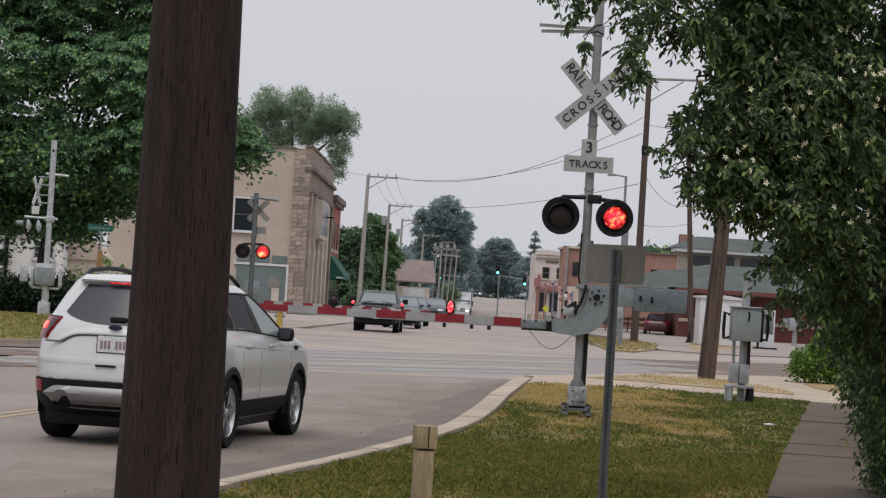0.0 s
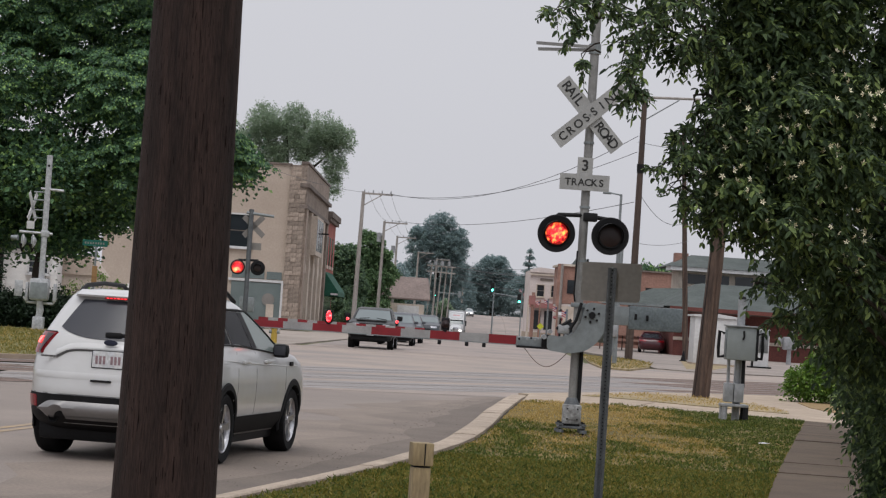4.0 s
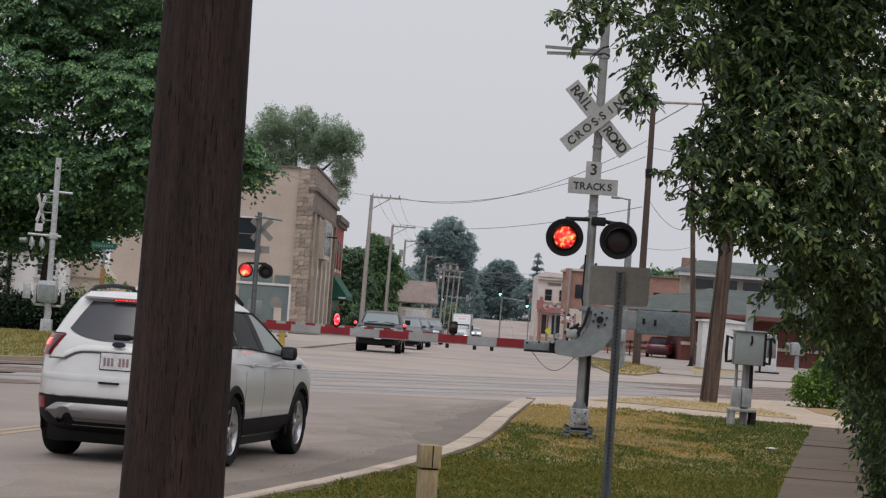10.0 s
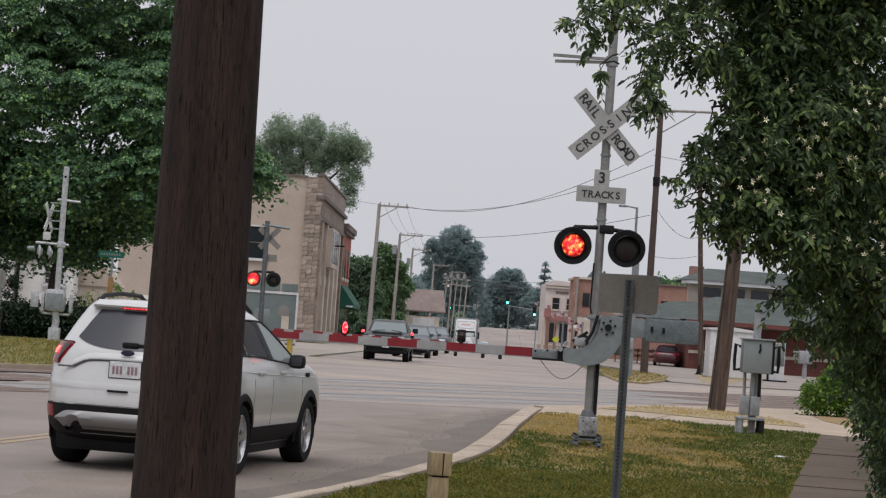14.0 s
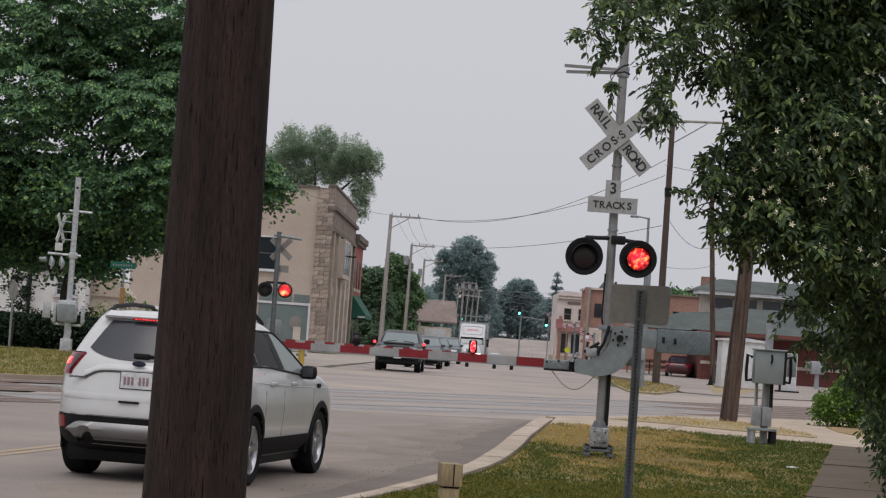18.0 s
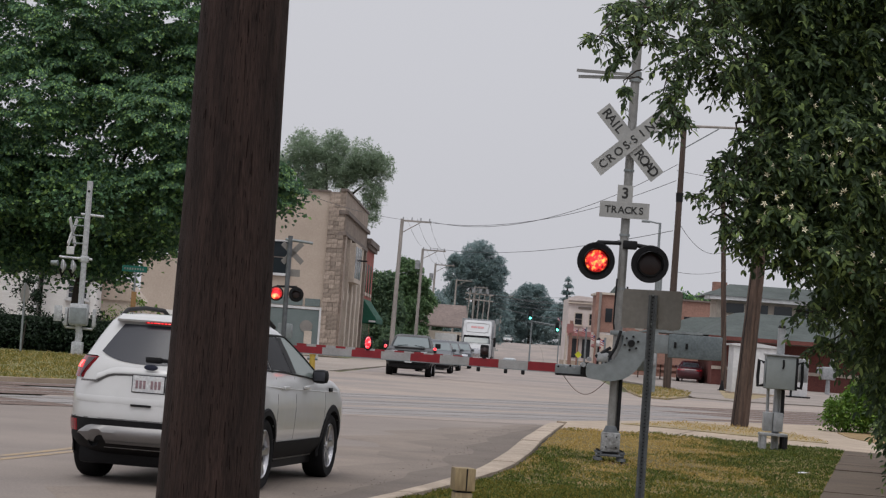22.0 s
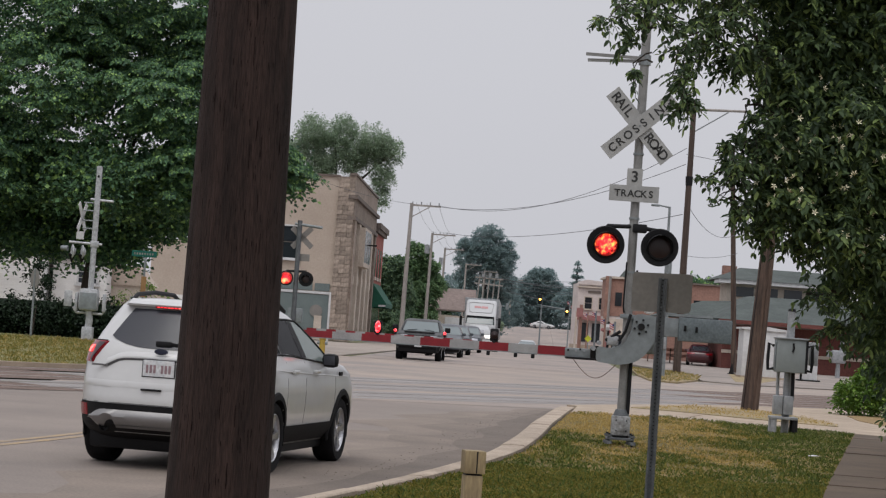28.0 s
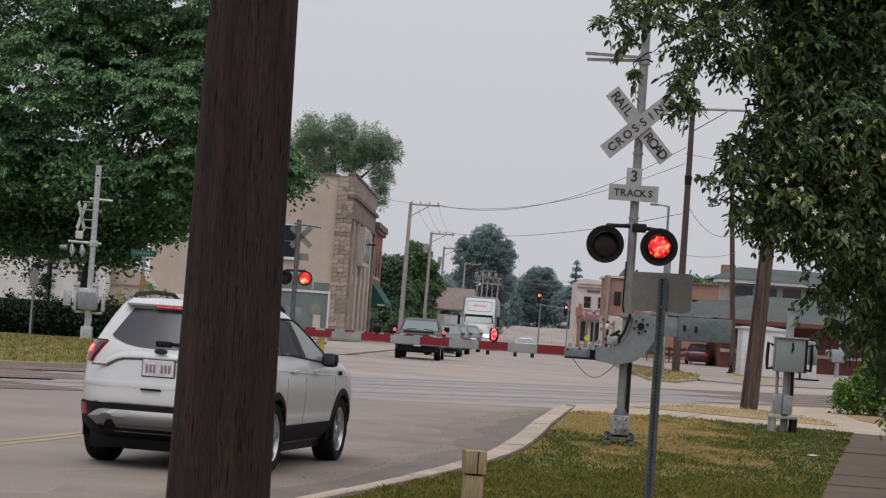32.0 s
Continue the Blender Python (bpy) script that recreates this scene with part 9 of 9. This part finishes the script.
HS = [(0.91, 13.9, 3.5, 0.09, 0.25, 0.03), (1.05, 14, 3.39, 0.06, 0.2, 0.05), (1.11, 14, 3.19, 0.04, 0.2, 0.03), (1.07, 14, 3.57, 0.13, 0.25, 0.04), (1.23, 14.2, 3.57, 0.12, 0.25, 0.07), (1.7, 14.8, 2.63, 0.05, 0.2, 0.03), (1.75, 14.8, 2.48, 0.04, 0.2, 0.02)]
HLOW = [(3.89, 18, 1.71, 0.32, 0.6, 0.32), (4.27, 19, 1.3, 0.33, 0.7, 0.38), (4.58, 20, 0.79, 0.3, 0.7, 0.45), (4.66, 20, 0.3, 0.25, 0.7, 0.4), (3.71, 18, 1.6, 0.16, 0.4, 0.18), (4.26, 20, 1.17, 0.13, 0.4, 0.25)]
# leaf masses added above and beside the view to shade the shrub
HTOP = [(1.84, 15.5, 4.54, 0.47, 1.0, 0.23), (2.62, 16, 4.77, 0.6, 1.3, 0.32), (3.41, 16.5, 4.76, 0.62, 1.4, 0.41), (4.07, 17, 3.6, 0.38, 1.2, 1.06)]
for group, dx in ((HA, 0.16), (HM, 0.09), (HS, 0.04)):
    group[:] = [(b[0] + dx, *b[1:]) for b in group]
HEDGE = [(6.5, 26.5, 0.75, 0.55, 0.9, 0.65), (7.0, 28.8, 0.8, 0.6, 1.0, 0.75), (7.45, 31, 0.85, 0.6, 1.0, 0.8), (7.9, 33.2, 0.9, 0.58, 1.0, 0.85), (8.35, 35.4, 0.9, 0.58, 1.0, 0.85), (8.8, 37.6, 0.95, 0.55, 1.0, 0.85), (6.2, 24.4, 0.8, 0.5, 0.9, 0.7), (8.3, 31, 1.9, 0.8, 1.2, 0.6), (9.0, 35, 2.0, 0.7, 1.2, 0.6), (7.4, 27.4, 1.7, 0.6, 1.0, 0.6), (9.5, 38.6, 1.8, 0.55, 0.9, 0.7)]


def leafy_twigs(parent, name, seed, blobs, n, length, leaf, mat, shell=(0.3, 1.0), pairs=7, label="", stems=False):
    """Drooping twigs with pointed leaves in pairs along them, growing out of the blobs."""
    rng = np.random.default_rng(seed)
    w = np.array([(b[3] * b[4] * b[5]) ** (2 / 3) for b in blobs])
    B = np.array(blobs)[rng.choice(len(blobs), n, p=w / w.sum())]
    d = rng.normal(size=(n, 3))
    d /= np.linalg.norm(d, axis=1, keepdims=True)
    cen = B[:, :3] + d * B[:, 3:6] * (rng.uniform(shell[0] ** 3, shell[1] ** 3, n) ** (1 / 3))[:, None]
    go = d * 0.7 + rng.normal(size=(n, 3)) * 0.45 + np.array([-0.05, -0.25, 0.1])
    go /= np.linalg.norm(go, axis=1, keepdims=True)
    L = length * rng.uniform(0.55, 1.3, n)
    t = (np.arange(pairs) + 0.5) / pairs
    down = np.array([0, 0, -0.55])
    P = cen[:, None] + L[:, None, None] * (go[:, None] * (t - 0.45)[None, :, None] + down * (t ** 2)[None, :, None])
    T = go[:, None] + 2 * down * t[None, :, None]
    T /= np.linalg.norm(T, axis=2, keepdims=True)
    S = np.cross(T, np.array([0, 0, 1.0]) + rng.normal(size=(n, 1, 3)) * 0.5)
    S /= np.linalg.norm(S, axis=2, keepdims=True) + 1e-9
    c, dr, nr = [], [], []
    for side in (-1, 1):
        q = S * side * 0.8 + T * 0.55 + np.array([0, 0, -0.35]) + rng.normal(size=S.shape) * 0.28
        q /= np.linalg.norm(q, axis=2, keepdims=True)
        c.append((P + q * leaf * 0.5).reshape(-1, 3))
        dr.append(q.reshape(-1, 3))
        nr.append((np.array([0, -0.25, 1.0]) + rng.normal(size=S.shape) * 0.4).reshape(-1, 3))
    c, dr, nr = np.concatenate(c), np.concatenate(dr), np.concatenate(nr)
    keep = rng.uniform(size=len(c)) < 0.9
    c, dr, nr = c[keep], dr[keep], nr[keep]
    size = leaf * rng.uniform(0.6, 1.25, len(c))
    ob = part(name, leaf_mesh(name, c, dr, nr, size, size * rng.uniform(0.36, 0.5, len(c)), mat, 0.16, True), mat, parent, label)
    if stems:
        st_ = Shape()
        for k in range(n):
            st_.tube([tuple(P[k, i]) for i in range(pairs)], 0.0022, 4)
        tagged(part("twig", st_, M_BARK, parent, "thin bare twigs"), kind="stuff")
    return ob


leafy_twigs(hs, "foliage", 81, HA, 3200, 0.26, 0.064, M_SHRUB, (0.5, 1.0), 7, "hanging pointed leaves")
leafy_twigs(hs, "inner_foliage", 82, HA, 2000, 0.3, 0.075, M_SHRUB, (0.0, 0.55), 6)
leafy_twigs(hs, "edge_foliage", 84, HM, 560, 0.17, 0.058, M_SHRUB, (0.2, 1.0), 6, "looser leaves at the edge", True)
leafy_twigs(hs, "outer_sprays", 83, HS, 75, 0.14, 0.055, M_SHRUB, (0.1, 1.0), 5, "thin hanging sprays of leaves", True)
leafy_twigs(hs, "low_foliage", 87, HLOW, 1500, 0.3, 0.07, M_SHRUB, (0.3, 1.0), 7, "dark leaves near the ground")
# added canopy, mostly unseen, that darkens the leaves below it
leafy_twigs(hs, "unseen_shade_canopy", 85, HTOP, 2300, 0.34, 0.085, M_SHRUB, (0.2, 1.0), 6, "leaves added overhead, mostly out of view, to shade the shrub")
crown(hs, "hedge_foliage", 86, HEDGE, 5200, 22, 0.26, 0.085, M_SHRUB, 0.6, 0.7, (0.4, 1.0), "dense dark leaves down to the ground", 0.6, True)
rg = random.Random(5)


def twig(s, e, r0, r1, bend):
    """A bent branch from s to e."""
    s, e = Vector(s), Vector(e)
    b = Vector((rg.uniform(-bend, bend), rg.uniform(-bend, bend), rg.uniform(0, bend)))
    q = [s + (e - s) * (k / 6) + b * math.sin(math.pi * k / 6) + Vector((rg.uniform(-1, 1), rg.uniform(-1, 1), rg.uniform(-1, 1))) * bend * 0.15 * (0 < k < 6) for k in range(7)]
    br = Shape()
    for k in range(6):
        br.cyl(q[k], q[k + 1], r0 + (r1 - r0) * k / 6, r0 + (r1 - r0) * (k + 1) / 6, 6, False)
    part("branch", br, M_BARK, hs)


for b in HEDGE:
    twig((b[0] + 0.1, b[1], 0.03), (b[0], b[1], b[2] + 0.2), 0.03, 0.01, 0.15)
for b in HA + HTOP + HLOW:
    twig((5.9 + rg.uniform(-0.3, 0.4), 18.6 + rg.uniform(-0.4, 0.4), 0.03), (b[0] + 0.1, b[1] + 0.45, b[2]), 0.03, 0.01, 0.35)
for k, b in enumerate(HM):
    up = (0.02, 0.08, 0.22) if k in (4, 5) else (0.22, 0.25, 0.05)  # two sprays hang from the one above them
    twig((b[0] + up[0], b[1] + up[1], b[2] + up[2]), (b[0] - 0.05, b[1], b[2]), 0.012 if k not in (4, 5) else 0.005, 0.004, 0.12 if k not in (4, 5) else 0.03)
for b in HS:
    for k in range(2):
        twig((b[0] + rg.uniform(0.1, 0.2), b[1] + 0.15, b[2] + rg.uniform(0.02, 0.16)), (b[0] - b[3] * rg.uniform(0.2, 0.8), b[1] + rg.uniform(-0.1, 0.1), b[2] - rg.uniform(0, 0.05)), 0.006, 0.002, 0.06)
M_FLOWER = surf("cream_blossom", (0.8, 0.78, 0.62), (0.75, 0.68, 0.45), 0.7, bump=0, vary=0.1)
fl = Shape()
for k in range(5):
    a = k * 1.2566
    fl.add([(0, 0, 0), (0.014 * math.cos(a - 0.4), 0.014 * math.sin(a - 0.4), 0.006), (0.025 * math.cos(a), 0.025 * math.sin(a), 0.013), (0.014 * math.cos(a + 0.4), 0.014 * math.sin(a + 0.4), 0.006)], [(0, 1, 2, 3)])
flower = fl.mesh("blossom", M_FLOWER, False)
for k in range(150):
    b = HA[rg.choice((2, 3, 3, 4, 5, 5, 5, 6, 6, 7, 8, 9, 9, 10, 14))]
    d = Vector((rg.gauss(-0.3, 0.6), -abs(rg.gauss(0.9, 0.4)), rg.gauss(0.1, 0.6))).normalized()
    p = Vector((b[0] + d.x * b[3] * 1.15, b[1] + d.y * b[4] * 1.15, b[2] + d.z * b[5] * 1.1))
    part("blossom", flower, M_FLOWER, hs, at=pose(p.x, p.y, p.z, rg.uniform(40, 120), rg.uniform(-30, 30), rg.uniform(0, 360)))

# grass blades on the verge
def inside(poly, x, y):
    hit = np.zeros(len(x), bool)
    for (x0, y0), (x1, y1) in zip(poly, poly[1:] + poly[:1]):
        if y0 != y1:
            hit ^= ((y0 > y) != (y1 > y)) & (x < (x1 - x0) * (y - y0) / (y1 - y0) + x0)
    return hit


def blades(name, label, seed, n, poly, box, h, mat, dry, z=0.045):
    rng = np.random.default_rng(seed)
    x, y = rng.uniform(box[0], box[1], n), rng.uniform(box[2], box[3], n)
    keep = inside(poly, x, y)
    x, y = x[keep], y[keep]
    field = np.array([0.5 * noise.noise((a * 0.5, b * 0.16, 3.1)) + 0.45 * noise.noise((a * 1.3, b * 0.5, 7.7)) + 0.4 * noise.noise((a * 3.6, b * 1.3, 1.7)) for a, b in zip(x, y)])
    edge = x - np.interp(y, [k[1] for k in KERB], [k[0] for k in KERB])
    for px_, py_, wx, wy, k in ((3.3, 39.5, 1.7, 4.6, 1.0), (2.4, 36.0, 0.9, 2.2, 0.5), (3.6, 32.0, 1.0, 2.6, 0.6), (2.6, 27.6, 0.8, 1.6, 0.3), (4.9, 38.0, 0.9, 2.6, 0.35), (5.6, 43.6, 1.2, 1.0, 0.3)):
        field += k * np.exp(-((x - px_) / wx) ** 2 - ((y - py_) / wy) ** 2)
    field += 0.2 * np.exp(-((edge - 0.3) / 0.25) ** 2) - 0.36 - 0.2 * np.clip((26 - y) / 5, 0, 1) - 0.45 * np.clip((x - 4.5) / 1.3, 0, 1)
    field += rng.normal(0, 0.13, len(x))
    if dry > 2:
        field = rng.uniform(-0.2, 0.3, len(x)) + (0.1 if dry == 3 else -0.2) + 0.25 * np.sin(x * 2.1) * np.sin(y * 0.9)
        dry = 1 if dry == 3 else 0
    keep = (field > 0.0) if dry == 1 else (field < 0.08) & (field > -0.4) if dry == 0 else field < -0.25
    x, y = x[keep], y[keep]
    c = np.stack([x, y, np.full(len(x), z)], 1)
    d = np.stack([rng.normal(0, 0.9, len(x)), rng.normal(0, 0.9, len(x)), np.full(len(x), 1.0)], 1)
    tuft = np.array([noise.noise((a * 2.6, b * 1.1, 5.3)) for a, b in zip(x, y)])
    L = h * rng.uniform(0.5, 1.4, len(x)) * (1 + 0.9 * tuft)
    c[:, 2] += L * 0.4
    nrm = rng.normal(size=c.shape) * np.array([1, 1, 0.05])
    me = leaf_mesh(name, c, d, nrm, L, np.full(len(x), 0.014) * rng.uniform(0.7, 1.4, len(x)), mat)
    ob = part(name, me, mat, None)
    return tagged(ob, label, "grass", kind="stuff")


M_GRASS = leafy("green_grass", (0.122, 0.12, 0.02), (0.195, 0.178, 0.033), (0.285, 0.24, 0.06), 0.35)
M_LUSH = leafy("lush_grass", (0.046, 0.072, 0.013), (0.09, 0.13, 0.022), (0.175, 0.19, 0.045), 0.35)
M_STRAW = leafy("straw_grass", (0.37, 0.26, 0.08), (0.46, 0.325, 0.11), (0.56, 0.41, 0.155), 0.35)
blades("grass", "short green lawn grass", 91, 150000, poly, (-4, 9, 8, 47.5), 0.045, M_GRASS, 0)
blades("lush_grass", "thicker dark green grass", 93, 190000, poly, (-4, 9, 8, 47.5), 0.055, M_LUSH, 2)
blades("lush_grass", "short thick grass close to the kerb", 97, 130000, poly, (-3, 5, 12, 25), 0.045, M_GRASS, 2)
blades("dry_grass", "sunburnt straw coloured grass", 92, 150000, poly, (-4, 9, 8, 47.5), 0.036, M_STRAW, 1)
blades("dry_grass", "parched grass at the corner", 94, 3600, CORNER_TURF, (4.2, 8.7, 45.8, 54.6), 0.05, M_STRAW, 3, 0.066)
blades("dry_grass", "parched grass on the far island", 95, 3500, [(8.75, 96), (8.3, 86), (9.2, 84.5), (10.9, 92.6), (12.4, 104), (12.6, 116), (10.4, 119)], (8, 13, 84, 119), 0.09, M_STRAW, 3, 0.06)
blades("grass", "green grass on the far island", 96, 5000, [(8.75, 96), (8.3, 86), (9.2, 84.5), (10.9, 92.6), (12.4, 104), (12.6, 116), (10.4, 119)], (8, 13, 84, 119), 0.1, M_GRASS, 4, 0.06)

LAWN_LEFT = [(-6.9, 53.5), (-6.05, 66), (-5.2, 78), (-4.6, 86), (-16, 86), (-16, 48), (-12, 47.2), (-8.4, 50.7)]
blades("dry_grass", "sunburnt grass on the far lawn", 98, 9000, LAWN_LEFT, (-16, -4.5, 47, 86), 0.1, M_STRAW, 3, 0.05)
blades("grass", "green grass on the far lawn", 99, 26000, LAWN_LEFT, (-16, -4.5, 47, 86), 0.11, M_GRASS, 4, 0.05)

# ---- what moves ----
HALF = 0.5953  # half period of the flashers


def flash_rows(first, on, off, end=32.0):
    """On from first + 0.05 for half a period, then off, over and over."""
    rows, t, lit = [], first, True
    state = []
    while t > -HALF * 2:
        t -= HALF * 2
    while t < end + 1:
        state += [(t + 0.035, True), (t + HALF - 0.03, False)]
        t += HALF * 2
    cur = False
    for s, v in state:
        if s <= 0:
            cur = v
    rows.append((0.0, pose(*(on if cur else off))))
    for s, v in state:
        if 0.07 < s < end - 0.004:
            rows += [(s - 0.034, pose(*(on if not v else off))), (s, pose(*(on if v else off)))]
            cur = v
    rows.append((end, pose(*(on if cur else off))))
    return rows


def lane_rows(keys):
    """Rows of (seconds, distance along the street, offset from the kerb) for oncoming traffic."""
    out = []
    for t, y, off in keys:
        slope = math.degrees(math.atan((gz(y + 1) - gz(y - 1)) / 2))
        out.append((t, pose(lane(y, off), y, gz(y) + 0.02, -slope, 0, TOWARD)))
    return out


def signal_rows(key, z):
    """Green, then amber, then red, each lens out only while it is lit."""
    a, b = {"green": (-1, 27.9), "amber": (27.9, 31.8), "red": (31.8, 99)}[key]
    at = lambda t: pose(0, -0.1 if a <= t < b else 0.1, z)
    ts = sorted({0.0, 32.0, *(x for e in (a, b) if 0 < e < 32 for x in (e - 0.034, e))})
    return [(t, at(t + 0.001)) for t in ts]


def motions():
    for lit, key, z in SIGS:
        walk(lit, signal_rows(key, z))
    for side, first in (("L", 0.405), ("R", 0.405 + HALF)):
        for lit, on, off in LAMPS[side]:
            walk(lit, flash_rows(first, on, off))
    walk(truck, lane_rows([(0, 357, 4.0), (3, 346, 3.9), (6, 328, 3.8), (8, 314, 3.75), (10, 296, 3.75), (13, 259, 3.7), (16.5, 222, 3.6), (19, 198, 3.45), (22, 181, 3.25), (26, 172, 3.1), (32, 168, 3.08)]))
    walk(white_suv, lane_rows([(0, 470, 6.28), (3, 430, 5.73), (6, 390, 5.65), (8, 376, 5.7), (10, 362, 5.75), (13, 334, 5.76), (17, 294, 5.63), (19, 275, 5.65), (22, 240, 6.11), (25, 218, 6.56), (28, 198, 6.71), (30, 190, 6.71), (32, 187, 6.6)]))
    walk(queue_car, lane_rows([(0, 163, 3.1), (3, 160, 3.1), (6, 156, 3.1), (9, 149, 3.1), (12, 145, 3.1), (14, 144, 3.1), (32, 144, 3.1)]))
    walk(far_car, lane_rows([(0, 640, 4.5), (14, 600, 4.5), (17, 500, 6.5), (19, 455, 6.9), (22, 447, 5.8), (25.5, 442, 6.0)]) + [(26.8, pose(lane(438, 7.4), 438, gz(438) + 0.02, 0, 0, TOWARD + 40)), (27.5, pose(lane(436, 9.2), 436, gz(436) + 0.02, 0, 0, TOWARD + 62)), (28.0, pose(lane(435, 10.7), 435, gz(435) + 0.02, 0, 0, TOWARD + 76)), (29.0, pose(lane(435, 15.5), 435, gz(435) + 0.02, 0, 0, TOWARD + 88)), (32, pose(lane(435, 34), 435, gz(435) + 0.02, 0, 0, TOWARD + 90))])


motions()
